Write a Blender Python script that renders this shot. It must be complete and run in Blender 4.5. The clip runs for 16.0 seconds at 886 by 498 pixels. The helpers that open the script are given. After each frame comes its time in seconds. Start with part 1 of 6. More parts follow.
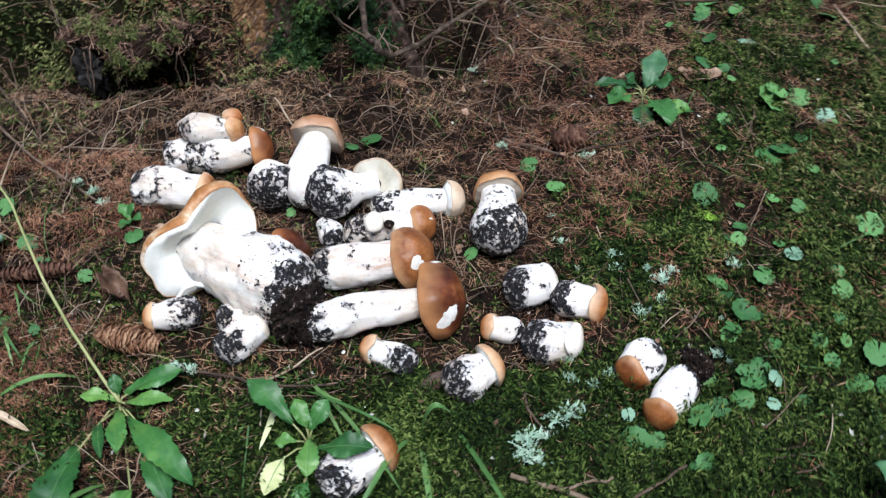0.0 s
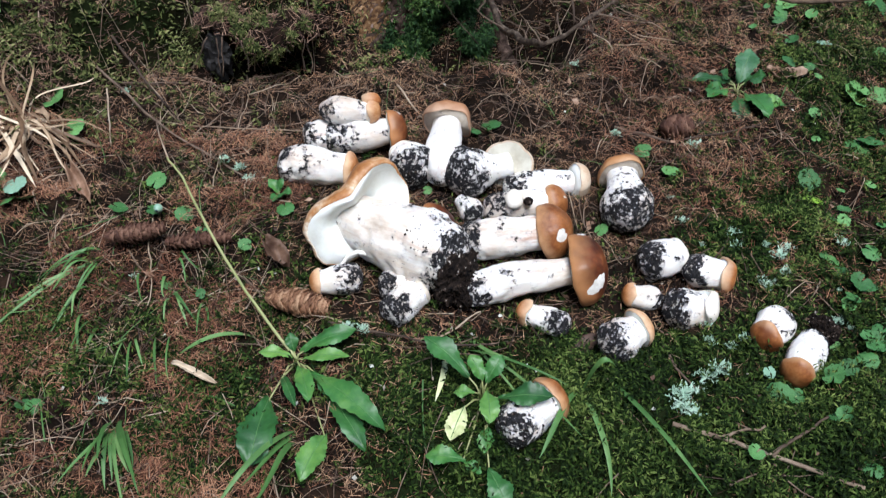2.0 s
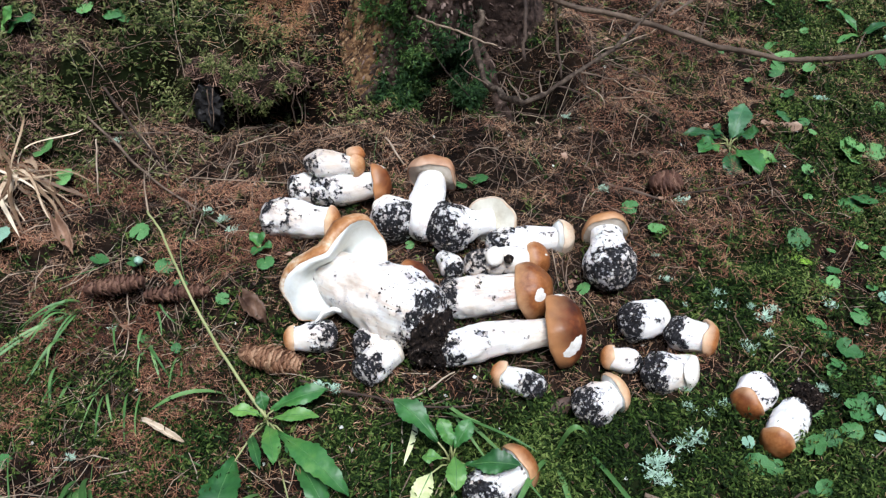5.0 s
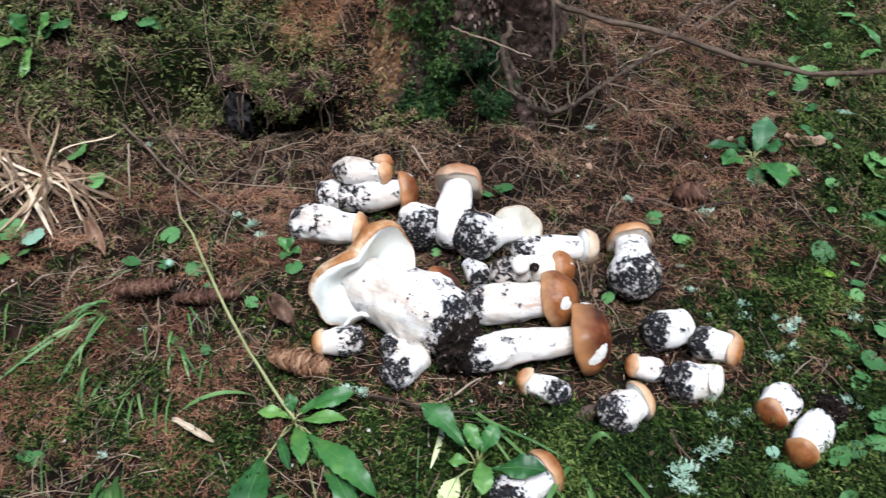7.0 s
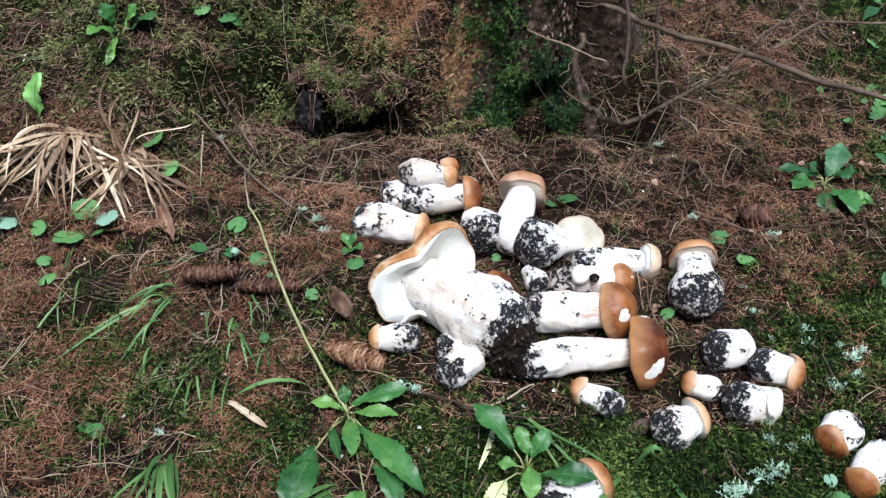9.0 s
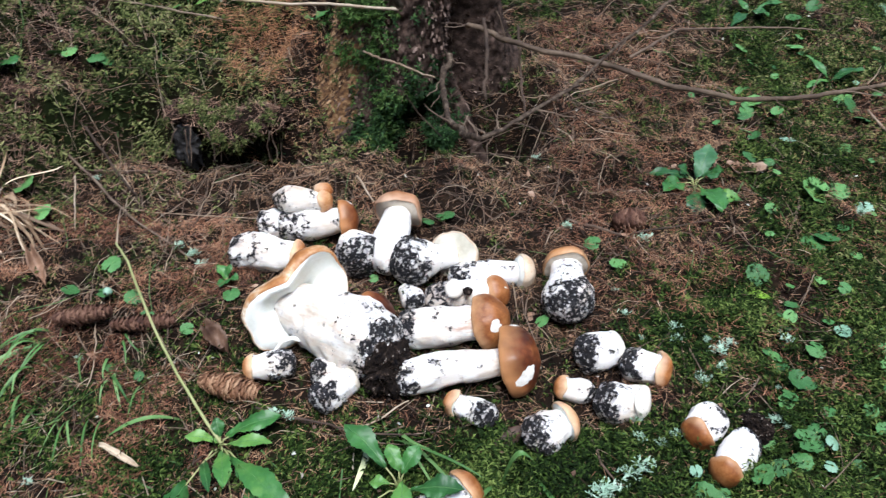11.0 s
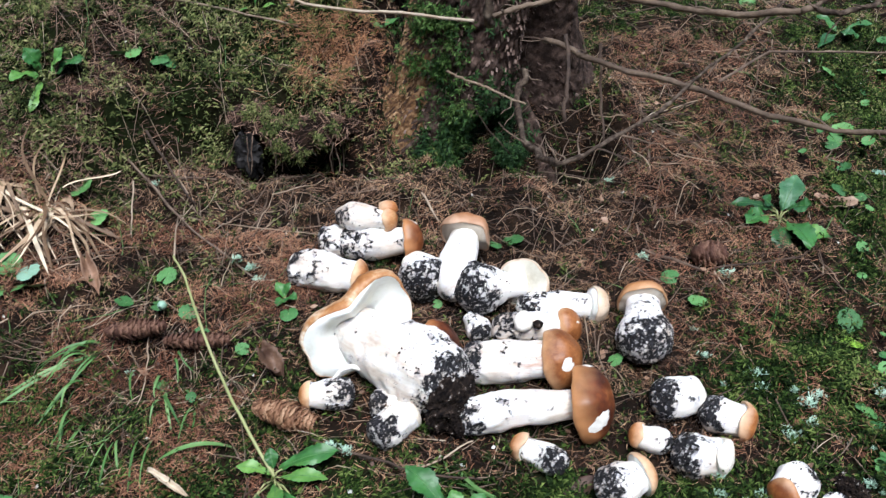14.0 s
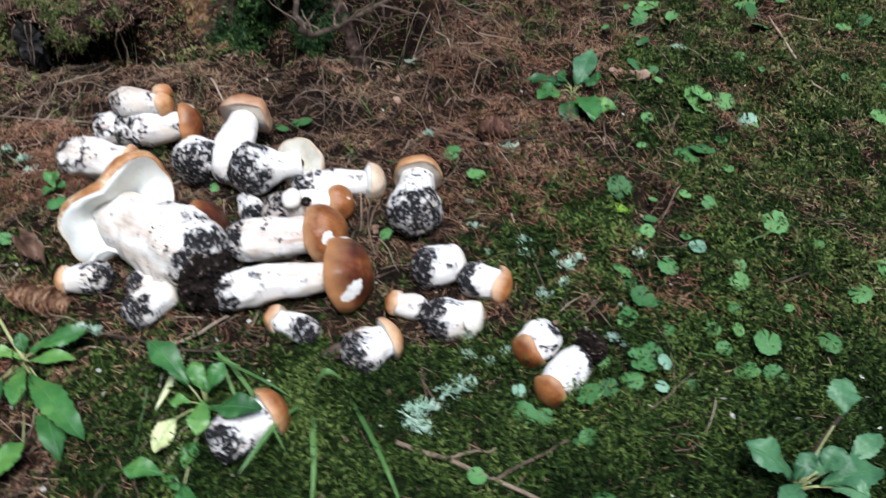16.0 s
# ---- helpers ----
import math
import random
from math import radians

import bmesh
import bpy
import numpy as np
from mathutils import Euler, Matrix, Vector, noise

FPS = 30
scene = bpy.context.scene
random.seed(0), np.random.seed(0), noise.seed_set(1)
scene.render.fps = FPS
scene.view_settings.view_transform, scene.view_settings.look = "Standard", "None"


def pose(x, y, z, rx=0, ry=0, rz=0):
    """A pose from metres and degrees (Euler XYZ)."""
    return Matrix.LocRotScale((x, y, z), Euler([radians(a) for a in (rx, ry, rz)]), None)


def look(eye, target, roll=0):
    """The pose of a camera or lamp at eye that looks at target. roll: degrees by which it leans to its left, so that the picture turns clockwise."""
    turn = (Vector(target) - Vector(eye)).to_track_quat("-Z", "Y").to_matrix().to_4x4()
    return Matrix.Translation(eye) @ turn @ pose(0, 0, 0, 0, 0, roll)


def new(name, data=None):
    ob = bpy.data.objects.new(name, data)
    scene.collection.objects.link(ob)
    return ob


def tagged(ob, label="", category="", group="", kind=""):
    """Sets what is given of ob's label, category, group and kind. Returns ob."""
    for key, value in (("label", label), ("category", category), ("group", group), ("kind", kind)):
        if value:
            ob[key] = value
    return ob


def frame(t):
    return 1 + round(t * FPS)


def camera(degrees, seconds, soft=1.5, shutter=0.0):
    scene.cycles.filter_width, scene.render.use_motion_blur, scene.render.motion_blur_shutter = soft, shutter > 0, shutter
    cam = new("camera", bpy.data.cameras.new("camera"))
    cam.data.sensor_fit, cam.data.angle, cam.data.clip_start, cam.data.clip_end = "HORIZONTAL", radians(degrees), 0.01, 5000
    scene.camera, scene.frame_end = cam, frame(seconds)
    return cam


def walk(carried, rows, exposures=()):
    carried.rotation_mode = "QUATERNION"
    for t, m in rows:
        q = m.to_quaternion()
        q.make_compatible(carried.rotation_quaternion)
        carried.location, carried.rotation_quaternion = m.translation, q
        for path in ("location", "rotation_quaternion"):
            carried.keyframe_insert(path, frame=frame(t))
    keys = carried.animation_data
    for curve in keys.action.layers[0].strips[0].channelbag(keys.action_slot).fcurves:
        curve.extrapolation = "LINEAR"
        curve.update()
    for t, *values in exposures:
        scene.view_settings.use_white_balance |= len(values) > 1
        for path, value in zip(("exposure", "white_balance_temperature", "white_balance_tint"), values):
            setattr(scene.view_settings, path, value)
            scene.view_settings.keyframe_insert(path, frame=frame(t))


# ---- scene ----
cam = camera(54.4, 16.0, soft=1.3, shutter=0.4)
PATH = [
    (0, (0.011, -0.001, 0.846), (-0.003, 1.354, -0.624), -0.6),
    (0.3, (0.067, 0.028, 0.833), (-0.062, 1.124, -0.394), -2.0),
    (0.5, (0.068, 0.026, 0.831), (-0.16, 1.347, -0.654), -3.4),
    (0.7, (0.038, 0.016, 0.838), (-0.160, 1.107, -0.384), -3.5),
    (0.9, (-0.024, 0.002, 0.854), (-0.195, 1.096, -0.369), -3.0),
    (1, (-0.059, -0.011, 0.858), (-0.24, 1.32, -0.624), -2.6),
    (1.2, (-0.128, -0.035, 0.864), (-0.218, 1.076, -0.352), -1.3),
    (1.5, (-0.202, -0.08, 0.867), (-0.201, 1.277, -0.601), 0.8),
    (2, (-0.219, -0.093, 0.878), (-0.163, 1.274, -0.581), 2.4),
    (2.2, (-0.205, -0.081, 0.886), (-0.193, 1.062, -0.304), 1.9),
    (2.5, (-0.16, -0.058, 0.882), (-0.197, 1.333, -0.555), 1.3),
    (3, (-0.146, -0.063, 0.882), (-0.2, 1.327, -0.555), 0.8),
    (3.5, (-0.162, -0.075, 0.887), (-0.192, 1.337, -0.529), 1.3),
    (4, (-0.137, -0.063, 0.887), (-0.137, 1.37, -0.507), 1.3),
    (4.5, (-0.141, -0.053, 0.89), (-0.141, 1.37, -0.516), 0.9),
    (4.7, (-0.153, -0.056, 0.894), (-0.155, 1.365, -0.513), 1.3),
    (6.8, (-0.166, -0.072, 0.895), (-0.168, 1.362, -0.499), 1.8),
    (7, (-0.177, -0.075, 0.901), (-0.208, 1.363, -0.49), 1.5),
    (7.5, (-0.204, -0.081, 0.899), (-0.298, 1.377, -0.466), 1.4),
    (8, (-0.212, -0.088, 0.886), (-0.345, 1.369, -0.478), 2.0),
    (8.2, (-0.216, -0.093, 0.891), (-0.357, 1.362, -0.474), 2.3),
    (10.3, (-0.118, -0.096, 0.885), (-0.313, 1.38, -0.45), 0.4),
    (10.5, (-0.118, -0.099, 0.89), (-0.276, 1.389, -0.437), 0.4),
    (10.8, (-0.095, -0.100, 0.886), (-0.166, 1.140, -0.201), 0.6),
    (11, (-0.078, -0.099, 0.889), (-0.12, 1.409, -0.424), 0.7),
    (11.5, (-0.159, -0.135, 0.898), (-0.113, 1.391, -0.394), 2.1),
    (11.8, (-0.236, -0.158, 0.896), (-0.151, 1.114, -0.151), 3.8),
    (12, (-0.255, -0.165, 0.887), (-0.126, 1.373, -0.386), 4.7),
    (12.5, (-0.228, -0.134, 0.906), (-0.121, 1.417, -0.352), 3.5),
    (12.7, (-0.182, -0.104, 0.905), (-0.141, 1.180, -0.131), 1.6),
    (13, (-0.09, -0.062, 0.9), (-0.111, 1.493, -0.357), 0.2),
    (13.2, (-0.050, -0.041, 0.889), (-0.091, 1.234, -0.158), 0.2),
    (13.5, (-0.052, -0.028, 0.877), (-0.156, 1.5, -0.409), 0.2),
    (13.7, (-0.081, -0.022, 0.875), (-0.194, 1.229, -0.195), 0.2),
    (14, (-0.122, -0.028, 0.873), (-0.258, 1.474, -0.441), 1.0),
    (14.2, (-0.157, -0.024, 0.874), (-0.232, 1.202, -0.228), 2.0),
    (14.5, (-0.204, -0.039, 0.863), (-0.155, 1.444, -0.478), 4.2),
    (14.7, (-0.216, -0.046, 0.857), (-0.122, 1.173, -0.252), 5.1),
    (15, (-0.205, -0.061, 0.858), (0.009, 1.397, -0.494), 6.2),
    (15.2, (-0.169, -0.062, 0.853), (0.004, 1.133, -0.272), 5.4),
    (15.3, (-0.156, -0.061, 0.855), (0.012, 1.131, -0.274), 5.2),
    (15.5, (-0.092, -0.059, 0.863), (0.057, 1.378, -0.521), 3.9),
    (15.7, (-0.010, -0.053, 0.856), (0.072, 1.114, -0.306), 3.7),
    (16, (0.109, -0.05, 0.835), (0.123, 1.331, -0.612), 2.7),
]
walk(cam, [(t, look(eye, target, roll)) for t, eye, target, roll in PATH],
     exposures=[(0.0, 1.48, 5800, 9), (2.0, 1.46, 5800, 9), (4.5, 1.53, 5800, 9), (8.0, 1.60, 5800, 9), (10.5, 1.68, 5800, 9), (12.5, 1.77, 5800, 9), (13.8, 1.74, 5800, 9), (14.6, 1.57, 5800, 9), (15.2, 1.57, 5800, 9), (16.0, 1.50, 5800, 9)])

# ---- light: an overcast sky over a forest floor ----
world = bpy.data.worlds.new("overcast_sky")
scene.world = world
world.use_nodes = True
wn = world.node_tree.nodes
sky = wn.new("ShaderNodeTexSky")
sky.sky_type = 'NISHITA'
sky.sun_disc = False
sky.sun_elevation = radians(58)
sky.sun_rotation = radians(200)
wn["Background"].inputs["Strength"].default_value = 0.082
world.node_tree.links.new(sky.outputs[0], wn["Background"].inputs[0])
sun = new("sun", bpy.data.lights.new("sun", 'SUN'))
sun.data.energy = 1.78
sun.data.angle = radians(30)
sun.data.color = (1.0, 0.96, 0.9)
sun.matrix_world = look((0.5, -0.6, 6.0), (-0.1, 0.9, 0.0))

# ---- materials ----
def material(name, stops, scale=40.0, rough=0.7, bump=0.3, bump_scale=None, detail=6.0, metal=0.0, spec=0.4,
             per_object=0.0, per_island=0.0, squash=(1, 1, 1), sheen=0.0, through_light=0.0):
    """A surface whose colour runs through stops (position, rgb) by noise, with grain at a second scale and relief."""
    m = bpy.data.materials.new(name)
    m.use_nodes = True
    t = m.node_tree
    n, l = t.nodes, t.links
    b = n["Principled BSDF"]
    co = n.new("ShaderNodeTexCoord")
    mp = n.new("ShaderNodeMapping")
    mp.inputs["Scale"].default_value = squash
    l.new(co.outputs["Object"], mp.inputs[0])
    a = n.new("ShaderNodeTexNoise")
    a.noise_dimensions = '4D'
    a.inputs["Scale"].default_value, a.inputs["Detail"].default_value = scale, detail
    info = n.new("ShaderNodeObjectInfo")
    off = n.new("ShaderNodeMath")
    off.operation, off.inputs[1].default_value = 'MULTIPLY', 30.0
    l.new(info.outputs["Random"], off.inputs[0])
    l.new(off.outputs[0], a.inputs["W"])
    l.new(mp.outputs[0], a.inputs["Vector"])
    fine = n.new("ShaderNodeTexNoise")
    fine.inputs["Scale"].default_value, fine.inputs["Detail"].default_value = scale * 7, 4.0
    l.new(mp.outputs[0], fine.inputs["Vector"])
    add = n.new("ShaderNodeMath")
    add.operation, add.inputs[1].default_value = 'MULTIPLY_ADD', 0.3
    l.new(fine.outputs[0], add.inputs[0])
    sub = n.new("ShaderNodeMath")
    sub.operation, sub.inputs[1].default_value = 'SUBTRACT', 0.15
    l.new(a.outputs[0], sub.inputs[0])
    l.new(sub.outputs[0], add.inputs[2])
    fac = add.outputs[0]
    geo = n.new("ShaderNodeNewGeometry")
    for amount, socket in ((per_object, info.outputs["Random"]), (per_island, geo.outputs["Random Per Island"])):
        if amount:
            k = n.new("ShaderNodeMath")
            k.operation, k.inputs[1].default_value, k.inputs[2].default_value = 'MULTIPLY_ADD', amount, -amount / 2
            l.new(socket, k.inputs[0])
            s = n.new("ShaderNodeMath")
            l.new(k.outputs[0], s.inputs[0])
            l.new(fac, s.inputs[1])
            fac = s.outputs[0]
    ramp = n.new("ShaderNodeValToRGB")
    e = ramp.color_ramp.elements
    while len(e) < len(stops):
        e.new(0.5)
    for x, (p, c) in zip(e, stops):
        x.position, x.color = p, (*c, 1)
    l.new(fac, ramp.inputs[0])
    l.new(ramp.outputs[0], b.inputs["Base Color"])
    b.inputs["Roughness"].default_value, b.inputs["Metallic"].default_value = rough, metal
    b.inputs["Specular IOR Level"].default_value = spec
    if bump:
        bn = n.new("ShaderNodeTexNoise")
        bn.inputs["Scale"].default_value, bn.inputs["Detail"].default_value = bump_scale or scale * 3, 6.0
        l.new(mp.outputs[0], bn.inputs["Vector"])
        bp = n.new("ShaderNodeBump")
        bp.inputs["Strength"].default_value, bp.inputs["Distance"].default_value = bump, 0.002
        l.new(bn.outputs[0], bp.inputs["Height"])
        l.new(bp.outputs[0], b.inputs["Normal"])
    if through_light:
        b.inputs["Subsurface Weight"].default_value = through_light
        b.inputs["Subsurface Radius"].default_value = (0.004, 0.003, 0.002)
        b.inputs["Subsurface Scale"].default_value = 0.5
    return m


def dirty_stem(name, reach, cover, speck, vary=0.14, streak=0.6):
    """White mushroom flesh, faintly streaked along its length, with black soil that clings to the foot.
    reach: how far up the stem the soil goes; cover: how much of the foot it hides; speck: soil crumbs higher up;
    streak: how much pinkish-tan netting runs along the flesh."""
    m = material(name, ((0.22, (0.50, 0.38, 0.29)), (0.36, (0.74, 0.65, 0.56)), (0.50, (0.86, 0.83, 0.79))),
                 scale=26, rough=0.66, bump=0.5, bump_scale=150, squash=(1, 1, 0.3), through_light=0.15, per_object=vary)
    t = m.node_tree
    n, l = t.nodes, t.links
    b = n["Principled BSDF"]
    flesh = b.inputs["Base Color"].links[0].from_socket
    co = n.new("ShaderNodeTexCoord")
    sep = n.new("ShaderNodeSeparateXYZ")
    l.new(co.outputs["Generated"], sep.inputs[0])
    info = n.new("ShaderNodeObjectInfo")
    off = n.new("ShaderNodeMath")
    off.operation, off.inputs[1].default_value = 'MULTIPLY', 57.0
    l.new(info.outputs["Random"], off.inputs[0])

    def clumps(scale, detail, rough, long=1.0):
        x = n.new("ShaderNodeTexNoise")
        x.noise_dimensions = '4D'
        x.inputs["Scale"].default_value, x.inputs["Detail"].default_value, x.inputs["Roughness"].default_value = scale, detail, rough
        way = co.outputs["Object"]
        if long != 1.0:
            mp = n.new("ShaderNodeMapping")
            mp.inputs["Scale"].default_value = (1, 1, long)
            l.new(way, mp.inputs[0])
            way = mp.outputs[0]
        l.new(way, x.inputs["Vector"])
        l.new(off.outputs[0], x.inputs["W"])
        return x.outputs[0]

    def between(socket, lo, hi, a=0.0, z=1.0):
        x = n.new("ShaderNodeMapRange")
        x.inputs["From Min"].default_value, x.inputs["From Max"].default_value = lo, hi
        x.inputs["To Min"].default_value, x.inputs["To Max"].default_value = a, z
        l.new(socket, x.inputs[0])
        return x.outputs[0]

    def maths(op, p, q, r=None):
        x = n.new("ShaderNodeMath")
        x.operation = op
        for k, v in enumerate((p, q, r)):
            if isinstance(v, float):
                x.inputs[k].default_value = v
            elif v is not None:
                l.new(v, x.inputs[k])
        return x.outputs[0]

    def blend(fac, p, q):
        x = n.new("ShaderNodeMix")
        x.data_type = 'RGBA'
        l.new(fac, x.inputs[0])
        for k, v in ((6, p), (7, q)):
            if isinstance(v, tuple):
                x.inputs[k].default_value = v
            else:
                l.new(v, x.inputs[k])
        return x.outputs[2]

    net = maths('MULTIPLY', between(clumps(120, 5, 0.65, 0.10), 0.50, 0.66), between(clumps(22, 3, 0.5, 0.5), 0.44, 0.62, 0.0, streak))
    flesh = blend(net, flesh, (0.56, 0.38, 0.29, 1))
    up = between(sep.outputs["Z"], reach * 0.25, reach * 1.25, cover, speck)
    both = maths('ADD', maths('MULTIPLY_ADD', clumps(50, 6, 0.62), 0.85, maths('MULTIPLY', clumps(190, 7, 0.72), 0.42)), up)
    soil_at = between(both, 0.684, 0.708)
    smear_at = between(both, 0.585, 0.70, 0.0, 0.85)
    gap = maths('MULTIPLY', between(clumps(80, 6, 0.66), 0.545, 0.575, 1.0, 0.0), between(clumps(210, 5, 0.65), 0.565, 0.60, 1.0, 0.0))
    kept = maths('MULTIPLY', soil_at, maths('MULTIPLY_ADD', gap, 0.88, 0.12))
    soil = n.new("ShaderNodeValToRGB")
    soil.color_ramp.elements[0].position, soil.color_ramp.elements[0].color = 0.47, (0.004, 0.0038, 0.005, 1)
    soil.color_ramp.elements[1].position, soil.color_ramp.elements[1].color = 0.80, (0.075, 0.070, 0.080, 1)
    l.new(clumps(260, 5, 0.7), soil.inputs[0])
    smeared = blend(maths('MULTIPLY', smear_at, between(clumps(150, 6, 0.75), 0.42, 0.62)), flesh, (0.34, 0.315, 0.34, 1))
    l.new(blend(kept, smeared, soil.outputs[0]), b.inputs["Base Color"])
    l.new(between(kept, 0.0, 1.0, 0.62, 0.9), b.inputs["Roughness"])
    bp = n.new("ShaderNodeBump")
    bp.inputs["Strength"].default_value, bp.inputs["Distance"].default_value = 1.0, 0.004
    l.new(maths('MULTIPLY', kept, clumps(330, 3, 0.6)), bp.inputs["Height"])
    l.new(b.inputs["Normal"].links[0].from_socket, bp.inputs["Normal"])
    l.new(bp.outputs[0], b.inputs["Normal"])
    return m


STEM_CLEAN = dirty_stem("stem_clean", 0.10, 0.02, -0.09)
STEM_FOOT = dirty_stem("stem_soil_on_foot", 0.30, 0.18, -0.05)
STEM_GREAT = dirty_stem("great_stem", 0.27, 0.14, -0.08, 0.0, 0.45)
STEM_HALF = dirty_stem("stem_soil_to_half", 0.56, 0.17, -0.04)
STEM_BULB = dirty_stem("stem_black_bulb", 0.60, 0.24, -0.14)
STEM_SMEAR = dirty_stem("smeared_stem", 0.50, 0.085, -0.05, 0.14, 0.9)
STEM_NETTED = dirty_stem("netted_stem", 0.22, 0.16, -0.06, 0.14, 1.0)
def paler_rim(m, rim, amount, top=0.75):
    """Lets a cap's colour fade to a paler one at the rim, unevenly."""
    t = m.node_tree
    n, l = t.nodes, t.links
    b = n["Principled BSDF"]
    old = b.inputs["Base Color"].links[0].from_socket
    co = n.new("ShaderNodeTexCoord")
    sep = n.new("ShaderNodeSeparateXYZ")
    l.new(co.outputs["Generated"], sep.inputs[0])
    wob = n.new("ShaderNodeTexNoise")
    wob.inputs["Scale"].default_value, wob.inputs["Detail"].default_value = 70, 5
    l.new(co.outputs["Object"], wob.inputs["Vector"])
    k = n.new("ShaderNodeMath")
    k.operation, k.inputs[1].default_value = 'MULTIPLY_ADD', 0.6
    l.new(wob.outputs[0], k.inputs[0])
    l.new(sep.outputs["Z"], k.inputs[2])
    cut = n.new("ShaderNodeMapRange")
    cut.inputs["From Min"].default_value, cut.inputs["From Max"].default_value = 0.25, top + 0.3
    cut.inputs["To Min"].default_value, cut.inputs["To Max"].default_value = amount, 0.0
    l.new(k.outputs[0], cut.inputs[0])
    mix = n.new("ShaderNodeMix")
    mix.data_type = 'RGBA'
    l.new(cut.outputs[0], mix.inputs[0])
    l.new(old, mix.inputs[6])
    mix.inputs[7].default_value = (*rim, 1)
    l.new(mix.outputs[2], b.inputs["Base Color"])
    return m


SOIL_CLOD = material("clinging_soil", ((0.3, (0.003, 0.0025, 0.003)), (0.55, (0.020, 0.014, 0.011)), (0.64, (0.065, 0.044, 0.034)), (0.69, (0.50, 0.46, 0.42))),
                     scale=140, rough=0.95, bump=1.0, spec=0.12, per_island=0.2)
CAP_RUST = material("cap_rust", ((0.30, (0.16, 0.048, 0.013)), (0.50, (0.29, 0.105, 0.030)), (0.70, (0.44, 0.20, 0.075))),
                    scale=45, rough=0.48, bump=0.3, bump_scale=140, per_object=0.2)
CAP_DARK = material("cap_chestnut", ((0.36, (0.045, 0.011, 0.005)), (0.50, (0.125, 0.032, 0.010)), (0.66, (0.28, 0.095, 0.030))),
                    scale=20, rough=0.46, bump=0.2, bump_scale=120, per_object=0.1)
CAP_MID = material("cap_tan", ((0.3, (0.26, 0.10, 0.040)), (0.5, (0.40, 0.18, 0.080)), (0.75, (0.54, 0.30, 0.17))),
                   scale=40, rough=0.5, bump=0.15, bump_scale=120, per_object=0.2)
CAP_PALE = material("cap_ochre", ((0.3, (0.28, 0.095, 0.026)), (0.5, (0.46, 0.185, 0.058)), (0.72, (0.62, 0.36, 0.17))),
                    scale=55, rough=0.55, bump=0.15, bump_scale=120, per_object=0.2)
paler_rim(CAP_RUST, (0.60, 0.36, 0.19), 0.85, 0.55)
paler_rim(CAP_DARK, (0.56, 0.27, 0.11), 0.9, 0.75)
paler_rim(CAP_MID, (0.60, 0.42, 0.30), 0.8, 0.6)
paler_rim(CAP_PALE, (0.74, 0.54, 0.36), 0.9, 0.75)
CAP_FOLD = material("cap_folded_tan", ((0.32, (0.28, 0.105, 0.030)), (0.46, (0.43, 0.20, 0.075)), (0.55, (0.58, 0.38, 0.22)), (0.63, (0.77, 0.67, 0.55))),
                    scale=22, rough=0.5, bump=0.2, bump_scale=150)
CAP_BEIGE = material("cap_beige", ((0.3, (0.50, 0.33, 0.20)), (0.55, (0.66, 0.52, 0.38)), (0.8, (0.76, 0.66, 0.54))),
                     scale=50, rough=0.6, bump=0.2, bump_scale=120)
CAP_WHITE = material("cap_whitish", ((0.3, (0.62, 0.52, 0.40)), (0.55, (0.78, 0.72, 0.63)), (0.8, (0.84, 0.80, 0.74))),
                     scale=25, rough=0.6, bump=0.15, bump_scale=120)
PORES = material("pore_surface", ((0.3, (0.68, 0.68, 0.62)), (0.55, (0.80, 0.81, 0.77)), (0.8, (0.85, 0.85, 0.83))),
                 scale=30, rough=0.75, bump=0.35, bump_scale=900, through_light=0.1)
PORES_CREAM = material("pore_surface_cream", ((0.3, (0.54, 0.50, 0.40)), (0.55, (0.69, 0.66, 0.56)), (0.8, (0.77, 0.75, 0.67))),
                       scale=30, rough=0.75, bump=0.35, bump_scale=900)
PORES_TAN = material("pore_surface_tan", ((0.3, (0.40, 0.33, 0.26)), (0.55, (0.56, 0.49, 0.40)), (0.8, (0.68, 0.62, 0.54))),
                     scale=30, rough=0.75, bump=0.35, bump_scale=900)
FLESH = material("bitten_flesh", ((0.3, (0.60, 0.56, 0.50)), (0.6, (0.80, 0.78, 0.74))), scale=90, rough=0.8, bump=0.5)
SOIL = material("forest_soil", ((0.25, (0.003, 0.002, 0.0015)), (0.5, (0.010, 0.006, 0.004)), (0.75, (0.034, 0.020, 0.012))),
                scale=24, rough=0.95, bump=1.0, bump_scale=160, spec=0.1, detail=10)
def mossy_soil(m):
    """Lets the soil turn to dark moss felt where the ground is mossy."""
    n, l = m.node_tree.nodes, m.node_tree.links
    b = n["Principled BSDF"]
    old = b.inputs["Base Color"].links[0].from_socket
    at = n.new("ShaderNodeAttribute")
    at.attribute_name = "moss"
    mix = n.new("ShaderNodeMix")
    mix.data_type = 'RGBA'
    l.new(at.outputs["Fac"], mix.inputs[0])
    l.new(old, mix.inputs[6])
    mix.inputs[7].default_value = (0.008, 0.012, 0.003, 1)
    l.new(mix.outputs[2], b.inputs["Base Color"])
    return m


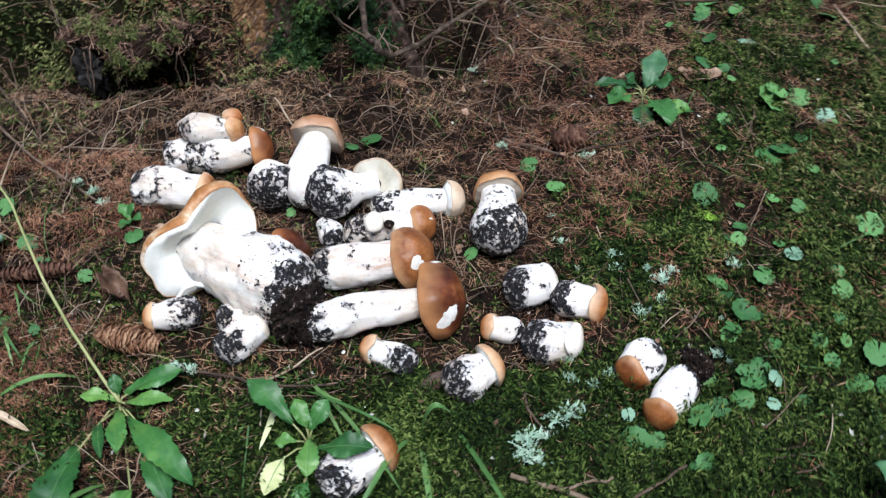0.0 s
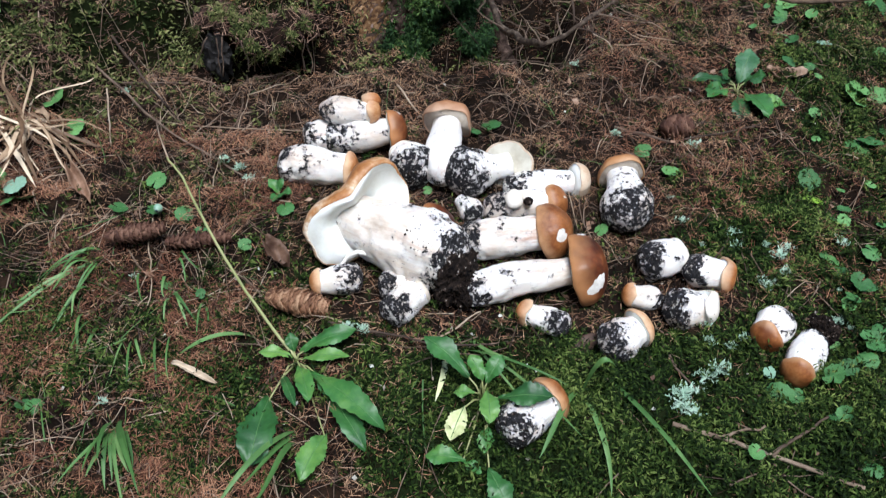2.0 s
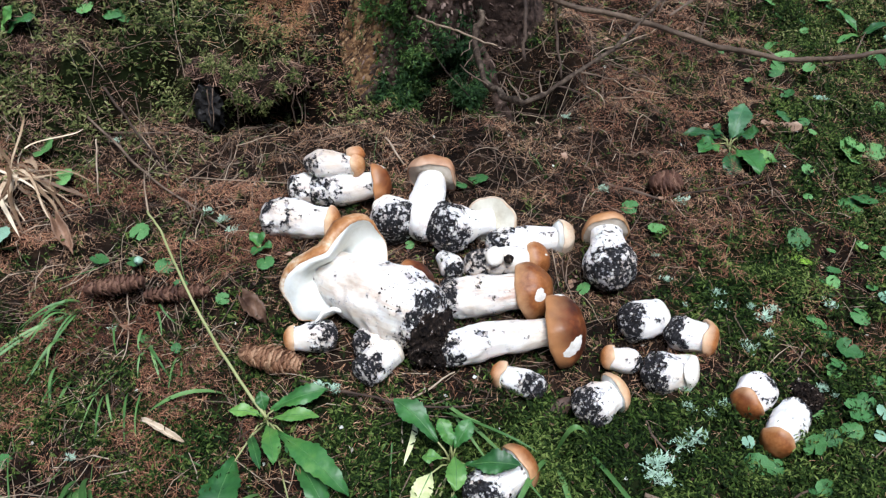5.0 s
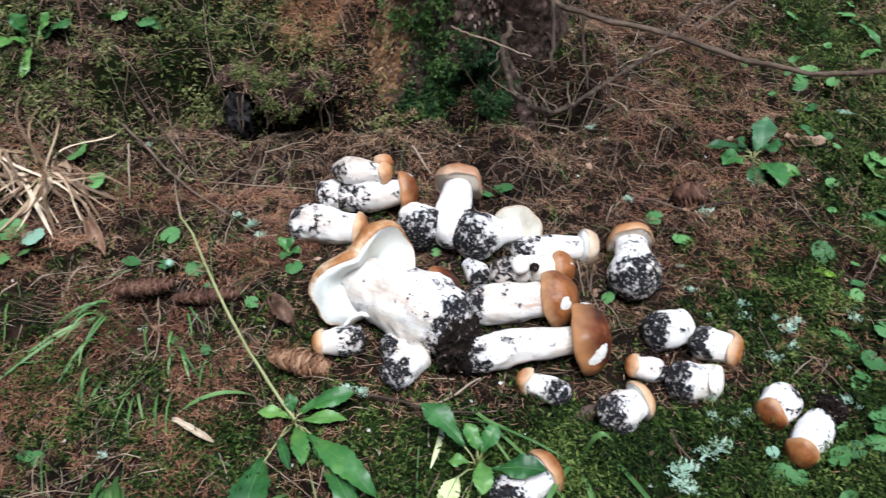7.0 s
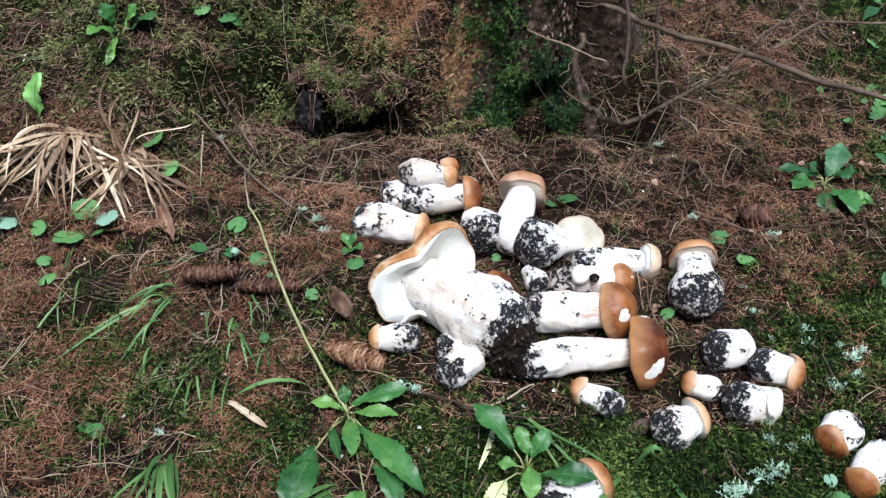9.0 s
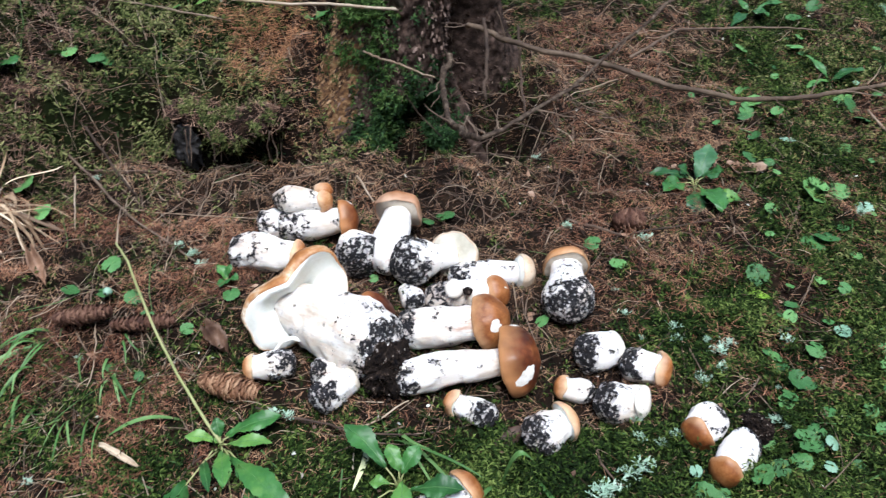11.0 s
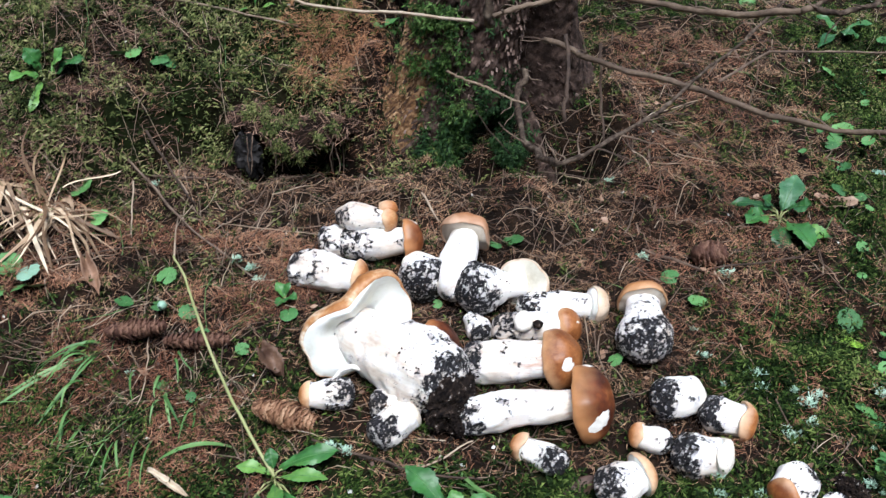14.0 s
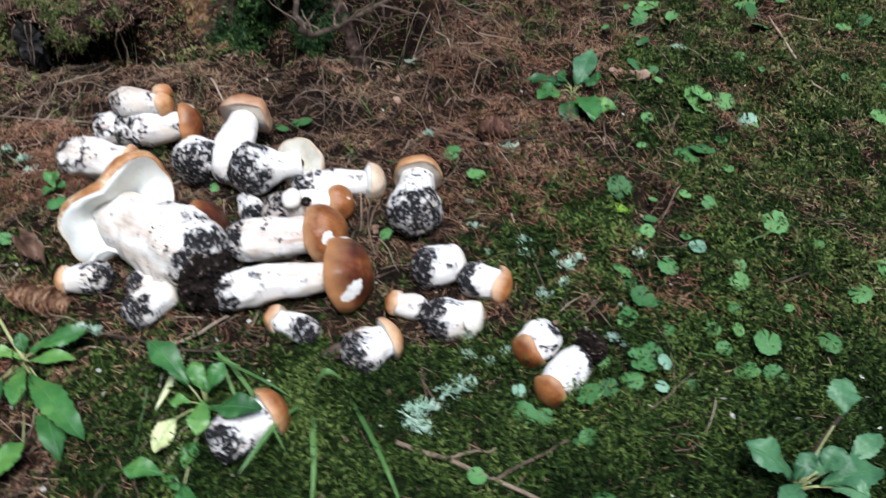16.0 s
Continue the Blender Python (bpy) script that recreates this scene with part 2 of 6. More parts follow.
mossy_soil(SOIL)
NEEDLE = material("spruce_needle", ((0.2, (0.006, 0.004, 0.003)), (0.48, (0.034, 0.017, 0.010)), (0.66, (0.13, 0.064, 0.034)),
                                    (0.88, (0.48, 0.31, 0.19))), scale=6, rough=0.7, bump=0, per_island=0.8, spec=0.15)
NEEDLE_FRESH = material("rusty_needle", ((0.2, (0.045, 0.016, 0.009)), (0.5, (0.19, 0.074, 0.038)), (0.85, (0.46, 0.25, 0.145))),
                        scale=6, rough=0.7, bump=0, per_island=0.6, spec=0.3)
NEEDLE_RUST = material("orange_needle", ((0.2, (0.12, 0.050, 0.022)), (0.5, (0.31, 0.145, 0.066)), (0.85, (0.56, 0.33, 0.18))),
                       scale=6, rough=0.7, bump=0, per_island=0.6, spec=0.3)
NEEDLE_PINK = material("pinkish_dry_stalk", ((0.2, (0.02, 0.010, 0.007)), (0.5, (0.10, 0.048, 0.032)), (0.85, (0.40, 0.26, 0.18))),
                       scale=6, rough=0.7, bump=0, per_island=0.7, spec=0.3)
MOSS = material("moss", ((0.15, (0.0025, 0.007, 0.0010)), (0.45, (0.012, 0.026, 0.005)), (0.66, (0.038, 0.070, 0.012)),
                         (0.92, (0.165, 0.215, 0.056))), scale=11, rough=0.75, bump=0, per_island=0.65, spec=0.1)
MOSS_OLIVE = material("olive_moss", ((0.15, (0.013, 0.021, 0.006)), (0.42, (0.048, 0.066, 0.019)), (0.62, (0.13, 0.145, 0.046)),
                                     (0.9, (0.32, 0.32, 0.14))), scale=11, rough=0.8, bump=0, per_island=0.55, spec=0.1)
MOSS_DARK = material("dark_moss", ((0.15, (0.005, 0.015, 0.005)), (0.45, (0.017, 0.044, 0.014)), (0.65, (0.042, 0.095, 0.026)),
                                   (0.9, (0.13, 0.22, 0.07))), scale=5, rough=0.75, bump=0, per_island=0.5, spec=0.2)
MOSS_TRUNK = material("bright_trunk_moss", ((0.15, (0.008, 0.025, 0.005)), (0.45, (0.025, 0.066, 0.011)), (0.65, (0.066, 0.131, 0.025)),
                                            (0.9, (0.180, 0.271, 0.082))), scale=16, rough=0.7, bump=0, per_island=0.55, spec=0.25)
PALE_BITS = material("pale_bits", ((0.2, (0.25, 0.22, 0.18)), (0.5, (0.45, 0.44, 0.38)), (0.85, (0.68, 0.70, 0.64))), scale=20, rough=0.8, bump=0, per_island=0.7)
LEAF = material("green_leaf", ((0.2, (0.020, 0.080, 0.020)), (0.5, (0.050, 0.165, 0.036)), (0.85, (0.15, 0.30, 0.06))),
                scale=24, rough=0.46, bump=0.5, bump_scale=110, per_object=0.55, spec=0.5, through_light=0.08)
LEAF_DULL = material("dull_grey_green_leaf", ((0.2, (0.026, 0.085, 0.036)), (0.5, (0.055, 0.150, 0.065)), (0.85, (0.12, 0.25, 0.12))),
                     scale=30, rough=0.45, bump=0.7, bump_scale=140, per_object=0.4)
LEAF_RIB = material("leaf_midrib", ((0.2, (0.06, 0.15, 0.045)), (0.5, (0.09, 0.20, 0.065)), (0.85, (0.14, 0.27, 0.09))), scale=40, rough=0.45, bump=0.1)
LEAF_ROUND = material("round_green_leaf", ((0.2, (0.032, 0.105, 0.030)), (0.5, (0.070, 0.20, 0.055)), (0.85, (0.17, 0.36, 0.11))),
                      scale=35, rough=0.5, bump=0.3, bump_scale=260, per_object=0.5, through_light=0.08)
# pale colour of the bud; on round leaves it paints in a bright glint
LEAF_GREY = material("pale_grey_green_leaf", ((0.2, (0.12, 0.25, 0.15)), (0.5, (0.22, 0.38, 0.26)), (0.85, (0.38, 0.55, 0.45))),
                     scale=35, rough=0.4, bump=0.3, bump_scale=260, per_object=0.3)
LEAF_BRIGHT = material("bright_green_leaf", ((0.2, (0.13, 0.33, 0.07)), (0.5, (0.23, 0.48, 0.13)), (0.85, (0.38, 0.64, 0.24))),
                       scale=35, rough=0.4, bump=0.3, bump_scale=260)
LEAF_LIME = material("lime_green_leaf", ((0.2, (0.12, 0.26, 0.02)), (0.5, (0.22, 0.40, 0.035)), (0.85, (0.42, 0.58, 0.08))),
                     scale=35, rough=0.5, bump=0.3, bump_scale=260)
LEAF_YELLOW = material("yellow_green_leaf", ((0.2, (0.34, 0.38, 0.14)), (0.5, (0.56, 0.60, 0.30)), (0.85, (0.72, 0.75, 0.50))),
                       scale=35, rough=0.5, bump=0.3, bump_scale=260)
GRASS = material("grass_blade", ((0.2, (0.04, 0.105, 0.025)), (0.5, (0.080, 0.18, 0.046)), (0.85, (0.19, 0.31, 0.11))),
                 scale=14, rough=0.5, bump=0.2, bump_scale=400, per_object=0.5)
STALK = material("pale_green_stalk", ((0.2, (0.20, 0.24, 0.08)), (0.5, (0.34, 0.36, 0.15)), (0.85, (0.48, 0.44, 0.25))),
                 scale=20, rough=0.55, bump=0.2)
DRY = material("dry_straw", ((0.2, (0.13, 0.075, 0.040)), (0.5, (0.38, 0.26, 0.155)), (0.8, (0.68, 0.55, 0.39))),
               scale=16, rough=0.6, bump=0.4, bump_scale=300, per_object=0.8, squash=(1, 1, 0.4))
TWIG = material("dead_twig", ((0.2, (0.03, 0.019, 0.014)), (0.5, (0.085, 0.056, 0.040)), (0.85, (0.23, 0.165, 0.12))),
                scale=40, rough=0.85, bump=0.6, bump_scale=250, per_object=0.4, per_island=0.5)
TWIG_BARK = material("barked_twig", ((0.3, (0.022, 0.015, 0.011)), (0.48, (0.06, 0.042, 0.031)), (0.62, (0.12, 0.09, 0.066)), (0.8, (0.25, 0.20, 0.15))),
                     scale=110, rough=0.9, bump=1.0, bump_scale=220, spec=0.2)
TWIG_PALE = material("pale_twig", ((0.2, (0.22, 0.15, 0.10)), (0.5, (0.36, 0.27, 0.19)), (0.85, (0.52, 0.43, 0.33))),
                     scale=40, rough=0.8, bump=0.5, bump_scale=250, per_object=0.4)
TWIG_TAN = material("brown_twig", ((0.2, (0.075, 0.050, 0.034)), (0.5, (0.18, 0.128, 0.088)), (0.85, (0.36, 0.28, 0.20))),
                    scale=40, rough=0.8, bump=0.7, bump_scale=250, per_object=0.4)
BARK = material("spruce_bark", ((0.30, (0.021, 0.013, 0.010)), (0.46, (0.074, 0.048, 0.038)), (0.60, (0.160, 0.107, 0.086)),
                                (0.78, (0.330, 0.241, 0.204))), per_island=0.35, scale=60, rough=0.9, bump=1.0, bump_scale=120, spec=0.2, detail=9)
BARK_RUST = material("rusty_root_bark", ((0.26, (0.018, 0.008, 0.004)), (0.42, (0.075, 0.034, 0.015)), (0.56, (0.18, 0.092, 0.036)),
                                         (0.78, (0.40, 0.26, 0.145))), per_island=0.55, scale=150, rough=0.75, bump=1.0, bump_scale=120)
CONE = material("cone_scale", ((0.2, (0.075, 0.030, 0.015)), (0.5, (0.25, 0.120, 0.062)), (0.85, (0.52, 0.33, 0.20))),
                scale=60, rough=0.65, bump=0.4, per_object=0.5)
CONE_DARK = material("dark_cone_scale", ((0.2, (0.040, 0.016, 0.010)), (0.5, (0.105, 0.045, 0.028)), (0.85, (0.26, 0.145, 0.095))),
                     scale=60, rough=0.7, bump=0.4, per_object=0.5)
LICHEN = material("grey_green_lichen", ((0.2, (0.22, 0.36, 0.26)), (0.5, (0.38, 0.54, 0.41)), (0.85, (0.58, 0.72, 0.60))),
                  scale=60, rough=0.85, bump=0.6, per_island=0.3)
TAN_LEAF = material("tan_dead_leaf", ((0.2, (0.14, 0.075, 0.045)), (0.5, (0.30, 0.18, 0.115)), (0.85, (0.52, 0.38, 0.28))),
                    scale=50, rough=0.6, bump=0.8, per_object=0.3)
BROWN_LEAF = material("brown_dead_leaf", ((0.2, (0.026, 0.013, 0.009)), (0.5, (0.070, 0.036, 0.023)), (0.85, (0.18, 0.105, 0.066))),
                      scale=50, rough=0.6, bump=0.8, per_object=0.4, per_island=0.3)
WOOD_CHIP = material("pale_wood_chip", ((0.2, (0.30, 0.22, 0.14)), (0.5, (0.56, 0.46, 0.34)), (0.85, (0.76, 0.68, 0.56))),
                     scale=40, rough=0.7, bump=0.5, squash=(0.2, 1, 1))
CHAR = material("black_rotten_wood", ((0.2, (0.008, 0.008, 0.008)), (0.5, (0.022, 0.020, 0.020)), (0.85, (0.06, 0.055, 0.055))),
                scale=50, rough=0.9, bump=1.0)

# ---- builders ----
rng = np.random.default_rng(7)


def mesh_of(name, verts, faces, mat=None, smooth=True):
    me = bpy.data.meshes.new(name)
    me.from_pydata([tuple(v) for v in verts], [], [tuple(f) for f in faces])
    if mat:
        me.materials.append(mat)
    if smooth:
        me.shade_smooth()
    me.update()
    return me


def quads_mesh(name, verts, quads, mat):
    """One mesh from arrays of corners (n, 3) and four-cornered faces (m, 4)."""
    me = bpy.data.meshes.new(name)
    me.vertices.add(len(verts))
    me.vertices.foreach_set("co", np.asarray(verts, dtype=np.float32).ravel())
    me.loops.add(quads.size)
    me.loops.foreach_set("vertex_index", quads.astype(np.int32).ravel())
    me.polygons.add(len(quads))
    me.polygons.foreach_set("loop_start", np.arange(0, quads.size, 4, dtype=np.int32))
    me.materials.append(mat)
    me.update(calc_edges=True)
    me.validate()
    return me


def thing(name, place, label, category, group="", turn=None):
    """An empty at a thing's base, which carries its parts."""
    ob = new(name)
    ob.empty_display_size = 0.02
    ob.matrix_basis = Matrix.Translation(place) @ (turn.to_4x4() if turn else Matrix())
    return tagged(ob, label, category, group)


def part(name, me, parent, label="", m=None):
    ob = new(name, me)
    ob.parent = parent
    if m is not None:
        ob.matrix_basis = m
    return tagged(ob, label)


def grid_faces(rows, cols, closed=True):
    f = []
    for i in range(rows - 1):
        for j in range(cols if closed else cols - 1):
            k = (j + 1) % cols
            f.append((i * cols + j, i * cols + k, (i + 1) * cols + k, (i + 1) * cols + j))
    return f


def lump(v, scale, seed=0.0):
    return noise.noise(Vector((v[0] * scale + seed, v[1] * scale - seed * 0.7, v[2] * scale + seed * 1.3)))


def tube(points, radii, sides=8, rough=0.0, seed=0.0, name="tube", mat=None, caps=True):
    """A tapered, slightly knotty stick along points."""
    pts = [Vector(p) for p in points]
    v = []
    side = None
    for i, p in enumerate(pts):
        d = (pts[min(i + 1, len(pts) - 1)] - pts[max(i - 1, 0)]).normalized()
        if side is None:
            side = d.orthogonal().normalized()
        side = (side - d * side.dot(d)).normalized()
        other = d.cross(side)
        for j in range(sides):
            a = 2 * math.pi * j / sides
            r = radii[i] * (1 + rough * lump((p.x + 0.01 * math.cos(a), p.y + 0.01 * math.sin(a), p.z), 90, seed))
            v.append(p + (side * math.cos(a) + other * math.sin(a)) * r)
    f = grid_faces(len(pts), sides)
    if caps:
        f += [tuple(range(sides))[::-1], tuple(range((len(pts) - 1) * sides, len(pts) * sides))]
    return mesh_of(name, v, f, mat)


def wander(a, b, steps, amount, seed, sag=0.0):
    """Points from a to b along a slightly crooked way."""
    a, b = Vector(a), Vector(b)
    r = random.Random(seed)
    out = []
    drift = Vector((0, 0, 0))
    for i in range(steps + 1):
        u = i / steps
        if 0 < i < steps:
            drift += Vector((r.gauss(0, 1), r.gauss(0, 1), r.gauss(0, 0.5))) * amount
        out.append(a.lerp(b, u) + drift * math.sin(math.pi * u) ** 0.7 + Vector((0, 0, -sag * math.sin(math.pi * u))))
    return out


LATTICE = rng.random((64, 64))


def patches(x, y, scale, seed=0):
    """Smooth noise between 0 and 1 over the plan."""
    x, y = np.asarray(x) * scale + seed * 7.3 + 500, np.asarray(y) * scale + seed * 3.1 + 500
    i, j = np.floor(x).astype(int), np.floor(y).astype(int)
    u, w = x - i, y - j
    u, w = u * u * (3 - 2 * u), w * w * (3 - 2 * w)
    g = lambda a, b: LATTICE[a % 64, b % 64]
    return (g(i, j) * (1 - u) + g(i + 1, j) * u) * (1 - w) + (g(i, j + 1) * (1 - u) + g(i + 1, j + 1) * u) * w


def ramp01(x, a, b):
    u = np.clip((np.asarray(x) - a) / (b - a), 0, 1)
    return u * u * (3 - 2 * u)


def ground_z(x, y):
    """The forest floor's height over the plan: a low bank behind on one side, hollows at its foot, a slight fall in front."""
    x, y = np.asarray(x, dtype=float), np.asarray(y, dtype=float)
    edge = 1.14 + 0.04 * np.sin(x * 9) + 0.03 * (patches(x, y, 14, 3) - 0.5) + 0.10 * ramp01(x, -0.62, -0.85) * -1
    left = ramp01(x, -0.30, -0.38)
    soft_bank = ramp01(x, -0.66, -0.86)
    bank = left * (0.115 * ramp01(y, edge - 0.015 - 0.09 * soft_bank, edge + 0.045 + 0.02 * soft_bank) + 0.085 * ramp01(y, edge + 0.02, edge + 0.35))
    bank += ramp01(x, -0.62, -0.95) * 0.05 * ramp01(y, 0.75, 1.0)
    hollow = -0.05 * np.exp(-((x + 0.535) / 0.04) ** 2 - ((y - 1.125) / 0.03) ** 2) - 0.048 * np.exp(-((x + 0.44) / 0.085) ** 2 - ((y - 1.142) / 0.028) ** 2)
    hollow += -0.17 * np.exp(-((x + 0.010) / 0.070) ** 2 - ((y - 1.285) / 0.090) ** 2)
    hollow += -0.085 * np.exp(-((x + 0.172) / 0.036) ** 2 - ((y - 1.200) / 0.034) ** 2)
    hollow += 0.05 * np.exp(-((np.hypot(x + 0.165, y - 1.415) - 0.20) / 0.07) ** 2) * ramp01(x, 0.00, 0.08)
    hollow += 0.035 * np.exp(-((x + 0.34) / 0.08) ** 2 - ((y - 0.975) / 0.05) ** 2)
    bank += left * ramp01(y, edge - 0.02, edge + 0.05) * (0.050 * (patches(x, y, 20, 8) - 0.5) + 0.034 * (patches(x, y, 48, 9) - 0.5)) * ramp01(y, 1.75, 1.5)
    fall = -0.045 * ramp01(x, -0.3, -0.75) * ramp01(y, 0.85, 0.5)
    rise = 0.012 * ramp01(y, 0.6, 0.45) * ramp01(x, -0.2, 0.1)
    near = np.exp(-((x / 2.5) ** 2 + ((y - 0.9) / 2.5) ** 2))
    bumps = (0.026 * (patches(x, y, 6, 1) - 0.5) + 0.022 * (patches(x, y, 17, 2) - 0.5) + 0.026 * (patches(x, y, 40, 5) - 0.5)) * near
    pile = ramp01(np.hypot((x + 0.12) / 0.32, (y - 0.74) / 0.26), 1.25, 0.8)
    bumps = bumps * (1 - 0.6 * pile)
    return (bank + hollow + fall + rise) * (near > 0.02) * np.clip(near * 1.6, 0, 1) + bumps


def gz(x, y):
    return float(ground_z(x, y))


def green(x, y):
    """How mossy the floor is, 0 to 1."""
    g = 0.14 + 0.80 * ramp01(y, 0.66, 0.50) * ramp01(x, -0.42, -0.18)
    g = np.maximum(g, 0.66 * ramp01(x, 0.08, 0.26) * ramp01(y, 1.04, 0.74))
    g = np.maximum(g, 0.92 * ramp01(x, 0.32, 0.50) * ramp01(y, 2.6, 1.0))
    g = np.maximum(g, 0.75 * ramp01(x, -0.36, -0.48) * ramp01(y, 1.07, 1.17))
    g = np.maximum(g, 0.58 * ramp01(x, -0.64, -0.76) * ramp01(y, 0.93, 1.03))
    g = np.maximum(g, (0.26 + 0.20 * ramp01(x, -0.88, -0.66)) * ramp01(x, -0.28, -0.42) * ramp01(y, 0.82, 0.66))
    g = np.maximum(g, 0.40 * ramp01(y, 1.55, 1.8))
    g = g * (1 - 0.85 * ramp01(x, -0.64, -0.48) * ramp01(x, 0.30, 0.12) * ramp01(y, 0.86, 0.95) * ramp01(y, 1.18, 1.11))
    n = 0.5 * patches(x, y, 9, 4) + 0.5 * patches(x, y, 24, 6)
    front = ramp01(y, 0.62, 0.48) * ramp01(x, -0.40, -0.15)
    return np.clip(g + (n - 0.53) * (1.7 - 1.0 * front) * np.minimum(1, g * 2.2), 0, 1)

# ---- the forest floor: one sheet, fine near the path and coarse to the horizon ----
def spaced(lo, hi, step, far):
    inner = np.arange(lo, hi + step / 2, step)
    outer = np.geomspace(step * 2, far, 26)
    return np.concatenate([lo - outer[::-1], inner, hi + outer])


gx, gy = spaced(-1.35, 1.35, 0.0085, 400.0), spaced(0.15, 2.3, 0.0085, 400.0)
XX, YY = np.meshgrid(gx, gy)
ZZ = ground_z(XX, YY) + 0.004 * (rng.random(XX.shape) - 0.5) * (np.abs(XX) < 1.4) * (YY < 2.4)
idx = np.arange(XX.size).reshape(XX.shape)
quads = np.stack([idx[:-1, :-1], idx[:-1, 1:], idx[1:, 1:], idx[1:, :-1]], -1).reshape(-1, 4)
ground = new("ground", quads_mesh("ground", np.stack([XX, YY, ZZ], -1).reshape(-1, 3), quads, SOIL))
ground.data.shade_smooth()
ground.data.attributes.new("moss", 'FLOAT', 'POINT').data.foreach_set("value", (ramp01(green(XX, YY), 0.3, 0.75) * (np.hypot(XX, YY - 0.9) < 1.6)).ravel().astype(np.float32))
tagged(ground, "dark brown forest soil under needles and moss", "ground", kind="structure")


def scatter(count, keep, seed, x0=-1.30, x1=1.20, y0=0.22, y1=2.1):
    r = np.random.default_rng(seed)
    x, y = r.uniform(x0, x1, count), r.uniform(y0, y1, count)
    bare = 1 - 0.9 * np.exp(-((x + 0.545) / 0.065) ** 2 - ((y - 1.22) / 0.085) ** 2)
    bare = bare * (1 - 0.92 * np.exp(-((x + 0.015) / 0.075) ** 2 - ((y - 1.275) / 0.09) ** 2))
    bare = bare * (1 - 0.62 * np.exp(-((x + 0.44) / 0.09) ** 2 - ((y - 1.148) / 0.032) ** 2))
    bare = bare * (1 - 0.9 * np.exp(-((x + 0.172) / 0.035) ** 2 - ((y - 1.20) / 0.03) ** 2))
    if y1 == 2.1:
        bare = bare * ramp01(x, x0, x0 + 0.25) * ramp01(x, x1, x1 - 0.2) * ramp01(y, y1 + 0.05, y1 - 0.15 - 0.2 * patches(x, y, 6, 3))
    k = (r.random(count) < keep(x, y) * bare) & (np.abs(x + 0.06) < 0.56 + 0.50 * y)
    return x[k], y[k], r


def needle_bed(name, count, keep, seed, mat, label, long=0.013, wide=0.0009, lift=0.007, segs=1, area=()):
    """Fallen needles: short slivers with a ridge, lying every way, the longer ones bent."""
    x, y, r = scatter(count, keep, seed, *area)
    n = len(x)
    a, tip = r.uniform(0, 2 * np.pi, n), r.normal(0, 0.3, n)
    ln, w = long * r.uniform(0.5, 1.35, n), wide * r.uniform(0.6, 1.3, n)
    z = ground_z(x, y) + lift * r.random(n) ** 1.3 + 0.001
    d = np.stack([np.cos(a) * np.cos(tip), np.sin(a) * np.cos(tip), np.sin(tip)], -1)
    s = np.stack([-np.sin(a), np.cos(a), np.zeros(n)], -1)
    up = np.array([0, 0, 1.0])
    c = np.stack([x, y, z], -1)
    bow = (r.normal(0, 0.05, n) * ln)[:, None]
    steps = ((-0.5, 0.6), (0.5, 0.3)) if segs == 1 else ((-0.5, 0.5), (0.05, 1.0), (0.5, 0.25))
    rows = []
    for u, ww in steps:
        mid = c + d * (u * ln)[:, None] + s * bow * (1 - 4 * u * u)
        half = s * (w * ww / (1.2 if segs == 1 else 2))[:, None]
        rows += [mid - half, mid + up * (w * ww * 0.6)[:, None], mid + half]
    k = len(rows)
    v = np.stack(rows, 1).reshape(-1, 3)
    base = (np.arange(n) * k)[:, None]
    q = [base + np.array([f]) for f in ((0, 1, 4, 3), (1, 2, 5, 4), (3, 4, 7, 6), (4, 5, 8, 7))[:2 * segs]]
    ob = new(name, quads_mesh(name, v, np.concatenate(q), mat))
    return tagged(ob, label, "needles", kind="stuff")


def shoots(name, pos, nor, r, mat, tall, leaf, leaves, spread=0.5, wide=0.15):
    """Moss shoots along normals: each a leaning stalk with small pointed leaves all round."""
    n = len(pos)
    axis = nor + r.normal(0, spread, (n, 3))
    axis /= np.linalg.norm(axis, axis=1)[:, None]
    one = np.cross(axis, np.array([0.31, 0.77, 0.56]))
    one /= np.linalg.norm(one, axis=1)[:, None]
    two = np.cross(axis, one)
    h = tall * r.uniform(0.45, 1.3, n)
    V = []
    for i in range(leaves):
        u = (i + 0.8) / leaves
        a = (i * 2.4 + r.uniform(0, 6.28, n))[:, None]
        out = one * np.cos(a) + two * np.sin(a)
        flat = two * np.cos(a) - one * np.sin(a)
        ln = (leaf * (1.15 - 0.5 * u) * r.uniform(0.7, 1.3, n))[:, None]
        foot = pos + axis * (h * u)[:, None]
        way = out + axis * (0.35 + 0.5 * u)
        mid = foot + way * ln * 0.45
        tip = foot + way * ln - axis * ln * 0.25 - np.array([0, 0, 0.15]) * ln
        side = flat * ln * wide
        V.append(np.stack([foot, mid - side, tip, mid + side], 1))
    V = np.stack(V, 1).reshape(-1, 3)
    return quads_mesh(name, V, np.arange(len(V)).reshape(-1, 4), mat)


def moss_bed(name, count, keep, seed, mat, label, tall=0.017, leaf=0.0068, leaves=8):
    x, y, r = scatter(count, keep, seed)
    tall = tall * (0.5 + 0.9 * ramp01(patches(x, y, 30, seed), 0.2, 0.8))
    pos = np.stack([x, y, ground_z(x, y) - 0.002], -1)
    ob = new(name, shoots(name, pos, np.tile([0, 0, 1.0], (len(x), 1)), r, mat, tall, leaf, leaves))
    return tagged(ob, label, "moss", kind="stuff")


def clumps(x, y, seed, lo=0.12):
    """Small clumps and gaps, a few centimetres across."""
    n = 0.6 * patches(x, y, 30, seed) + 0.4 * patches(x, y, 75, seed + 2)
    return lo + (1 - lo) * ramp01(n, 0.34, 0.58)


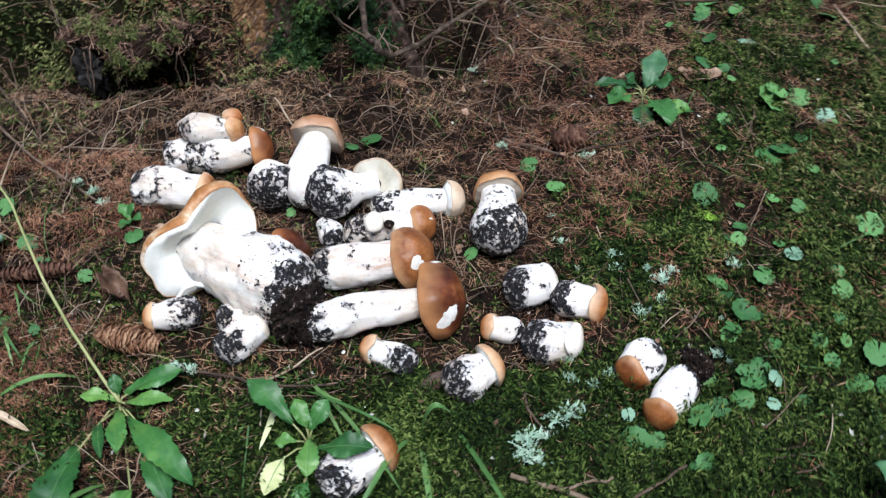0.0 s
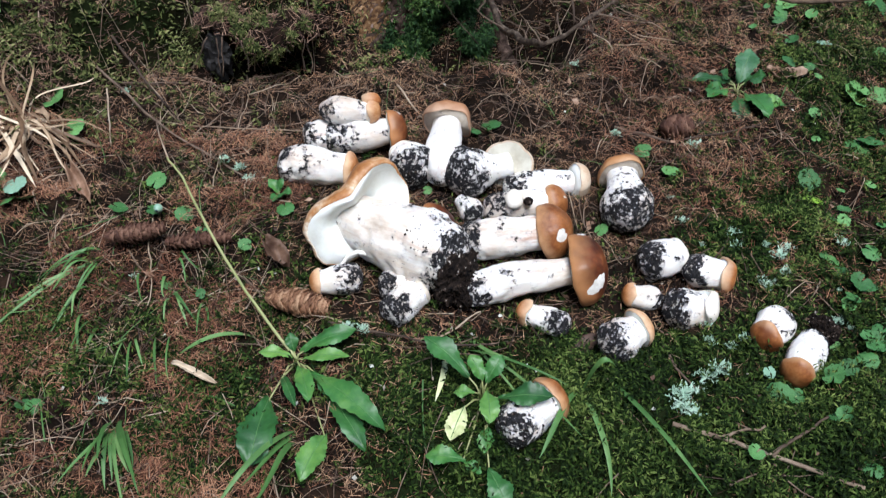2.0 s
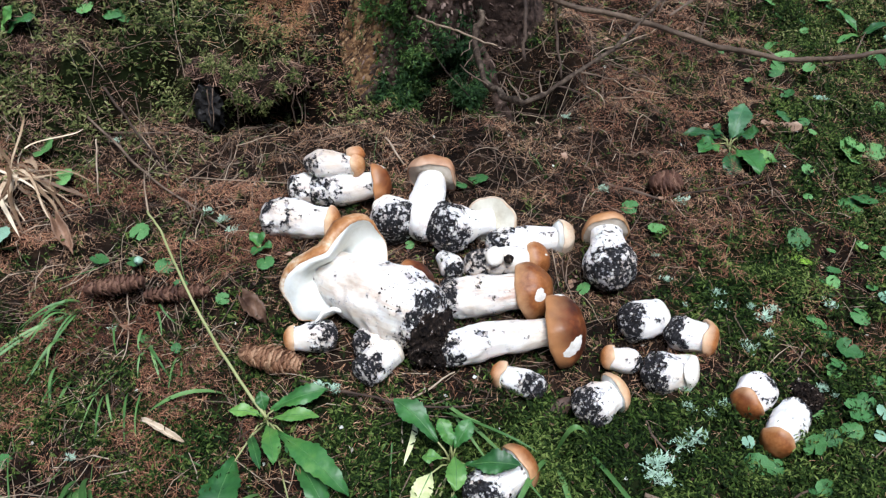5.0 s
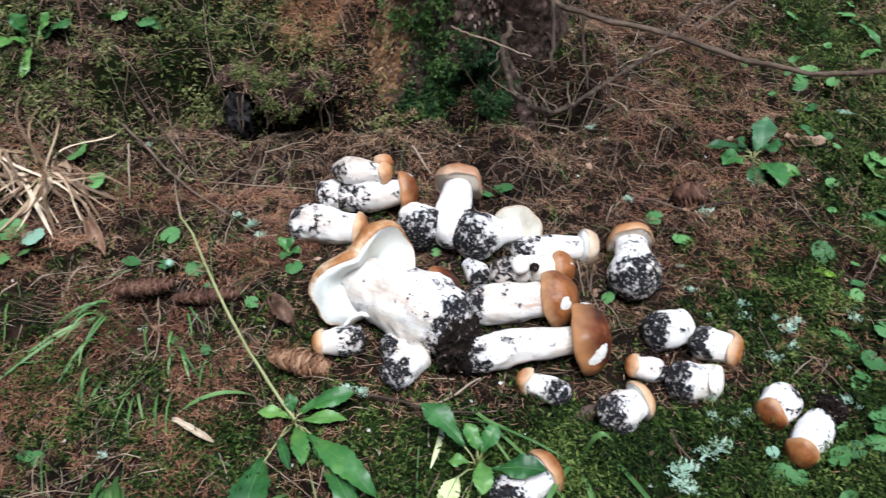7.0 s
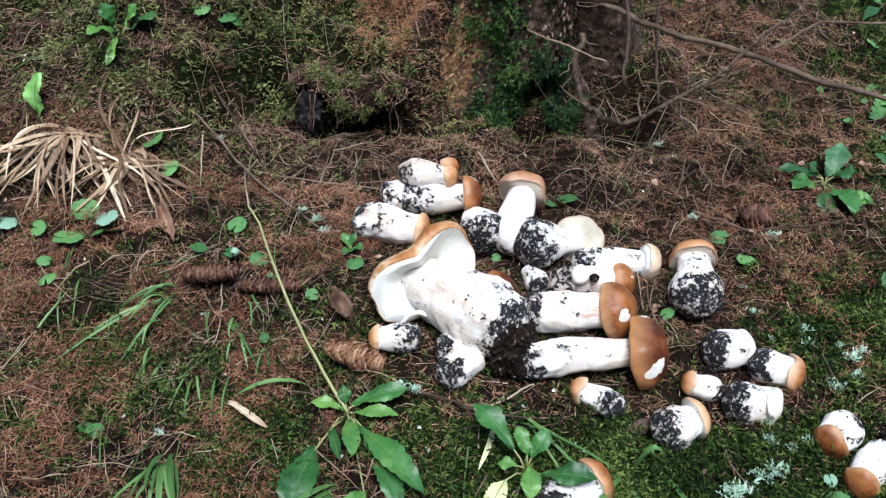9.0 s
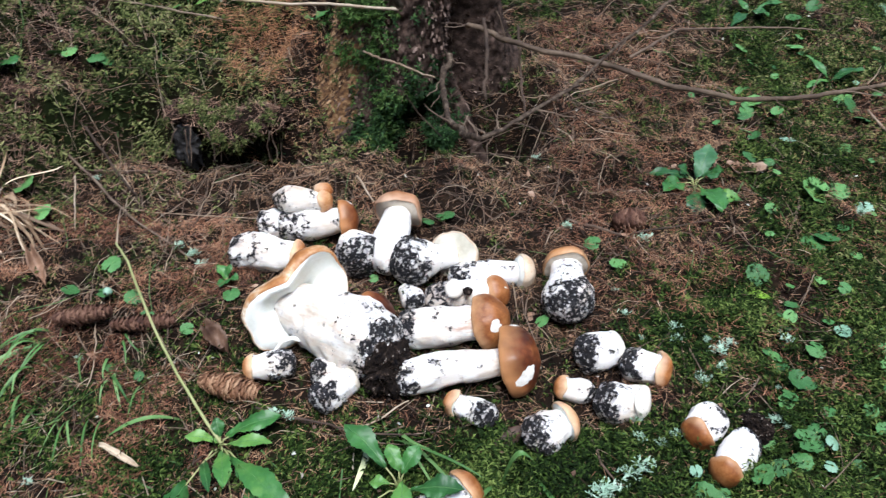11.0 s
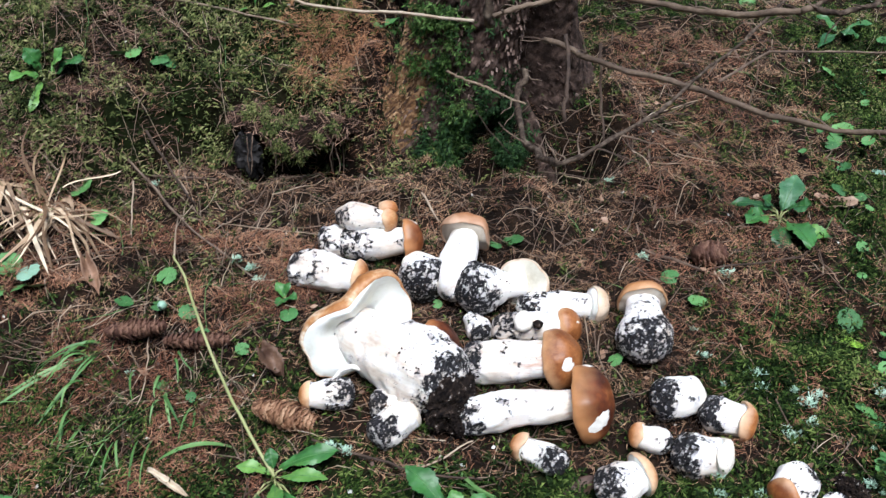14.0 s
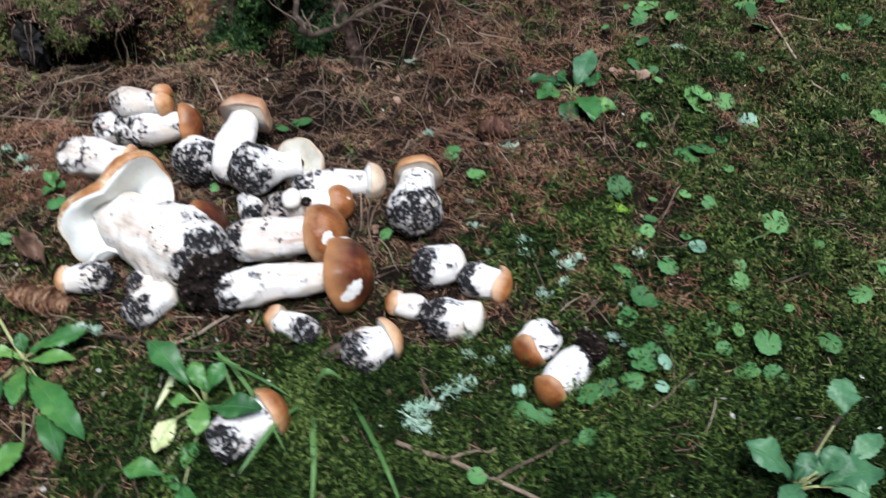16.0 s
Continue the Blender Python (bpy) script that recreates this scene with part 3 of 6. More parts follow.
needle_bed("needle_litter", 600000, lambda x, y: (0.05 + 0.95 * (1 - green(x, y)) ** 1.5) * clumps(x, y, 21), 11, NEEDLE, "dry brown spruce needles lying over the soil")
needle_bed("rusty_needles", 62000, lambda x, y: ramp01(patches(x, y, 7, 9), 0.5, 0.75) * (0.12 + 0.88 * (1 - green(x, y))) + np.exp(-((x + 0.43) / 0.07) ** 2 - ((y - 1.30) / 0.09) ** 2), 12, NEEDLE_FRESH,
           "rust-red fallen spruce needles in patches", lift=0.010, segs=2)
needle_bed("bank_needles", 42000, lambda x, y: clumps(x, y, 28, 0.03) * ramp01(patches(x, y, 22, 4), 0.05, 0.45) * np.exp(-((x + 0.455) / 0.085) ** 2 - ((y - 1.285) / 0.09) ** 2), 16, NEEDLE_RUST,
           "rust-orange needles drifted on top of the bank", lift=0.024, segs=2, long=0.017, area=(-0.65, -0.25, 1.10, 1.50))
needle_bed("side_needles", 60000, lambda x, y: ramp01(0.6 * patches(x, y, 11, 12) + 0.4 * patches(x, y, 30, 13), 0.36, 0.56), 17, NEEDLE_FRESH,
           "rust-red needles in drifts on the mossy side", lift=0.014, area=(-1.1, -0.38, 0.30, 0.98))
needle_bed("drifted_needles", 46000, lambda x, y: (0.12 + 0.88 * ramp01(0.5 * patches(x, y, 10, 14) + 0.5 * patches(x, y, 26, 15), 0.40, 0.56)) * (0.35 + 0.65 * ramp01(x, 0.55, 0.3)), 20, NEEDLE_FRESH,
           "rust-red needles in drifts among the moss", lift=0.016, area=(0.08, 1.1, 0.62, 1.7))
needle_bed("stalk_litter", 21000, lambda x, y: 0.01 + 0.6 * clumps(x, y, 24, 0.3) * (1 - green(x, y)) ** 1.6 + 0.6 * ramp01(x, -0.4, -0.6) * clumps(x, y, 25, 0.2), 18, NEEDLE_PINK,
           "pinkish-brown dry stalks and straws among the needles", long=0.030, wide=0.0011, lift=0.014, segs=2)
needle_bed("bank_face_litter", 42000, lambda x, y: (0.25 + 0.75 * ramp01(x, -0.66, -0.8)) * clumps(x, y, 27, 0.1) * np.clip(np.abs(ground_z(x, y + 0.006) - ground_z(x, y - 0.006)) / 0.012, 0.12, 1) * ramp01(patches(x, y, 13, 9), 0.15, 0.5), 19, NEEDLE_PINK,
           "brown needles clinging to the face of the bank", long=0.021, wide=0.0010, lift=0.008, segs=2, area=(-1.15, -0.30, 0.92, 1.32))
moss_bed("moss_carpet", 300000, lambda x, y: clumps(x, y, 31, 0.10 + 0.30 * ramp01(green(x, y), 0.5, 0.85)) * (0.025 + green(x, y) ** 1.3) * np.maximum(ramp01(x, -0.75, -0.2), ramp01(y, 0.92, 0.80)), 13, MOSS, "low bright green moss carpet on soil", tall=0.020, leaf=0.0095, leaves=6)
moss_bed("bank_moss", 165000, lambda x, y: clumps(x, y, 33, 0.12) * (0.02 + green(x, y) ** 1.3) * np.maximum(ramp01(x, -0.1, -0.45) * ramp01(y, 0.80, 0.98), 0.30 * ramp01(x, 0.42, 0.60) * ramp01(y, 0.55, 0.75)), 14, MOSS_OLIVE, "olive green moss over the low bank and the mossy side", tall=0.028, leaf=0.0110, leaves=7)
moss_bed("side_moss", 36000, lambda x, y: ramp01(x, -0.34, -0.5) * ramp01(y, 0.98, 0.86) * ramp01(0.5 * patches(x, y, 14, 41) + 0.5 * patches(x, y, 40, 42), 0.48, 0.66), 43, MOSS,
         "tufts of green moss among the needles", tall=0.022, leaf=0.0075)
moss_bed("bank_edge_moss", 95000, lambda x, y: ramp01(x, -0.34, -0.40) * np.exp(-((y - 1.165 - 0.04 * np.sin(x * 9) + 0.10 * ramp01(x, -0.62, -0.85)) / 0.045) ** 2) * clumps(x, y, 35, 0.2) * ramp01(x, -0.9, -0.7), 15, MOSS_OLIVE,
         "ragged olive moss along the edge of the bank", tall=0.024, leaf=0.009)


def outer_litter(name, count, seed, mat, label):
    """Coarser needles strewn over the floor round the place."""
    r = np.random.default_rng(seed)
    x, y = r.normal(-0.05, 1.5, count), r.normal(0.9, 1.5, count)
    k = np.abs(x + 0.06) > np.where((y > 0.22) & (y < 2.1), np.minimum(0.54 + 0.48 * y, 1.15), 0.0)
    x, y = x[k], y[k]
    n = len(x)
    a, ln = r.uniform(0, 2 * np.pi, n), r.uniform(0.012, 0.03, n)
    d = np.stack([np.cos(a) * ln, np.sin(a) * ln, r.normal(0, 0.2, n) * ln], -1)
    s = np.stack([-np.sin(a), np.cos(a), np.zeros(n)], -1) * 0.0016
    c = np.stack([x, y, ground_z(x, y) + 0.004 + 0.006 * r.random(n)], -1)
    V = np.stack([c - d - s, c - d + s, c + d + s * 0.4, c + d - s * 0.4], 1).reshape(-1, 3)
    return tagged(new(name, quads_mesh(name, V, np.arange(len(V)).reshape(-1, 4), mat)), label, "needles", kind="stuff")


outer_litter("outer_needles", 45000, 51, NEEDLE, "brown needles on the floor around the clearing")
outer_litter("outer_stalks", 14000, 52, NEEDLE_PINK, "dry stalks on the floor around the clearing")
outer_litter("outer_moss", 26000, 53, MOSS_OLIVE, "low moss on the floor around the clearing")


def litter_twigs(name, count, seed, lo, hi, thick, label, mat, want):
    """Small crooked dead twigs, strewn."""
    r = np.random.default_rng(seed)
    V, F = [], []
    for i in range(count):
        x, y = r.uniform(-1.25, 1.25), r.uniform(0.2, 2.2)
        if r.random() > float(want(x, y)):
            continue
        ln, a = r.uniform(lo, hi), r.uniform(0, 6.28)
        rad = thick * r.uniform(0.5, 1.4)
        z0 = r.uniform(0.002, 0.012)
        p = []
        kink = r.normal(0, 0.22)
        for k in range(5):
            u = k / 4 - 0.5
            px, py = x + math.cos(a + kink * u) * ln * u, y + math.sin(a + kink * u) * ln * u
            p.append(Vector((px, py, gz(px, py) + z0 + r.normal(0, 0.0025))))
        side = Vector((-math.sin(a), math.cos(a), 0))
        b = len(V)
        for k, q in enumerate(p):
            w = rad * (1.1 - 0.18 * k)
            V += [q + side * w, q + Vector((0, 0, w)), q - side * w, q - Vector((0, 0, w))]
        for k in range(4):
            for j in range(4):
                F.append((b + 4 * k + j, b + 4 * k + (j + 1) % 4, b + 4 * k + 4 + (j + 1) % 4, b + 4 * k + 4 + j))
    ob = new(name, mesh_of(name, V, F, mat))
    return tagged(ob, label, "twigs", kind="stuff")


litter_twigs("twig_litter", 7000, 21, 0.03, 0.14, 0.0008, "thin grey-brown dead twigs strewn on the needles", TWIG,
             lambda x, y: 0.08 + 0.6 * (1 - green(x, y)) + 0.8 * np.exp(-((x + 0.25) / 0.4) ** 2 - ((y - 1.04) / 0.10) ** 2))
litter_twigs("thin_grass", 2600, 23, 0.04, 0.12, 0.0009, "thin green grass strands lying in the moss", GRASS,
             lambda x, y: 0.10 + 0.8 * ramp01(x, -0.45, -0.6) * ramp01(y, 0.85, 0.6))
litter_twigs("straw_litter", 3600, 22, 0.03, 0.11, 0.0007, "thin pale dry stalks strewn on moss and needles", TWIG_PALE,
             lambda x, y: 0.03 + 0.30 * (1 - green(x, y)) + 0.6 * ramp01(x, -0.3, -0.6))


def bits(name, count, seed, size, mat, label, want):
    """Small angular flakes of bark, lichen and scale, strewn."""
    x, y, r = scatter(count, want, seed)
    n = len(x)
    c = np.stack([x, y, ground_z(x, y) + r.uniform(0.003, 0.014, n)], -1)
    a, t1, t2 = r.uniform(0, 6.28, n), r.normal(0, 0.4, n), r.normal(0, 0.4, n)
    s = (size * r.uniform(0.4, 1.5, n))[:, None]
    u = np.stack([np.cos(a), np.sin(a), t1], -1) * s
    w = np.stack([-np.sin(a), np.cos(a), t2], -1) * s * r.uniform(0.3, 0.9, n)[:, None]
    V = np.stack([c - u, c - w * r.uniform(0.5, 1.2, n)[:, None], c + u * r.uniform(0.6, 1.1, n)[:, None], c + w], 1).reshape(-1, 3)
    ob = new(name, quads_mesh(name, V, np.arange(len(V)).reshape(-1, 4), mat))
    return tagged(ob, label, "litter", kind="stuff")


bits("pale_flakes", 1300, 24, 0.0028, PALE_BITS, "tiny pale flakes of lichen and bark on the floor", lambda x, y: 0.35 + 0.3 * green(x, y))
bits("bark_flakes", 7000, 25, 0.0027, BROWN_LEAF, "small brown bark flakes and bud scales on the floor", lambda x, y: 0.3 + 0.6 * (1 - green(x, y)))

bits("leaf_scraps", 1100, 26, 0.0047, TAN_LEAF, "tan scraps of dead leaf and bark on the floor", lambda x, y: 0.10 + 0.6 * (1 - green(x, y)) * clumps(x, y, 38, 0.05))

# ---- mushrooms ----
SOILED = {"stem_soil_on_foot": (0.24, 45), "stem_soil_to_half": (0.50, 90), "stem_black_bulb": (0.60, 130),
          "great_stem": (0.30, 190), "netted_stem": (0.16, 60), "smeared_stem": (0.4, 45)}


def crumb_cloud(spots, seed):
    """Small uneven grains of soil, one at each (place, size)."""
    r = random.Random(seed)
    v, f = [], []
    for p, size in spots:
        b = len(v)
        for d in ((1, 0, 0), (-1, 0, 0), (0, 1, 0), (0, -1, 0), (0, 0, 1), (0, 0, -1)):
            v.append(p + Vector(d) * size * r.uniform(0.5, 1.2) + Vector((r.gauss(0, 0.2), r.gauss(0, 0.2), r.gauss(0, 0.2))) * size)
        for i in (0, 1):
            for j in (2, 3):
                for k in (4, 5):
                    f.append((b + i, b + j, b + k) if (i + j + k) % 2 == 0 else (b + i, b + k, b + j))
    return mesh_of("clinging_soil", v, f, SOIL_CLOD, False)


def soil_crumbs(root, v, rows, cols, reach, number, seed):
    """Grains of soil that stick to a stem's foot in clusters, thinning out upwards."""
    r = random.Random(seed * 7 + 1)
    spots = []
    while len(spots) < number:
        i = int(r.random() ** 1.3 * reach * rows * 1.25)
        p = v[min(i + 1, rows - 1) * cols + r.randrange(cols)]
        if lump(p, 60, seed + 3) + r.gauss(0, 0.12) > 0.02:
            spots.append((p * r.uniform(0.99, 1.02), 0.0007 + 0.0017 * r.random() ** 2.5))
    tagged(part("clinging_soil", crumb_cloud(spots, seed), root, "crumbs of black soil"), kind="stuff")


def mushroom(base, tip, r0, r1, cap_r, cap_h, cap_mat, stem_mat, label, cap_dir=None, bend=0.0, belly=0.3, pores=None, under=0.25,
             fold=0.0, fold_at=0.0, wave=0.0, clod=0.0, bites=(), seed=0, curl=0.06, cap_back=0.0, roll=None, egg=0.17, rim=96, clod_at=(0, 0, 0), neck=1.0):
    """A picked bolete that lies on the floor: stem from base to tip, cap on the tip.
    r0, r1: the stem's greatest and upper radius; belly: where along it is thickest; neck: where it has thinned to r1; under: how far the pores bulge below the rim."""
    base, tip = Vector(base), Vector(tip)
    axis = (tip - base).normalized()
    length = (tip - base).length
    up = Vector((0, 0, 1)) - axis * axis.z
    xa = up.normalized()
    ya = axis.cross(xa)
    turn = Matrix((xa, ya, axis)).transposed()
    root = thing("bolete_mushroom", base, label, "mushroom", "picked boletes on the forest floor", turn)
    # stem
    rows, cols = 44, 48
    v = []
    for i in range(rows):
        u = i / (rows - 1)
        z = -0.55 * r0 + u * (length + 0.55 * r0)
        w = z / length
        r = r0 + (r1 - r0) * float(ramp01(w, belly, neck))
        if w < belly:
            r = r0 * (1 - 0.22 * ((belly - w) / (belly + 0.55 * r0 / length)) ** 2)
        r *= min(1.0, math.sqrt(max(0.0, 1 - (1 - min(1.0, u / egg)) ** 2)) + 0.02)
        for j in range(cols):
            a = 2 * math.pi * j / cols
            p = Vector((math.cos(a) * r, math.sin(a) * r, z))
            k = 1 + 0.13 * lump(p, 28, seed) + 0.08 * lump(p, 75, seed + 5) * (1.4 - u) + 0.035 * lump((p.x, p.y, p.z * 0.25), 170, seed + 2) + 0.03 * lump(p, 190, seed + 7) * (1.1 - u)
            v.append(Vector((p.x * k + bend * math.sin(math.pi * min(1, max(0, w))), p.y * k, z + 0.12 * r0 * lump(p, 60, seed + 9) * (1 - u))))
    f = grid_faces(rows, cols) + [tuple(range(cols))[::-1], tuple(range((rows - 1) * cols, rows * cols))]
    part("stem", mesh_of("stem", v, f, stem_mat), root)
    reach, number = SOILED.get(stem_mat.name, (0.0, 0))
    if number:
        soil_crumbs(root, v, rows, cols, reach, int(number * r0 / 0.025), seed)
    # cap
    if cap_r:
        d = Vector(cap_dir).normalized() if cap_dir else axis
        local = turn.inverted() @ d
        ct = local.to_track_quat('Z', 'X').to_matrix().to_4x4()
        place = Matrix.Translation((0, 0, length - cap_back)) @ ct

        if roll:
            w = place.to_3x3().inverted() @ (turn.inverted() @ Vector(roll[0]))
            w.z = 0
            rolled = (w.normalized(), *roll[1:])

        def shape(rho, a, z):
            """The cap's outline, folded and waved."""
            s = rho / cap_r
            z += fold * s * s * math.cos(2 * (a - fold_at)) + (wave + 0.02 * cap_h) * s ** 3 * math.sin(3 * a + seed) + 0.025 * cap_h * s ** 3 * math.sin(7 * a + 2 * seed)
            k = 1 + 0.05 * math.sin(2 * a + seed) + 0.03 * math.sin(5 * a + 2 * seed) + 0.03 * s * s * lump((math.cos(a) * 3, math.sin(a) * 3, seed), 1.0, seed)
            q = Vector((rho * k * math.cos(a), rho * k * math.sin(a), z))
            if roll:
                way, s0, turned, wide, off = rolled
                out, along = q.x * way.x + q.y * way.y, q.y * way.x - q.x * way.y
                bent = turned * math.exp(-((along - off) / wide) ** 2) / (cap_r - s0)
                e = out - s0
                if e > 0 and bent > 1e-3:
                    out = s0 + math.sin(bent * e) / bent + q.z * math.sin(bent * e)
                    q = Vector((out * way.x - along * way.y, out * way.y + along * way.x,
                                q.z * math.cos(bent * e) - (1 - math.cos(bent * e)) / bent))
            return q * (1 + 0.06 * lump(q, 30, seed + 3) + 0.03 * lump(q, 85, seed + 6))

        top = []
        for i in range(15):
            ph = (0.02 + 0.98 * i / 14) * radians(rim)
            top.append((cap_r * math.sin(ph), cap_h * math.cos(ph)))
        rim_r, rim_z = top[-1]
        top += [(rim_r * (1 - curl * 0.35), rim_z - cap_h * 0.04), (rim_r * (1 - curl), rim_z + cap_h * 0.01)]
        n = 64
        v = [shape(r, 2 * math.pi * j / n, z) for r, z in top for j in range(n)]
        part("cap", mesh_of("cap", v, grid_faces(len(top), n) + [tuple(range(n))[::-1]], cap_mat), root, "", place)
        inner = []
        for i in range(9):
            s = i / 8
            r = rim_r * (1 - curl) * (1 - s) + r1 * 0.35 * s
            z = top[-1][1] - under * cap_h * math.sin(math.pi * min(1, s * 1.25) * 0.8) * 0.6 + 0.15 * cap_h * s * s
            inner.append((r, z))
        v = [shape(r, 2 * math.pi * j / n, z) for r, z in inner for j in range(n)]
        part("pore_surface", mesh_of("pore_surface", v, grid_faces(len(inner), n), pores or PORES), root, "pale spongy pore surface", place)
        for way, sr, sa in bites:
            w = place.to_3x3().inverted() @ (turn.inverted() @ Vector(way))
            ph0, a0 = math.atan2(math.hypot(w.x, w.y) / cap_r, w.z / cap_h), math.atan2(w.y, w.x)
            vv = []
            for i in range(4):
                for j in range(14):
                    g = 2 * math.pi * j / 14
                    k = i / 3 * (1 + 0.25 * math.sin(2 * g + seed) + 0.18 * math.sin(3 * g + 1))
                    ph, a = ph0 + sr * k * math.cos(g), a0 + sa * k * math.sin(g)
                    q = shape(cap_r * math.sin(ph), a, cap_h * math.cos(ph))
                    vv.append(q * (1.014 - 0.010 * (i == 3)))
            part("bite_mark", mesh_of("bite_mark", vv, grid_faces(4, 14), FLESH), root, "white bitten flesh", place)
    if clod:
        rows, cols = 44, 64
        v = []
        for i in range(rows):
            ph = math.pi * i / (rows - 1)
            for j in range(cols):
                a = 2 * math.pi * j / cols
                p = Vector((math.sin(ph) * math.cos(a), math.sin(ph) * math.sin(a), -math.cos(ph)))
                k = 1 + 0.22 * lump(p, 2.2, seed) + 0.16 * lump(p, 5.5, seed + 4) + 0.12 * lump(p, 12, seed + 8) + 0.08 * lump(p, 26, seed + 2)
                v.append(Vector((p.x * k * clod, p.y * k * clod, p.z * k * clod * 0.62 - 0.18 * r0)))
        lumps = part("soil_clod", mesh_of("soil_clod", v, grid_faces(rows, cols), SOIL_CLOD, False), root, "black crumbly soil on the foot", Matrix.Translation(turn.inverted() @ Vector(clod_at)))
        r = random.Random(seed)
        spots = [(r.choice(v) * r.uniform(0.96, 1.06), 0.001 + 0.0028 * r.random() ** 2) for _ in range(int(9000 * clod))]
        tagged(part("clinging_soil", crumb_cloud(spots, seed + 90), lumps), kind="stuff")
    return root


def folded_cap(root, centre):
    """The great mushroom's cap, bent back along its stem: each row gives, for an angle round the stem's end, where the
    pores begin and the outline lies (mm from the centre), how far the lip is rolled in, and the heights of crease and lip (mm)."""
    rows = np.array(((5, 44, 68, 0, 2, 12), (30, 40, 77, 0, -6, 16), (52, 36, 83, 0.06, -18, 26), (66, 26, 80, 0.24, -16, 40), (80, 18, 70, 0.50, -12, 48),
                     (100, 12, 51, 0.56, -10, 52), (116, 12, 39, 0.50, -10, 53), (146, 14, 46, 0.42, -8, 52), (164, 18, 60, 0.32, -4, 48), (180, 26, 74, 0.20, 4, 40),
                     (194, 34, 79, 0.06, 12, 27), (226, 46, 83, 0, 26, 22), (240, 49, 81, 0, 26, 20), (252, 50, 71, 0, 24, 20), (266, 48, 58, 0, 20, 18), (300, 40, 48, 0, -6, 0)), float)
    n = 96
    at = np.arange(n) * 360.0 / n
    crease, out, rolled, low, high = (np.convolve(np.tile(np.interp(at, rows[:, 0], rows[:, k], period=360), 3), np.ones(7) / 7, 'same')[n:2 * n] for k in range(1, 6))
    frame_of = Matrix(((0.99, -0.10, 0.076), (0.10, 0.675, -0.705), (0.04, 0.735, 0.705)))
    inv = root.matrix_basis.inverted()

    def ring(rad, h):
        ring_ = []
        for j in range(n):
            a = radians(at[j])
            p = Vector((rad[j] * math.cos(a), rad[j] * math.sin(a), h[j])) / 1000
            p *= 1 + 0.05 * lump(p, 38, 3) + 0.02 * lump(p, 110, 6)
            ring_.append(inv @ (Vector(centre) + frame_of @ p))
        return ring_

    lip = out - rolled * (out - crease) - 1.5
    swell = 9 - 16 * np.exp(-((at - 42) / 32) ** 2)
    steep = 1 + 3.5 * ramp01(at, 62, 84) * ramp01(at, 300, 270)
    v = []
    for i in range(20):
        s = (i / 19) ** 1.4
        v += ring(crease * (1 - s) * (0.72 + 0.28 * s) + lip * s, low + (high - low) * (1 - (1 - s) ** steep) + swell * math.sin(math.pi * s) - 12 * (i == 0))
    part("pore_surface", mesh_of("pore_surface", v, grid_faces(20, n), PORES), root, "pale spongy pore surface")
    drop = 5 + rolled * 46
    v = ring(lip - 0.6, high - 0.8)
    for i in range(9):
        th = math.pi / 2 * i / 8
        v += ring(lip + (out - lip) * math.sin(th), high + 1.2 * math.sin(2 * th) - drop * (1 - math.cos(th)))
    for i in range(1, 8):
        q = 1.45 * i / 7
        v += ring(out * math.cos(q), (high - drop) * (1 - math.sin(q)) - 38 * math.sin(q))
    part("cap", mesh_of("cap", v, grid_faces(17, n) + [tuple(range(16 * n, 17 * n))], CAP_FOLD), root, "tan skin rolled over the lip")


great = mushroom((-0.181, 0.666, 0.050), (-0.320, 0.753, 0.035), 0.050, 0.036, 0.0, 0.0, CAP_MID, STEM_GREAT,
                 "very large white bolete with a folded tan cap and soiled foot", belly=0.36, clod=0.037, seed=1, clod_at=(0.002, -0.018, -0.010))
folded_cap(great, (-0.302, 0.753, 0.045))
strip = [great.matrix_basis.inverted() @ Vector(p) for p in ((-0.330, 0.650, 0.022), (-0.321, 0.664, 0.035), (-0.312, 0.677, 0.041), (-0.300, 0.682, 0.043), (-0.286, 0.682, 0.040), (-0.272, 0.680, 0.032))]
part("torn_strip", tube(strip, [0.0016, 0.0024, 0.0030, 0.0036, 0.0036, 0.0030], 8, 0.2, 4, "torn_strip", FLESH), great, "pale torn strip of flesh under the cap")
small_bolete = mushroom((-0.359, 0.947, 0.070), (-0.293, 0.946, 0.070), 0.022, 0.0155, 0.0195, 0.014, CAP_PALE, STEM_SMEAR,
                        "small clean white bolete with a knobby ochre cap", seed=2, egg=0.35, cap_dir=(0.9, -0.1, 0.1), wave=0.002)
v = []
for i in range(14):
    ph = math.pi * i / 13
    for j in range(20):
        a = 2 * math.pi * j / 20
        p = Vector((math.sin(ph) * math.cos(a), math.sin(ph) * math.sin(a), math.cos(ph)))
        v.append(small_bolete.matrix_basis.inverted() @ (Vector((-0.294, 0.957, 0.083)) + Vector((p.x * 0.0150, p.y * 0.012, p.z * 0.0105)) * (1 + 0.15 * lump(p, 1.7, 4))))
part("cap_lobe", mesh_of("cap_lobe", v, grid_faces(14, 20), CAP_PALE), small_bolete, "second ochre knob of the cap")
mushroom((-0.350, 0.926, 0.034), (-0.263, 0.937, 0.042), 0.027, 0.019, 0.030, 0.024, CAP_DARK, STEM_SMEAR,
         "bolete with a red-brown cap and a soiled foot", seed=3, bites=(((0.3, 0.5, 0.8), 0.22, 0.3),))
mushroom((-0.413, 0.873, 0.028), (-0.323, 0.856, 0.034), 0.029, 0.023, 0.025, 0.014, CAP_PALE, STEM_SMEAR,
         "thick white bolete with soiled foot beneath the largest one", seed=4)
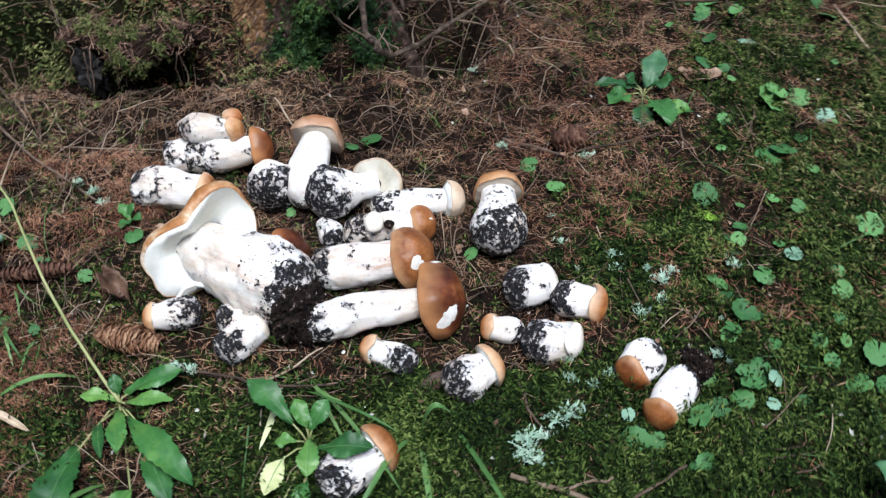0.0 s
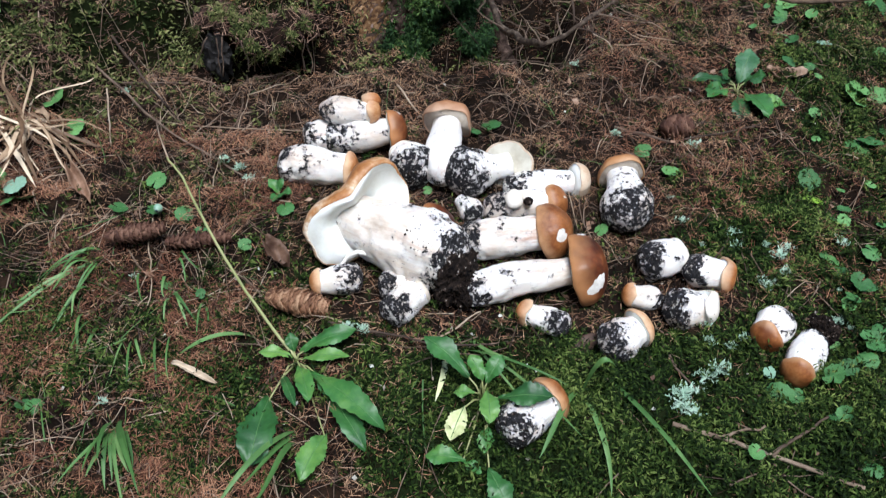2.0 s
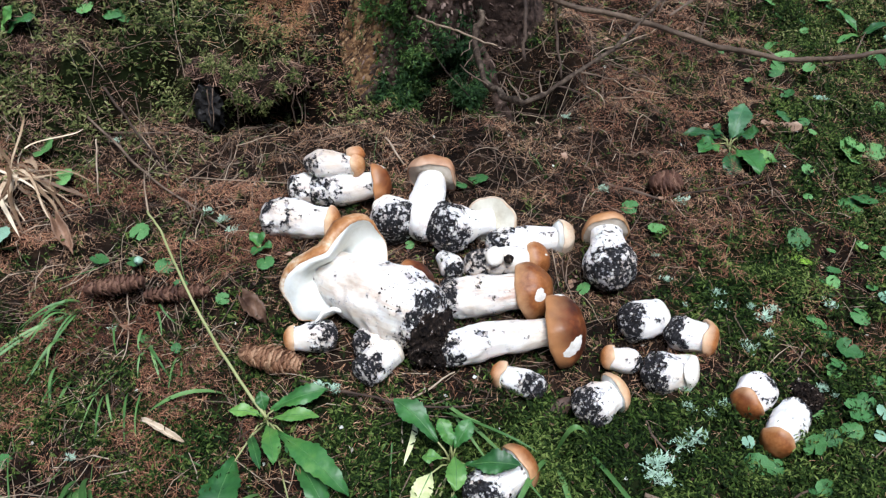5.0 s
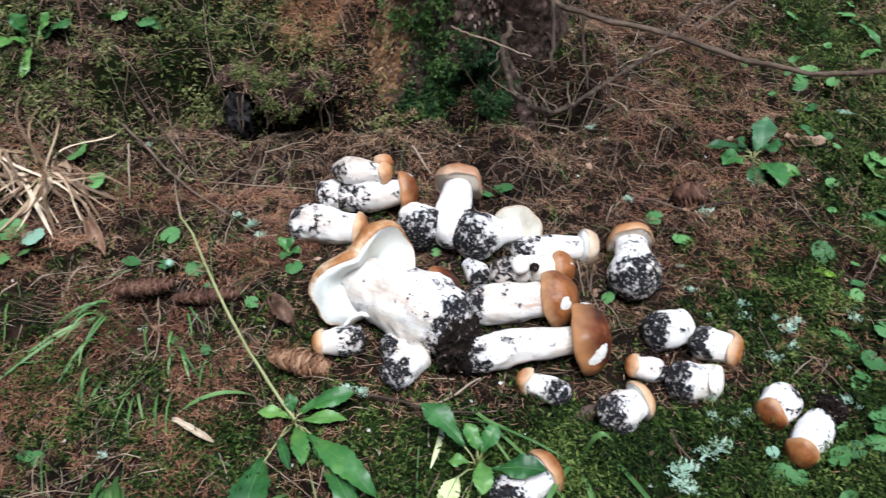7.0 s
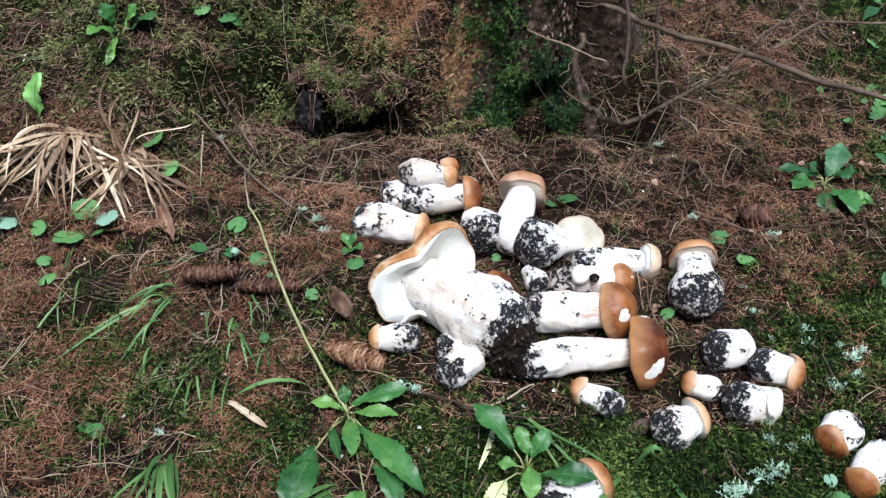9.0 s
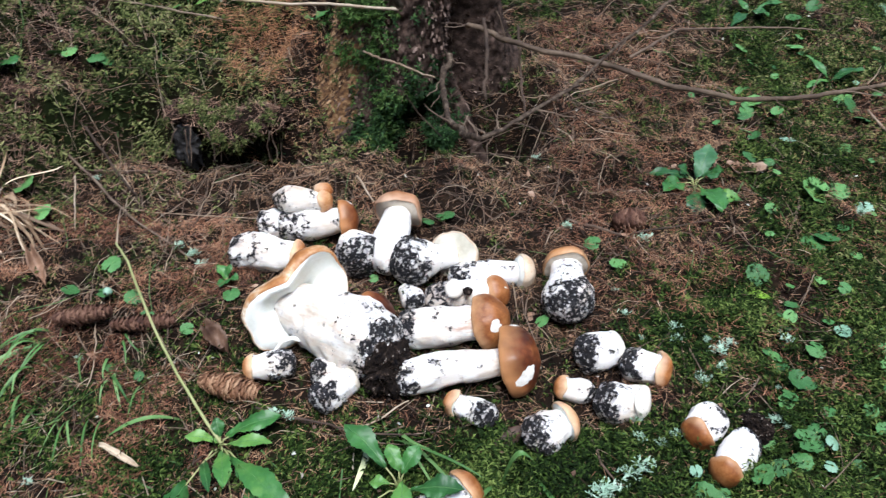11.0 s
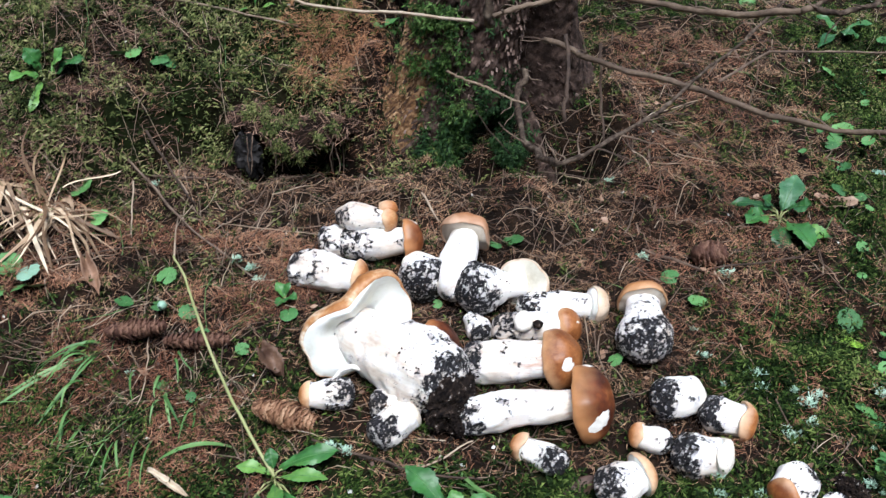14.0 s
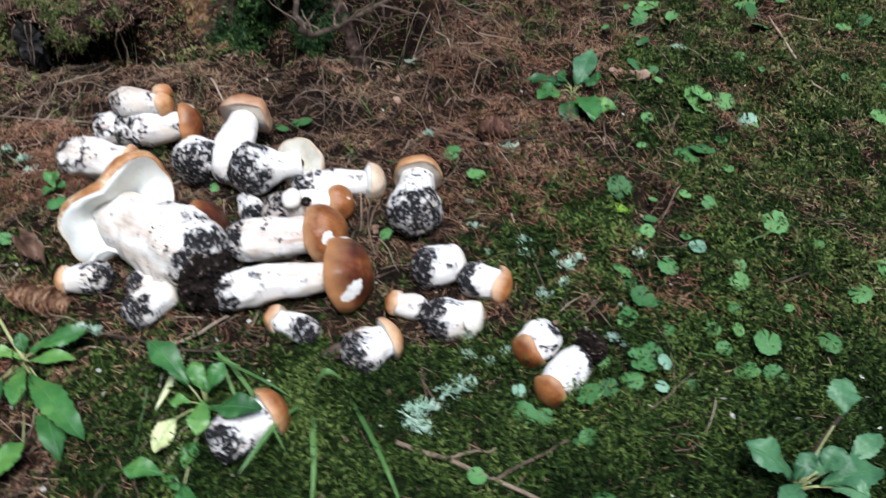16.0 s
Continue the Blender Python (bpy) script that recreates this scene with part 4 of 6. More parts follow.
mushroom((-0.228, 0.858, 0.032), (-0.245, 0.902, 0.026), 0.036, 0.020, 0.022, 0.012, CAP_WHITE, STEM_BULB,
         "round bolete foot caked with black soil", seed=5, egg=0.4)
mushroom((-0.187, 0.849, 0.032), (-0.178, 0.950, 0.048), 0.028, 0.022, 0.038, 0.032, CAP_MID, STEM_CLEAN,
         "slim white bolete with a tan cap showing grey pores", cap_dir=(0.16, 0.93, 0.20), seed=6, pores=PORES_TAN, under=0.2, wave=0.005)
mushroom((-0.162, 0.842, 0.040), (-0.088, 0.868, 0.036), 0.040, 0.018, 0.037, 0.018, CAP_BEIGE, STEM_BULB,
         "bolete with a black soil-caked bulb and a pale cap", cap_dir=(0.42, 0.72, -0.50), under=0.05, seed=7, pores=PORES_CREAM, belly=0.10, neck=0.78, egg=0.42)
mushroom((-0.140, 0.784, 0.014), (-0.159, 0.815, 0.014), 0.018, 0.011, 0.0, 0.0, CAP_WHITE, STEM_FOOT,
         "small white mushroom stem without a cap", seed=8)
mushroom((-0.085, 0.840, 0.018), (0.012, 0.851, 0.020), 0.022, 0.016, 0.027, 0.022, CAP_BEIGE, STEM_SMEAR,
         "white bolete with a pale round cap", cap_dir=(0.9, 0.2, -0.12), seed=9, under=0.5)
mushroom((-0.118, 0.791, 0.021), (-0.026, 0.802, 0.026), 0.021, 0.018, 0.024, 0.019, CAP_RUST, STEM_SMEAR,
         "white bolete with a small brown cap", seed=10, cap_dir=(0.80, -0.10, 0.45), bites=(((0.75, -0.2, 0.6), 0.24, 0.3),))
mushroom((-0.150, 0.718, 0.032), (-0.040, 0.730, 0.036), 0.029, 0.023, 0.038, 0.031, CAP_RUST, STEM_NETTED,
         "stout white bolete with a rust-brown cap and a bite mark", cap_dir=(0.78, -0.18, 0.50), seed=11, curl=0.12, bites=(((0.34, -0.72, 0.55), 0.30, 0.32),))
mushroom((-0.156, 0.629, 0.026), (-0.006, 0.660, 0.036), 0.025, 0.017, 0.046, 0.036, CAP_DARK, STEM_NETTED,
         "long-stemmed white bolete with a chestnut cap and white bite marks", cap_dir=(0.88, -0.08, 0.36), bend=0.008, seed=12, clod=0.021, curl=0.12,
         bites=(((0.42, -0.86, 0.34), 0.46, 0.26), ((0.05, 0.75, 0.65), 0.16, 0.18)))
mushroom((0.076, 0.768, 0.032), (0.078, 0.854, 0.032), 0.0365, 0.023, 0.036, 0.024, CAP_RUST, STEM_HALF,
         "stocky bolete with a tan cap and a foot speckled with soil", cap_dir=(-0.05, 0.97, 0.16), seed=13, pores=PORES_TAN, belly=0.15, neck=0.9, egg=0.32)
mushroom((-0.034, 0.580, 0.022), (-0.079, 0.598, 0.022), 0.0165, 0.013, 0.018, 0.016, CAP_PALE, STEM_HALF,
         "small bolete with an ochre cap and a blackened foot", seed=14, wave=0.002, curl=0.14)
mushroom((0.018, 0.545, 0.028), (0.056, 0.568, 0.032), 0.027, 0.019, 0.026, 0.016, CAP_PALE, STEM_HALF,
         "round young bolete with an ochre cap and soil on one side", seed=15, egg=0.4)
mushroom((0.094, 0.628, 0.016), (0.062, 0.635, 0.016), 0.016, 0.014, 0.017, 0.014, CAP_PALE, STEM_FOOT,
         "small young bolete with a yellow-brown cap", seed=16, egg=0.4, wave=0.002, curl=0.12)
mushroom((0.092, 0.689, 0.022), (0.133, 0.701, 0.024), 0.027, 0.024, 0.023, 0.014, CAP_WHITE, STEM_HALF,
         "young bolete with a white cap and a black foot", seed=17, egg=0.35)
mushroom((0.149, 0.678, 0.022), (0.188, 0.667, 0.021), 0.024, 0.020, 0.0255, 0.018, CAP_PALE, STEM_HALF,
         "young bolete with an ochre cap and a black foot", seed=18, egg=0.35, wave=0.003, curl=0.14)
mushroom((0.111, 0.610, 0.022), (0.150, 0.610, 0.022), 0.027, 0.022, 0.025, 0.020, CAP_WHITE, STEM_HALF,
         "cracked beige young bolete with a soiled foot", seed=19, egg=0.35, wave=0.006, fold=0.004)
mushroom((0.246, 0.592, 0.024), (0.222, 0.567, 0.020), 0.0240, 0.0205, 0.0230, 0.017, CAP_RUST, STEM_SMEAR,
         "round white young bolete with a brown cap", seed=20, egg=0.7, belly=0.2, wave=0.003, curl=0.12)
mushroom((0.279, 0.557, 0.018), (0.243, 0.511, 0.022), 0.0225, 0.0160, 0.0215, 0.015, CAP_RUST, STEM_FOOT,
         "young bolete with a brown cap and a black root end", seed=21, belly=0.45, clod=0.020, clod_at=(0.014, 0.018, 0.002))
mushroom((-0.111, 0.426, 0.025), (-0.065, 0.462, 0.032), 0.026, 0.021, 0.027, 0.020, CAP_RUST, STEM_HALF,
         "bolete with a brown cap under the leaves of a seedling", seed=22)
mushroom((-0.303, 0.655, 0.020), (-0.349, 0.650, 0.020), 0.021, 0.016, 0.018, 0.013, CAP_PALE, STEM_HALF,
         "small ochre-capped bolete tucked under the largest one", seed=23)
mushroom((-0.262, 0.645, 0.020), (-0.221, 0.649, 0.020), 0.020, 0.017, 0.0, 0.0, CAP_WHITE, STEM_BULB,
         "small mushroom foot black with soil", seed=24)
mushroom((-0.252, 0.600, 0.020), (-0.218, 0.631, 0.022), 0.022, 0.018, 0.018, 0.010, CAP_WHITE, STEM_HALF,
         "small white mushroom with a black foot", seed=25)
mushroom((-0.207, 0.742, 0.022), (-0.192, 0.750, 0.036), 0.018, 0.018, 0.030, 0.018, CAP_DARK, STEM_FOOT,
         "brown-capped bolete hidden behind the largest one", seed=26)
mushroom((-0.086, 0.788, 0.036), (-0.086, 0.783, 0.048), 0.0125, 0.012, 0.0140, 0.010, CAP_WHITE, STEM_CLEAN,
         "tiny round white mushroom button among the others", seed=27)
tiny = thing("soil_lump", (-0.067, 0.779, 0.047), "small round lump of black soil stuck between the stems", "soil")
v = []
for i in range(16):
    ph = math.pi * i / 15
    for j in range(20):
        a = 2 * math.pi * j / 20
        p = Vector((math.sin(ph) * math.cos(a), math.sin(ph) * math.sin(a), math.cos(ph)))
        v.append(Vector((p.x, p.y, p.z * 0.8)) * 0.0068 * (1 + 0.25 * lump(p, 2.0, 3) + 0.14 * lump(p, 6, 5)))
part("lump", mesh_of("lump", v, grid_faces(16, 20), SOIL_CLOD, False), tiny)
mushroom((-0.384, 0.931, 0.030), (-0.340, 0.940, 0.030), 0.025, 0.020, 0.0, 0.0, CAP_WHITE, STEM_SMEAR,
         "white mushroom foot flecked with black soil", seed=28)

r = random.Random(44)
spots = []
for x, y, wide, number in ((-0.165, 0.640, 0.030, 420), (-0.150, 0.700, 0.020, 160), (0.100, 0.690, 0.022, 120), (0.120, 0.655, 0.020, 120), (0.290, 0.575, 0.014, 90), (-0.150, 0.840, 0.030, 140)):
    for k in range(number):
        px, py = r.gauss(x, wide), r.gauss(y, wide)
        spots.append((Vector((px, py, gz(px, py) + r.uniform(0.002, 0.014))), 0.0008 + 0.0028 * r.random() ** 2))
tagged(new("fallen_soil", crumb_cloud(spots, 45)), "black soil crumbs fallen between the mushrooms", "soil", kind="stuff")

# ---- the spruce behind: trunk, roots, dead branches, moss on its foot ----
TREE = Vector((-0.165, 1.415, 0.0))
LOBES = ((-2.42, 0.15, 0.26), (-1.72, 0.06, 0.26), (-0.75, 0.05, 0.22), (0.6, 0.06, 0.3), (2.2, 0.07, 0.3))


def trunk_r(a, z):
    """The trunk's radius at an angle and height: flaring roots at the foot."""
    r = 0.128 - 0.010 * z + 0.037 * math.exp(-max(z, 0) / 0.14)
    for at, out, wide in LOBES:
        d = (a - at + math.pi) % (2 * math.pi) - math.pi
        r += (out * math.exp(-max(z, 0) / 0.13) + 0.012) * math.exp(-(d / wide) ** 2)
    d = (a + 1.15 + math.pi) % (2 * math.pi) - math.pi
    r -= 0.08 * math.exp(-(d / 0.24) ** 2) * math.exp(-max(z, 0) / 0.12)
    d = (a + 1.60 + math.pi) % (2 * math.pi) - math.pi
    r -= 0.130 * math.exp(-(d / 0.21) ** 4) * math.exp(-((z - 0.01) / 0.058) ** 4)
    d = (a + 0.55 + math.pi) % (2 * math.pi) - math.pi
    r -= 0.122 * math.exp(-(d / 0.5) ** 4) * math.exp(-((z - 0.08) / 0.20) ** 2)
    return r


def trunk_at(a, z, out=0.0):
    r = trunk_r(a, z) + out
    return TREE + Vector((math.cos(a) * r, math.sin(a) * r, z))


tree = thing("spruce_tree", (TREE.x, TREE.y, 0), "spruce trunk with mossy root flare and dead lower branches", "tree")
heights = [-0.104 + 0.006 * i for i in range(84)] + [0.42 + 0.12 * i for i in range(40)]
v, cols = [], 380
for z in heights:
    for j in range(cols):
        a = 2 * math.pi * j / cols
        p = trunk_at(a, z)
        near = noise.voronoi(Vector((p.x * 70 + lump(p, 30, 2), p.y * 70, p.z * 34 + lump(p, 30, 6))))[0]
        flake = 0.022 * min(0.28, near[1] - near[0]) + lump(p, 90, 7) * 0.006 + lump((p.x, p.y, p.z * 0.5), 22, 5) * 0.010
        v.append(trunk_at(a, z, flake) - TREE)
part("trunk", mesh_of("trunk", v, grid_faces(len(heights), cols), BARK), tree, "scaly grey-brown bark")
# the bare, rusty root on the flare
v = []
for i in range(40):
    z = -0.02 + 0.21 * i / 39
    for j in range(24):
        a = -2.46 + 0.08 * math.sin(z * 14) + (j / 23 - 0.5) * (0.60 - 0.9 * z)
        edge = 1 - abs(j / 23 - 0.5) * 2
        p = trunk_at(a, z)
        cell = noise.voronoi(Vector((p.x * 75, p.y * 75, p.z * 48)))[0]
        v.append(trunk_at(a, z, 0.012 * min(0.5, cell[1] - cell[0]) + 0.012 * math.sqrt(edge) * (0.8 + 0.4 * lump(p, 30, 8)) * min(1, (39 - i) / 6) - 0.003 + 0.004 * lump((p.x, p.y, p.z * 1.6), 60, 2) + 0.003 * lump(p, 160, 4)) - TREE)
part("bare_root", mesh_of("bare_root", v, grid_faces(40, 24, False), BARK_RUST), tree, "rust-coloured flaking bark on a root")


def bark_flakes(name, count, mat, label, a0, a1, z0, z1, size, seed):
    """Small plates of bark that lift a little from the trunk, overlapping downwards."""
    r = np.random.default_rng(seed)
    V = []
    for i in range(count):
        a, z = r.uniform(a0, a1), r.uniform(z0, z1)
        c = trunk_at(a, z, 0.008) - TREE
        out, side, up = Vector((math.cos(a), math.sin(a), 0)), Vector((-math.sin(a), math.cos(a), r.normal(0, 0.25))), Vector((r.normal(0, 0.2), r.normal(0, 0.2), 1))
        w, h, lift = size * r.uniform(0.4, 1.0), size * r.uniform(0.6, 1.5), r.uniform(0.0005, 0.0035)
        V += [c - side * w * 0.8 + up * h - out * 0.004, c + side * w + up * h * 0.9 - out * 0.004, c + side * w * r.uniform(0.4, 1) - up * h + out * lift, c - side * w * r.uniform(0.4, 1) - up * h * 0.8 + out * lift]
    return tagged(part(name, quads_mesh(name, np.array(V), np.arange(len(V)).reshape(-1, 4), mat), tree, label), kind="stuff")


bark_flakes("loose_bark", 3000, BARK, "loose flaking grey-brown bark", -2.95, 0.1, 0.0, 0.8, 0.0030, 61)
bark_flakes("flaking_bark", 2000, BARK_RUST, "flaking rust-brown bark on a root", -2.70, -2.26, 0.0, 0.24, 0.0036, 62)


def trunk_moss(name, count, mat, label, inside, tall, leaf, leaves, seed, out=0.004, spread=0.5):
    r = np.random.default_rng(seed)
    pos, nor = [], []
    while len(pos) < count:
        a, z = r.uniform(-2.9, -0.2), r.uniform(-0.01, 0.42)
        if r.random() < inside(a, z):
            pos.append(trunk_at(a, z, out + 0.02 * float(patches(a * 2, z * 2, 18, 9)) ** 2) - TREE)
            nor.append(Vector((math.cos(a), math.sin(a), 0.35)))
    ob = part(name, shoots(name, np.array(pos), np.array(nor), r, mat, tall, leaf, leaves, spread, 0.15), tree, label)
    return tagged(ob, kind="stuff")


def bump(x, at, wide):
    return math.exp(-((x - at) / wide) ** 2)


trunk_moss("trunk_moss", 850, MOSS_TRUNK, "bright green moss strip on bark",
           lambda a, z: bump(a, -2.0 + 0.16 * math.sin(z * 17 + 1), 0.21) * min(1, max(0.06, (float(patches(a * 1.1, z * 4.4, 11, 4)) + 0.35 * float(patches(a, z * 4, 34, 6)) - 0.60) * 7)) * (z < 0.25), 0.018, 0.0085, 7, 31, 0.006, 0.75)
trunk_moss("foot_moss", 760, MOSS_DARK, "dark feathery moss hanging at the trunk foot",
           lambda a, z: bump(a, -1.62, 0.42) * math.exp(-max(z, 0) / 0.05) * float(patches(a * 2, z * 2, 12, 2) > 0.58) * (1 - 0.98 * bump(a, -1.60, 0.17) * (z < 0.075)), 0.026, 0.0105, 8, 32, 0.004, 0.75)
trunk_moss("moss_cushion", 330, MOSS_DARK, "dark moss cushion before the hollow of the foot",
           lambda a, z: bump(a, -1.32, 0.13) * (z < 0.02), 0.022, 0.0105, 8, 33, 0.075, 0.8)


def branch(points, r0, r1, seed, label="", mat=None, rough=0.35, steps=7):
    """A dead branch: a crooked tapered tube through points, with knots."""
    way = []
    for a, b in zip(points[:-1], points[1:]):
        way += wander(a, b, steps, 0.0013, seed + len(way))[:-1]
    way.append(Vector(points[-1]))
    radii = [(r0 + (r1 - r0) * i / (len(way) - 1)) * (1 + 0.18 * (i % 6 == 3)) for i in range(len(way))]
    me = tube([p - TREE for p in way], radii, 8, rough, seed, "branch", mat or TWIG)
    return part("branch", me, tree, label), way


br_long = [(-0.078, 1.318, 0.182), (-0.076, 1.204, 0.241), (-0.029, 1.159, 0.243), (0.043, 1.112, 0.245), (0.144, 1.069, 0.247), (0.226, 1.013, 0.246), (0.321, 1.023, 0.223), (0.420, 1.053, 0.210), (0.514, 1.095, 0.200), (0.585, 1.127, 0.195), (0.720, 1.190, 0.180)]
br_curl = [(-0.107, 1.182, 0.200), (-0.114, 1.157, 0.185), (-0.115, 1.118, 0.170), (-0.097, 1.009, 0.175), (-0.082, 0.945, 0.200), (-0.058, 0.882, 0.235)]
br_diag = [(-0.058, 0.882, 0.235), (-0.003, 0.925, 0.240), (0.075, 1.003, 0.245), (0.168, 1.132, 0.260), (0.228, 1.205, 0.275), (0.322, 1.329, 0.290)]
br_top = [(-0.110, 1.330, 0.340), (-0.049, 1.241, 0.340), (-0.020, 1.176, 0.345), (0.032, 1.127, 0.350), (0.095, 1.098, 0.354), (0.156, 1.041, 0.375), (0.225, 1.021, 0.395), (0.242, 1.021, 0.400)]
br_top_a = [(0.242, 1.021, 0.400), (0.266, 1.035, 0.410), (0.296, 1.063, 0.420), (0.350, 1.110, 0.445)]
br_top_b = [(0.242, 1.021, 0.400), (0.262, 0.987, 0.410), (0.305, 1.004, 0.415), (0.341, 1.050, 0.420), (0.420, 1.130, 0.460)]
br_thin1 = [(-0.192, 0.756, 0.430), (-0.163, 0.727, 0.435), (-0.141, 0.708, 0.438), (-0.110, 0.681, 0.442)]
br_thin2 = [(0.002, 1.169, 0.260), (0.008, 1.129, 0.200), (0.017, 1.072, 0.150)]
br_thin3 = [(-0.055, 1.108, 0.300), (-0.049, 1.048, 0.260), (-0.048, 1.007, 0.220)]
br_thin5 = [(0.176, 1.120, 0.235), (0.287, 1.290, 0.200), (0.459, 1.387, 0.160), (0.596, 1.463, 0.120)]
br_cross = [(-0.148, 0.753, 0.494), (-0.109, 0.784, 0.494), (-0.068, 0.819, 0.494), (-0.030, 0.856, 0.494), (0.003, 0.903, 0.494), (0.060, 1.000, 0.500)]
br_hang = [(-0.170, 1.300, 0.900), (-0.165, 0.980, 0.760), (-0.154, 0.719, 0.570), (-0.150, 0.733, 0.530), (-0.148, 0.735, 0.494)]
br_hang2 = [(-0.130, 1.290, 0.620), (-0.122, 1.000, 0.560), (-0.116, 0.886, 0.500), (-0.110, 0.886, 0.480), (-0.103, 0.866, 0.465)]
_, long_way = branch(br_long, 0.0048, 0.0030, 1, "long dead branch low over the needles", TWIG_TAN)
_, diag_way = branch(br_diag, 0.0030, 0.0022, 2, "dead forked branch", TWIG_BARK, 0.6)
_, curl_way = branch(br_curl, 0.0054, 0.0040, 3, "curled dead branch with rough bark", TWIG_BARK, 0.75)
_, top_way = branch(br_top, 0.0046, 0.0042, 4, "dead branch", TWIG_TAN)
branch(br_top_a, 0.0030, 0.0024, 5, "fork of a dead branch", TWIG_BARK)
_, fork_way = branch(br_top_b, 0.0036, 0.0026, 14, "fork of a dead branch", TWIG_BARK)
branch(br_thin1, 0.0012, 0.0009, 6, "pale dead twig", TWIG_PALE)
_, cross_way = branch(br_cross, 0.0026, 0.0020, 11, "pale dead twig", TWIG_TAN)
branch(br_hang, 0.0052, 0.0040, 12, "dark hanging dead branch end", TWIG_BARK, 0.7)
branch(br_hang2, 0.0040, 0.0030, 13, "dark hanging dead twig", TWIG_BARK, 0.7)
branch(br_thin2, 0.0022, 0.0016, 7)
branch(br_thin3, 0.003, 0.0024, 8)
branch(br_thin5, 0.0022, 0.0014, 10)
r = random.Random(5)
for k, (way, n) in enumerate(((long_way, 16), (diag_way, 14), (top_way, 14), (curl_way, 9), (cross_way, 8), (fork_way, 5))):
    for i in range(n):
        p = way[int(len(way) * (i + 0.5) / n)]
        d = Vector((r.gauss(0, 1), r.gauss(0, 1), r.gauss(0.1, 0.6))).normalized() * r.uniform(0.02, 0.075)
        q = p + d
        q.z = max(q.z, gz(q.x, q.y) + 0.005)
        w = wander(p, q, 4, 0.003, 90 + 10 * k + i)
        part("side_twig", tube([x - TREE for x in w], [0.0014, 0.0012, 0.0010, 0.0008, 0.0005], 5, 0.2, i, "side_twig", TWIG), tree)
for i in range(60):
    a = Vector((r.uniform(-0.12, 0.22), r.uniform(1.19, 1.42), 0))
    a.z = gz(a.x, a.y) + r.uniform(0.0, 0.05)
    d = Vector((r.gauss(0, 1), r.gauss(-0.1, 0.7), r.uniform(-0.1, 0.7))).normalized() * r.uniform(0.04, 0.16)
    w = wander(a, a + d, 5, 0.004, 300 + i)
    part("side_twig", tube([x - TREE for x in w], [0.0011, 0.0010, 0.0009, 0.0008, 0.0006, 0.0004], 5, 0.2, i, "side_twig", TWIG if i % 6 else TWIG_PALE), tree)

# ---- plants ----
def leaf_mesh(base, tip, width, seed=0, teeth=0.075, droop=0.18, mat=None):
    """An oval toothed leaf blade from base to tip: creased along its midrib, arched and slightly wavy."""
    base, tip = Vector(base), Vector(tip)
    d = tip - base
    n = d.length
    side = d.cross(Vector((0, 0, 1))).normalized()
    up = side.cross(d).normalized()
    v, rows = [], 29
    for i in range(rows):
        u = i / (rows - 1)
        w = width / 2 * (math.sin(math.pi * min(u, 0.996) ** 1.3) ** 0.78) * (1 + teeth * ((i % 3) - 1) * float(0.12 < u < 0.95) + 0.07 * math.sin(u * 13 + 2.1 * seed)) + 0.0006
        c = base + d * u + up * n * droop * math.sin(math.pi * u) * 0.6
        for j in range(7):
            s = j / 3 - 1
            lift = 0.22 * w * abs(s) - 0.10 * w * s * s + 0.13 * width * math.sin(9 * u + 2 * s + 2.3 * seed) * abs(s) ** 1.5 + 0.03 * width * math.sin(26 * u + 3 * abs(s) + seed) * abs(s) - 0.05 * w * (1 - abs(s)) ** 4
            v.append(c + side * w * s + up * lift)
    return mesh_of("leaf", v, grid_faces(rows, 7, False), mat or LEAF)


def leaf_up(a, b):
    d = b - a
    return d.cross(Vector((0, 0, 1))).normalized().cross(d).normalized()


def leaf(parent, base, tip, width, mat=None):
    seed = len(parent.children)
    a = Vector(base)
    blade = part("leaf", leaf_mesh(base, tip, width * 1.15, seed, mat=mat), parent)
    rib = [a.lerp(Vector(tip), u) + leaf_up(a, Vector(tip)) * (0.1085 * (Vector(tip) - a).length * math.sin(math.pi * u) - 0.0001) for u in (0, 0.25, 0.5, 0.75, 0.95)]
    part("midrib", tube(rib, [0.0007, 0.0006, 0.0005, 0.0004, 0.0003], 5, 0, 0, "midrib", LEAF_RIB), blade)
    if a.length > 0.004:
        part("leaf_stalk", tube([(0, 0, -0.006), a * 0.5 + Vector((0, 0, 0.003)), a + (Vector(tip) - a) * 0.06], [0.0013, 0.0011, 0.0009], 6, 0, 0, "leaf_stalk", STALK), parent)


hawkweed = thing("seedling", (-0.370, 0.542, -0.005), "green leaf rosette with a long pale bent stalk", "plant")
leaf(hawkweed, (-0.003, 0.005, 0.000), (-0.047, 0.007, 0.006), 0.014)
leaf(hawkweed, (0.007, -0.003, 0.004), (0.068, -0.008, 0.020), 0.015)
leaf(hawkweed, (0.005, 0.009, 0.004), (0.076, 0.024, 0.031), 0.022)
leaf(hawkweed, (-0.003, 0.010, 0.002), (-0.010, 0.027, 0.020), 0.013)
leaf(hawkweed, (0.006, -0.013, 0.006), (0.026, -0.080, 0.031), 0.018)
leaf(hawkweed, (0.018, -0.026, 0.011), (0.115, -0.121, 0.035), 0.026)
leaf(hawkweed, (0.033, -0.033, 0.012), (0.050, -0.070, 0.024), 0.014)
leaf(hawkweed, (0.041, -0.051, 0.006), (0.094, -0.138, 0.022), 0.022)
leaf(hawkweed, (-0.023, -0.067, 0.017), (-0.033, -0.159, 0.022), 0.038)
leaf(hawkweed, (0.048, -0.115, 0.017), (0.024, -0.176, 0.023), 0.026)
